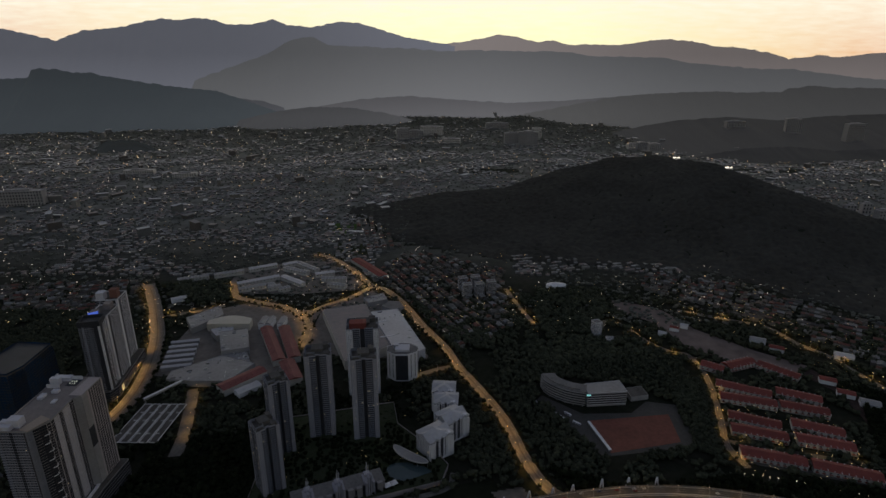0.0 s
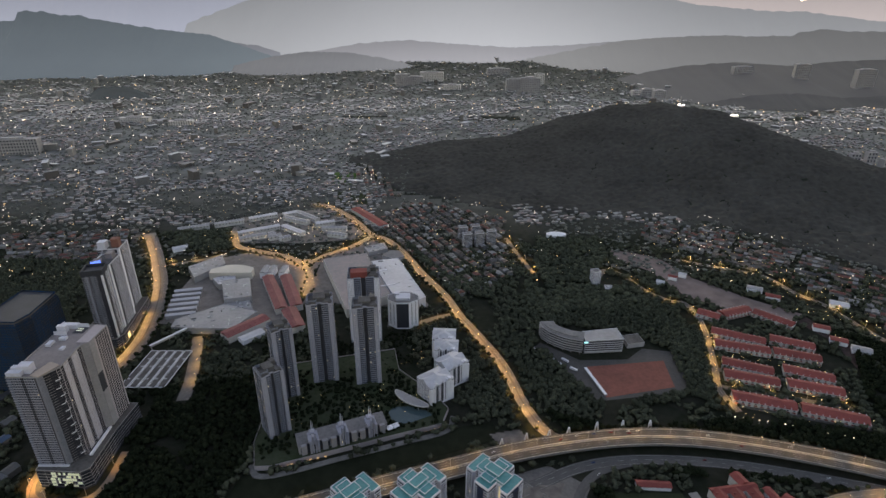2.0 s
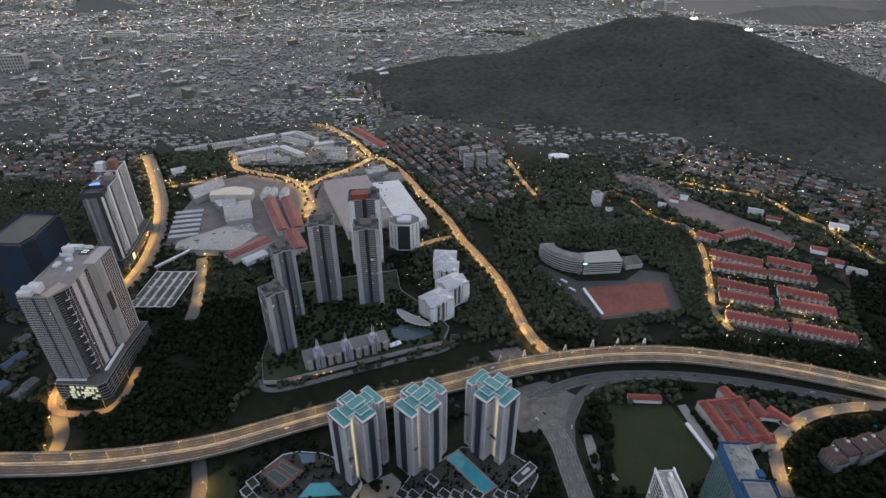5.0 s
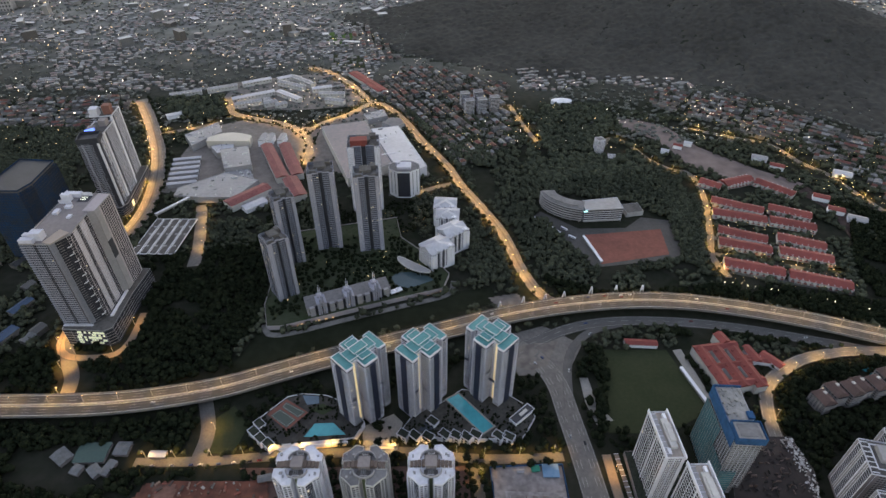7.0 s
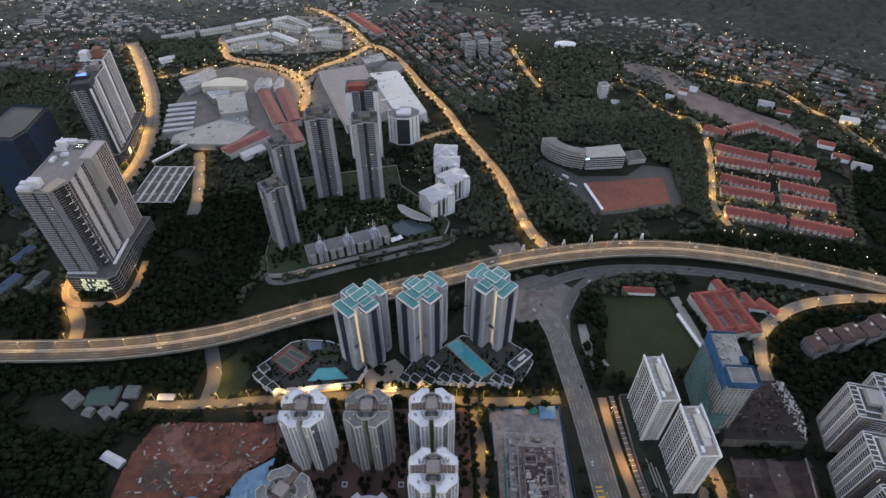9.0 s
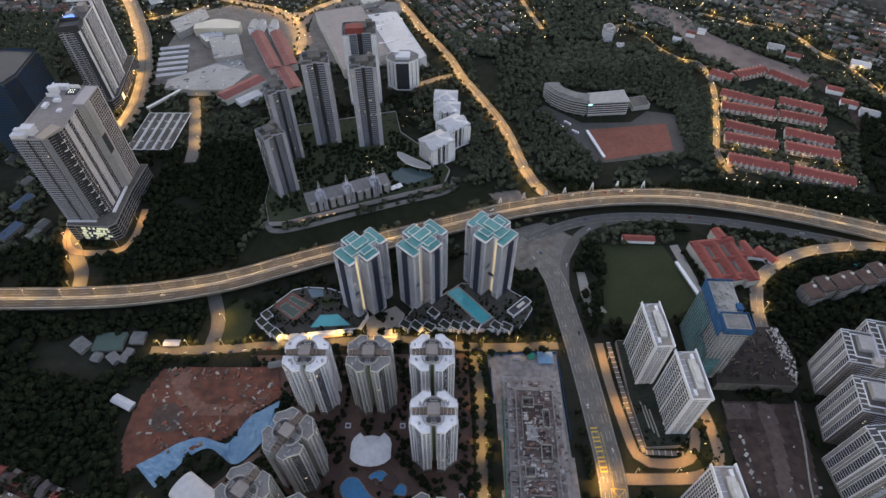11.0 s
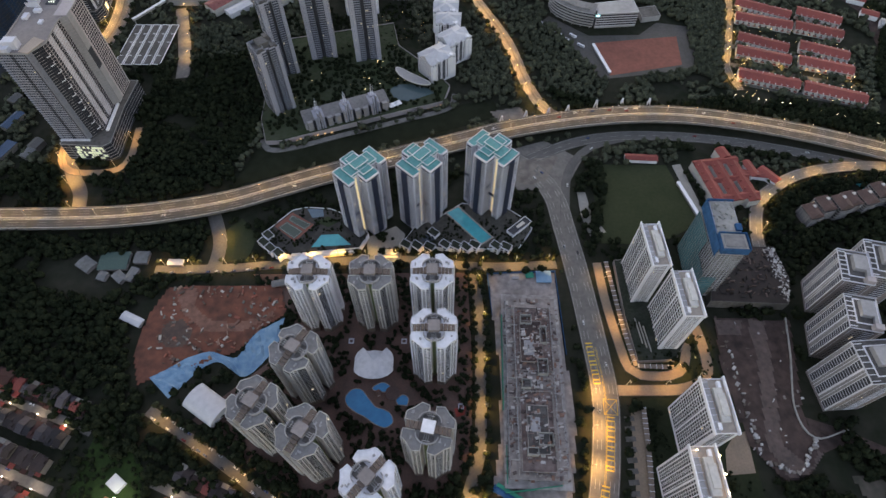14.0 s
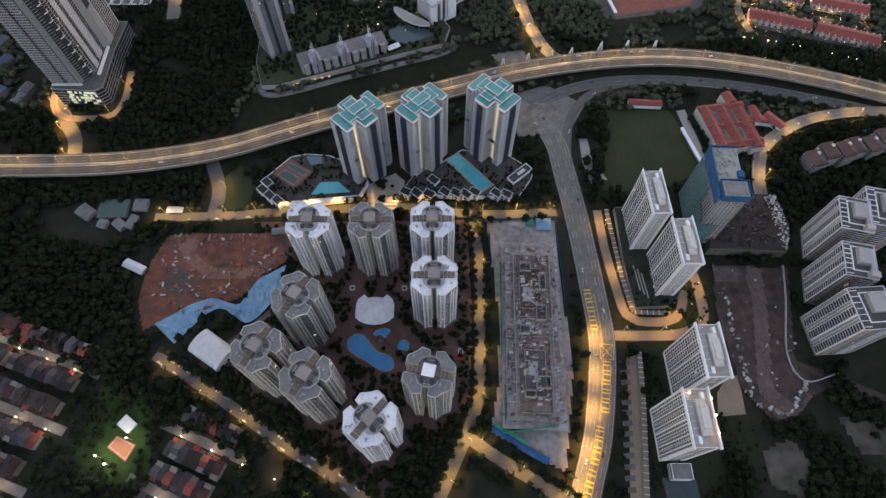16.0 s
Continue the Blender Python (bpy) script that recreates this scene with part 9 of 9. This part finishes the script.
line_lamps("highway", 30, 0, HZD, light=high_light)
line_lamps("main", 28, 1, 0.4, 1, 0.4, road_light)
line_lamps("cross", 26, 1, light=lamp_light)
line_lamps("garden", 36, 1, light=lamp_light)
line_lamps("diag", 40, -1, light=lane_light)
line_lamps("lower", 34, 1, light=lamp_light)
line_lamps("boulevard", 32, 1)
line_lamps("bend", 28, 1)
line_lamps("mall_road", 28, 1)
line_lamps("west_avenue", 26, 1)
line_lamps("mall_link", 28, 1, light=lamp_light)
line_lamps("west_branch", 40, 1)
line_lamps("hill_road", 44, 1)
line_lamps("hill_lane", 44, 1)
line_lamps("east_road", 50, 1)
line_lamps("slip_east", 36, 1, 3.0, light=lamp_light)
line_lamps("west_link", 40, 1)
line_lamps("link", 30, 1, light=lamp_light)
for k in ("estate401", "estate392", "estate378", "estate376"):
    line_lamps(k, 42, 1, light=estate_light)
line_lamps("block_road", 34, 1, light=lane_light)
line_lamps("block_lane", 44, 1, light=lane_light)
line_lamps("podium_lane", 40, 1, light=lane_light)
line_lamps("park_lane", 34, 1, light=lamp_light)

# the scattered lamps of the town
rnd = random.Random(77)
a, b = Geo(), Geo()
for _ in range(4200):
    y = 900 + 2900 * rnd.random() ** 1.15
    x = rnd.uniform(-0.9, 0.85) * y
    z = terrain(x, y)
    if x > -250 and 1000 < y < 2500 and z > 0.6 and y < 2600:
        continue
    if rnd.random() < 0.75 * smoothstep(2700, 3600, y):
        continue
    s = y * 0.0004 * rnd.choice((0.7, 0.8, 1, 1, 1.3, 1.9))
    (a if rnd.random() < 0.6 else b).box(x, y, z + 8, s, s, s)
tagged(part("town_lamps", a, FARLAMP), "points of pale lamplight across the town", "lamps", "", "stuff")
tagged(part("town_lamps", b, FARORANGE), "points of orange lamplight across the town", "lamps", "", "stuff")

# pale lamps of the village, the gardens and the terraces
vl = bpy.data.lights.new("village_light", "POINT")
vl.energy, vl.color, vl.shadow_soft_size = 800, (1.0, 0.8, 0.45), 0.8
for x, y in VLAMP:
    t = thing("street_lamp", x, y, 0.2, 0, "short street lamp with a pale glowing head", "street lamp", "village lamps")
    part("pole", Geo().box(0, 0, 0, 0.2, 0.2, 6), STEEL, t)
    part("lamp_head", Geo().box(0, 0, 6, 0.5, 0.5, 0.3), WHITELAMP, t)
    o = new("lamp_light", vl)
    o.location = (x, y, 6.8)
g = Geo()
for cx, cy, sx, sy, n, z in ((-150, 540, 60, 45, 46, 7), (-60, 600, 40, 50, 22, 7), (-60, 690, 60, 40, 26, 4), (225, 215, 12, 25, 8, 4), (460, 630, 80, 95, 190, 5), (215, 150, 25, 25, 8, 4), (720, 830, 130, 110, 200, 6), (560, 1050, 120, 100, 140, 6), (40, 1060, 90, 150, 140, 7), (-400, 1080, 60, 40, 25, 6), (-250, 1150, 80, 60, 50, 6), (-360, 1170, 90, 70, 60, 6)):
    for _ in range(n):
        x, y = cx + rnd.uniform(-1, 1) * sx, cy + rnd.uniform(-1, 1) * sy
        s = rnd.uniform(0.25, 0.5)
        g.box(x, y, z, s, s, s * 0.7)
tagged(part("garden_lamps", g, glow("garden_lamp", (1.0, 0.72, 0.3), 2.4, False)), "small warm garden and porch lamps", "lamps", "", "stuff")
row = smooth_line([(365, 545), (420, 532), (480, 512), (540, 490)], 9)
g, gp = Geo(), Geo()
for p in row:
    gp.box(p.x, p.y, 0, 0.2, 0.2, 5)
    g.box(p.x, p.y, 5, 0.6, 0.6, 0.5)
tagged(part("path_lamps", g, glow("path_lamp", (1.0, 0.85, 0.5), 2.2, False)), "row of round white lamps along a path", "lamps", "", "stuff")
tagged(part("lamp_posts", gp, STEEL), "thin steel posts of the path lamps", "posts", "", "stuff")
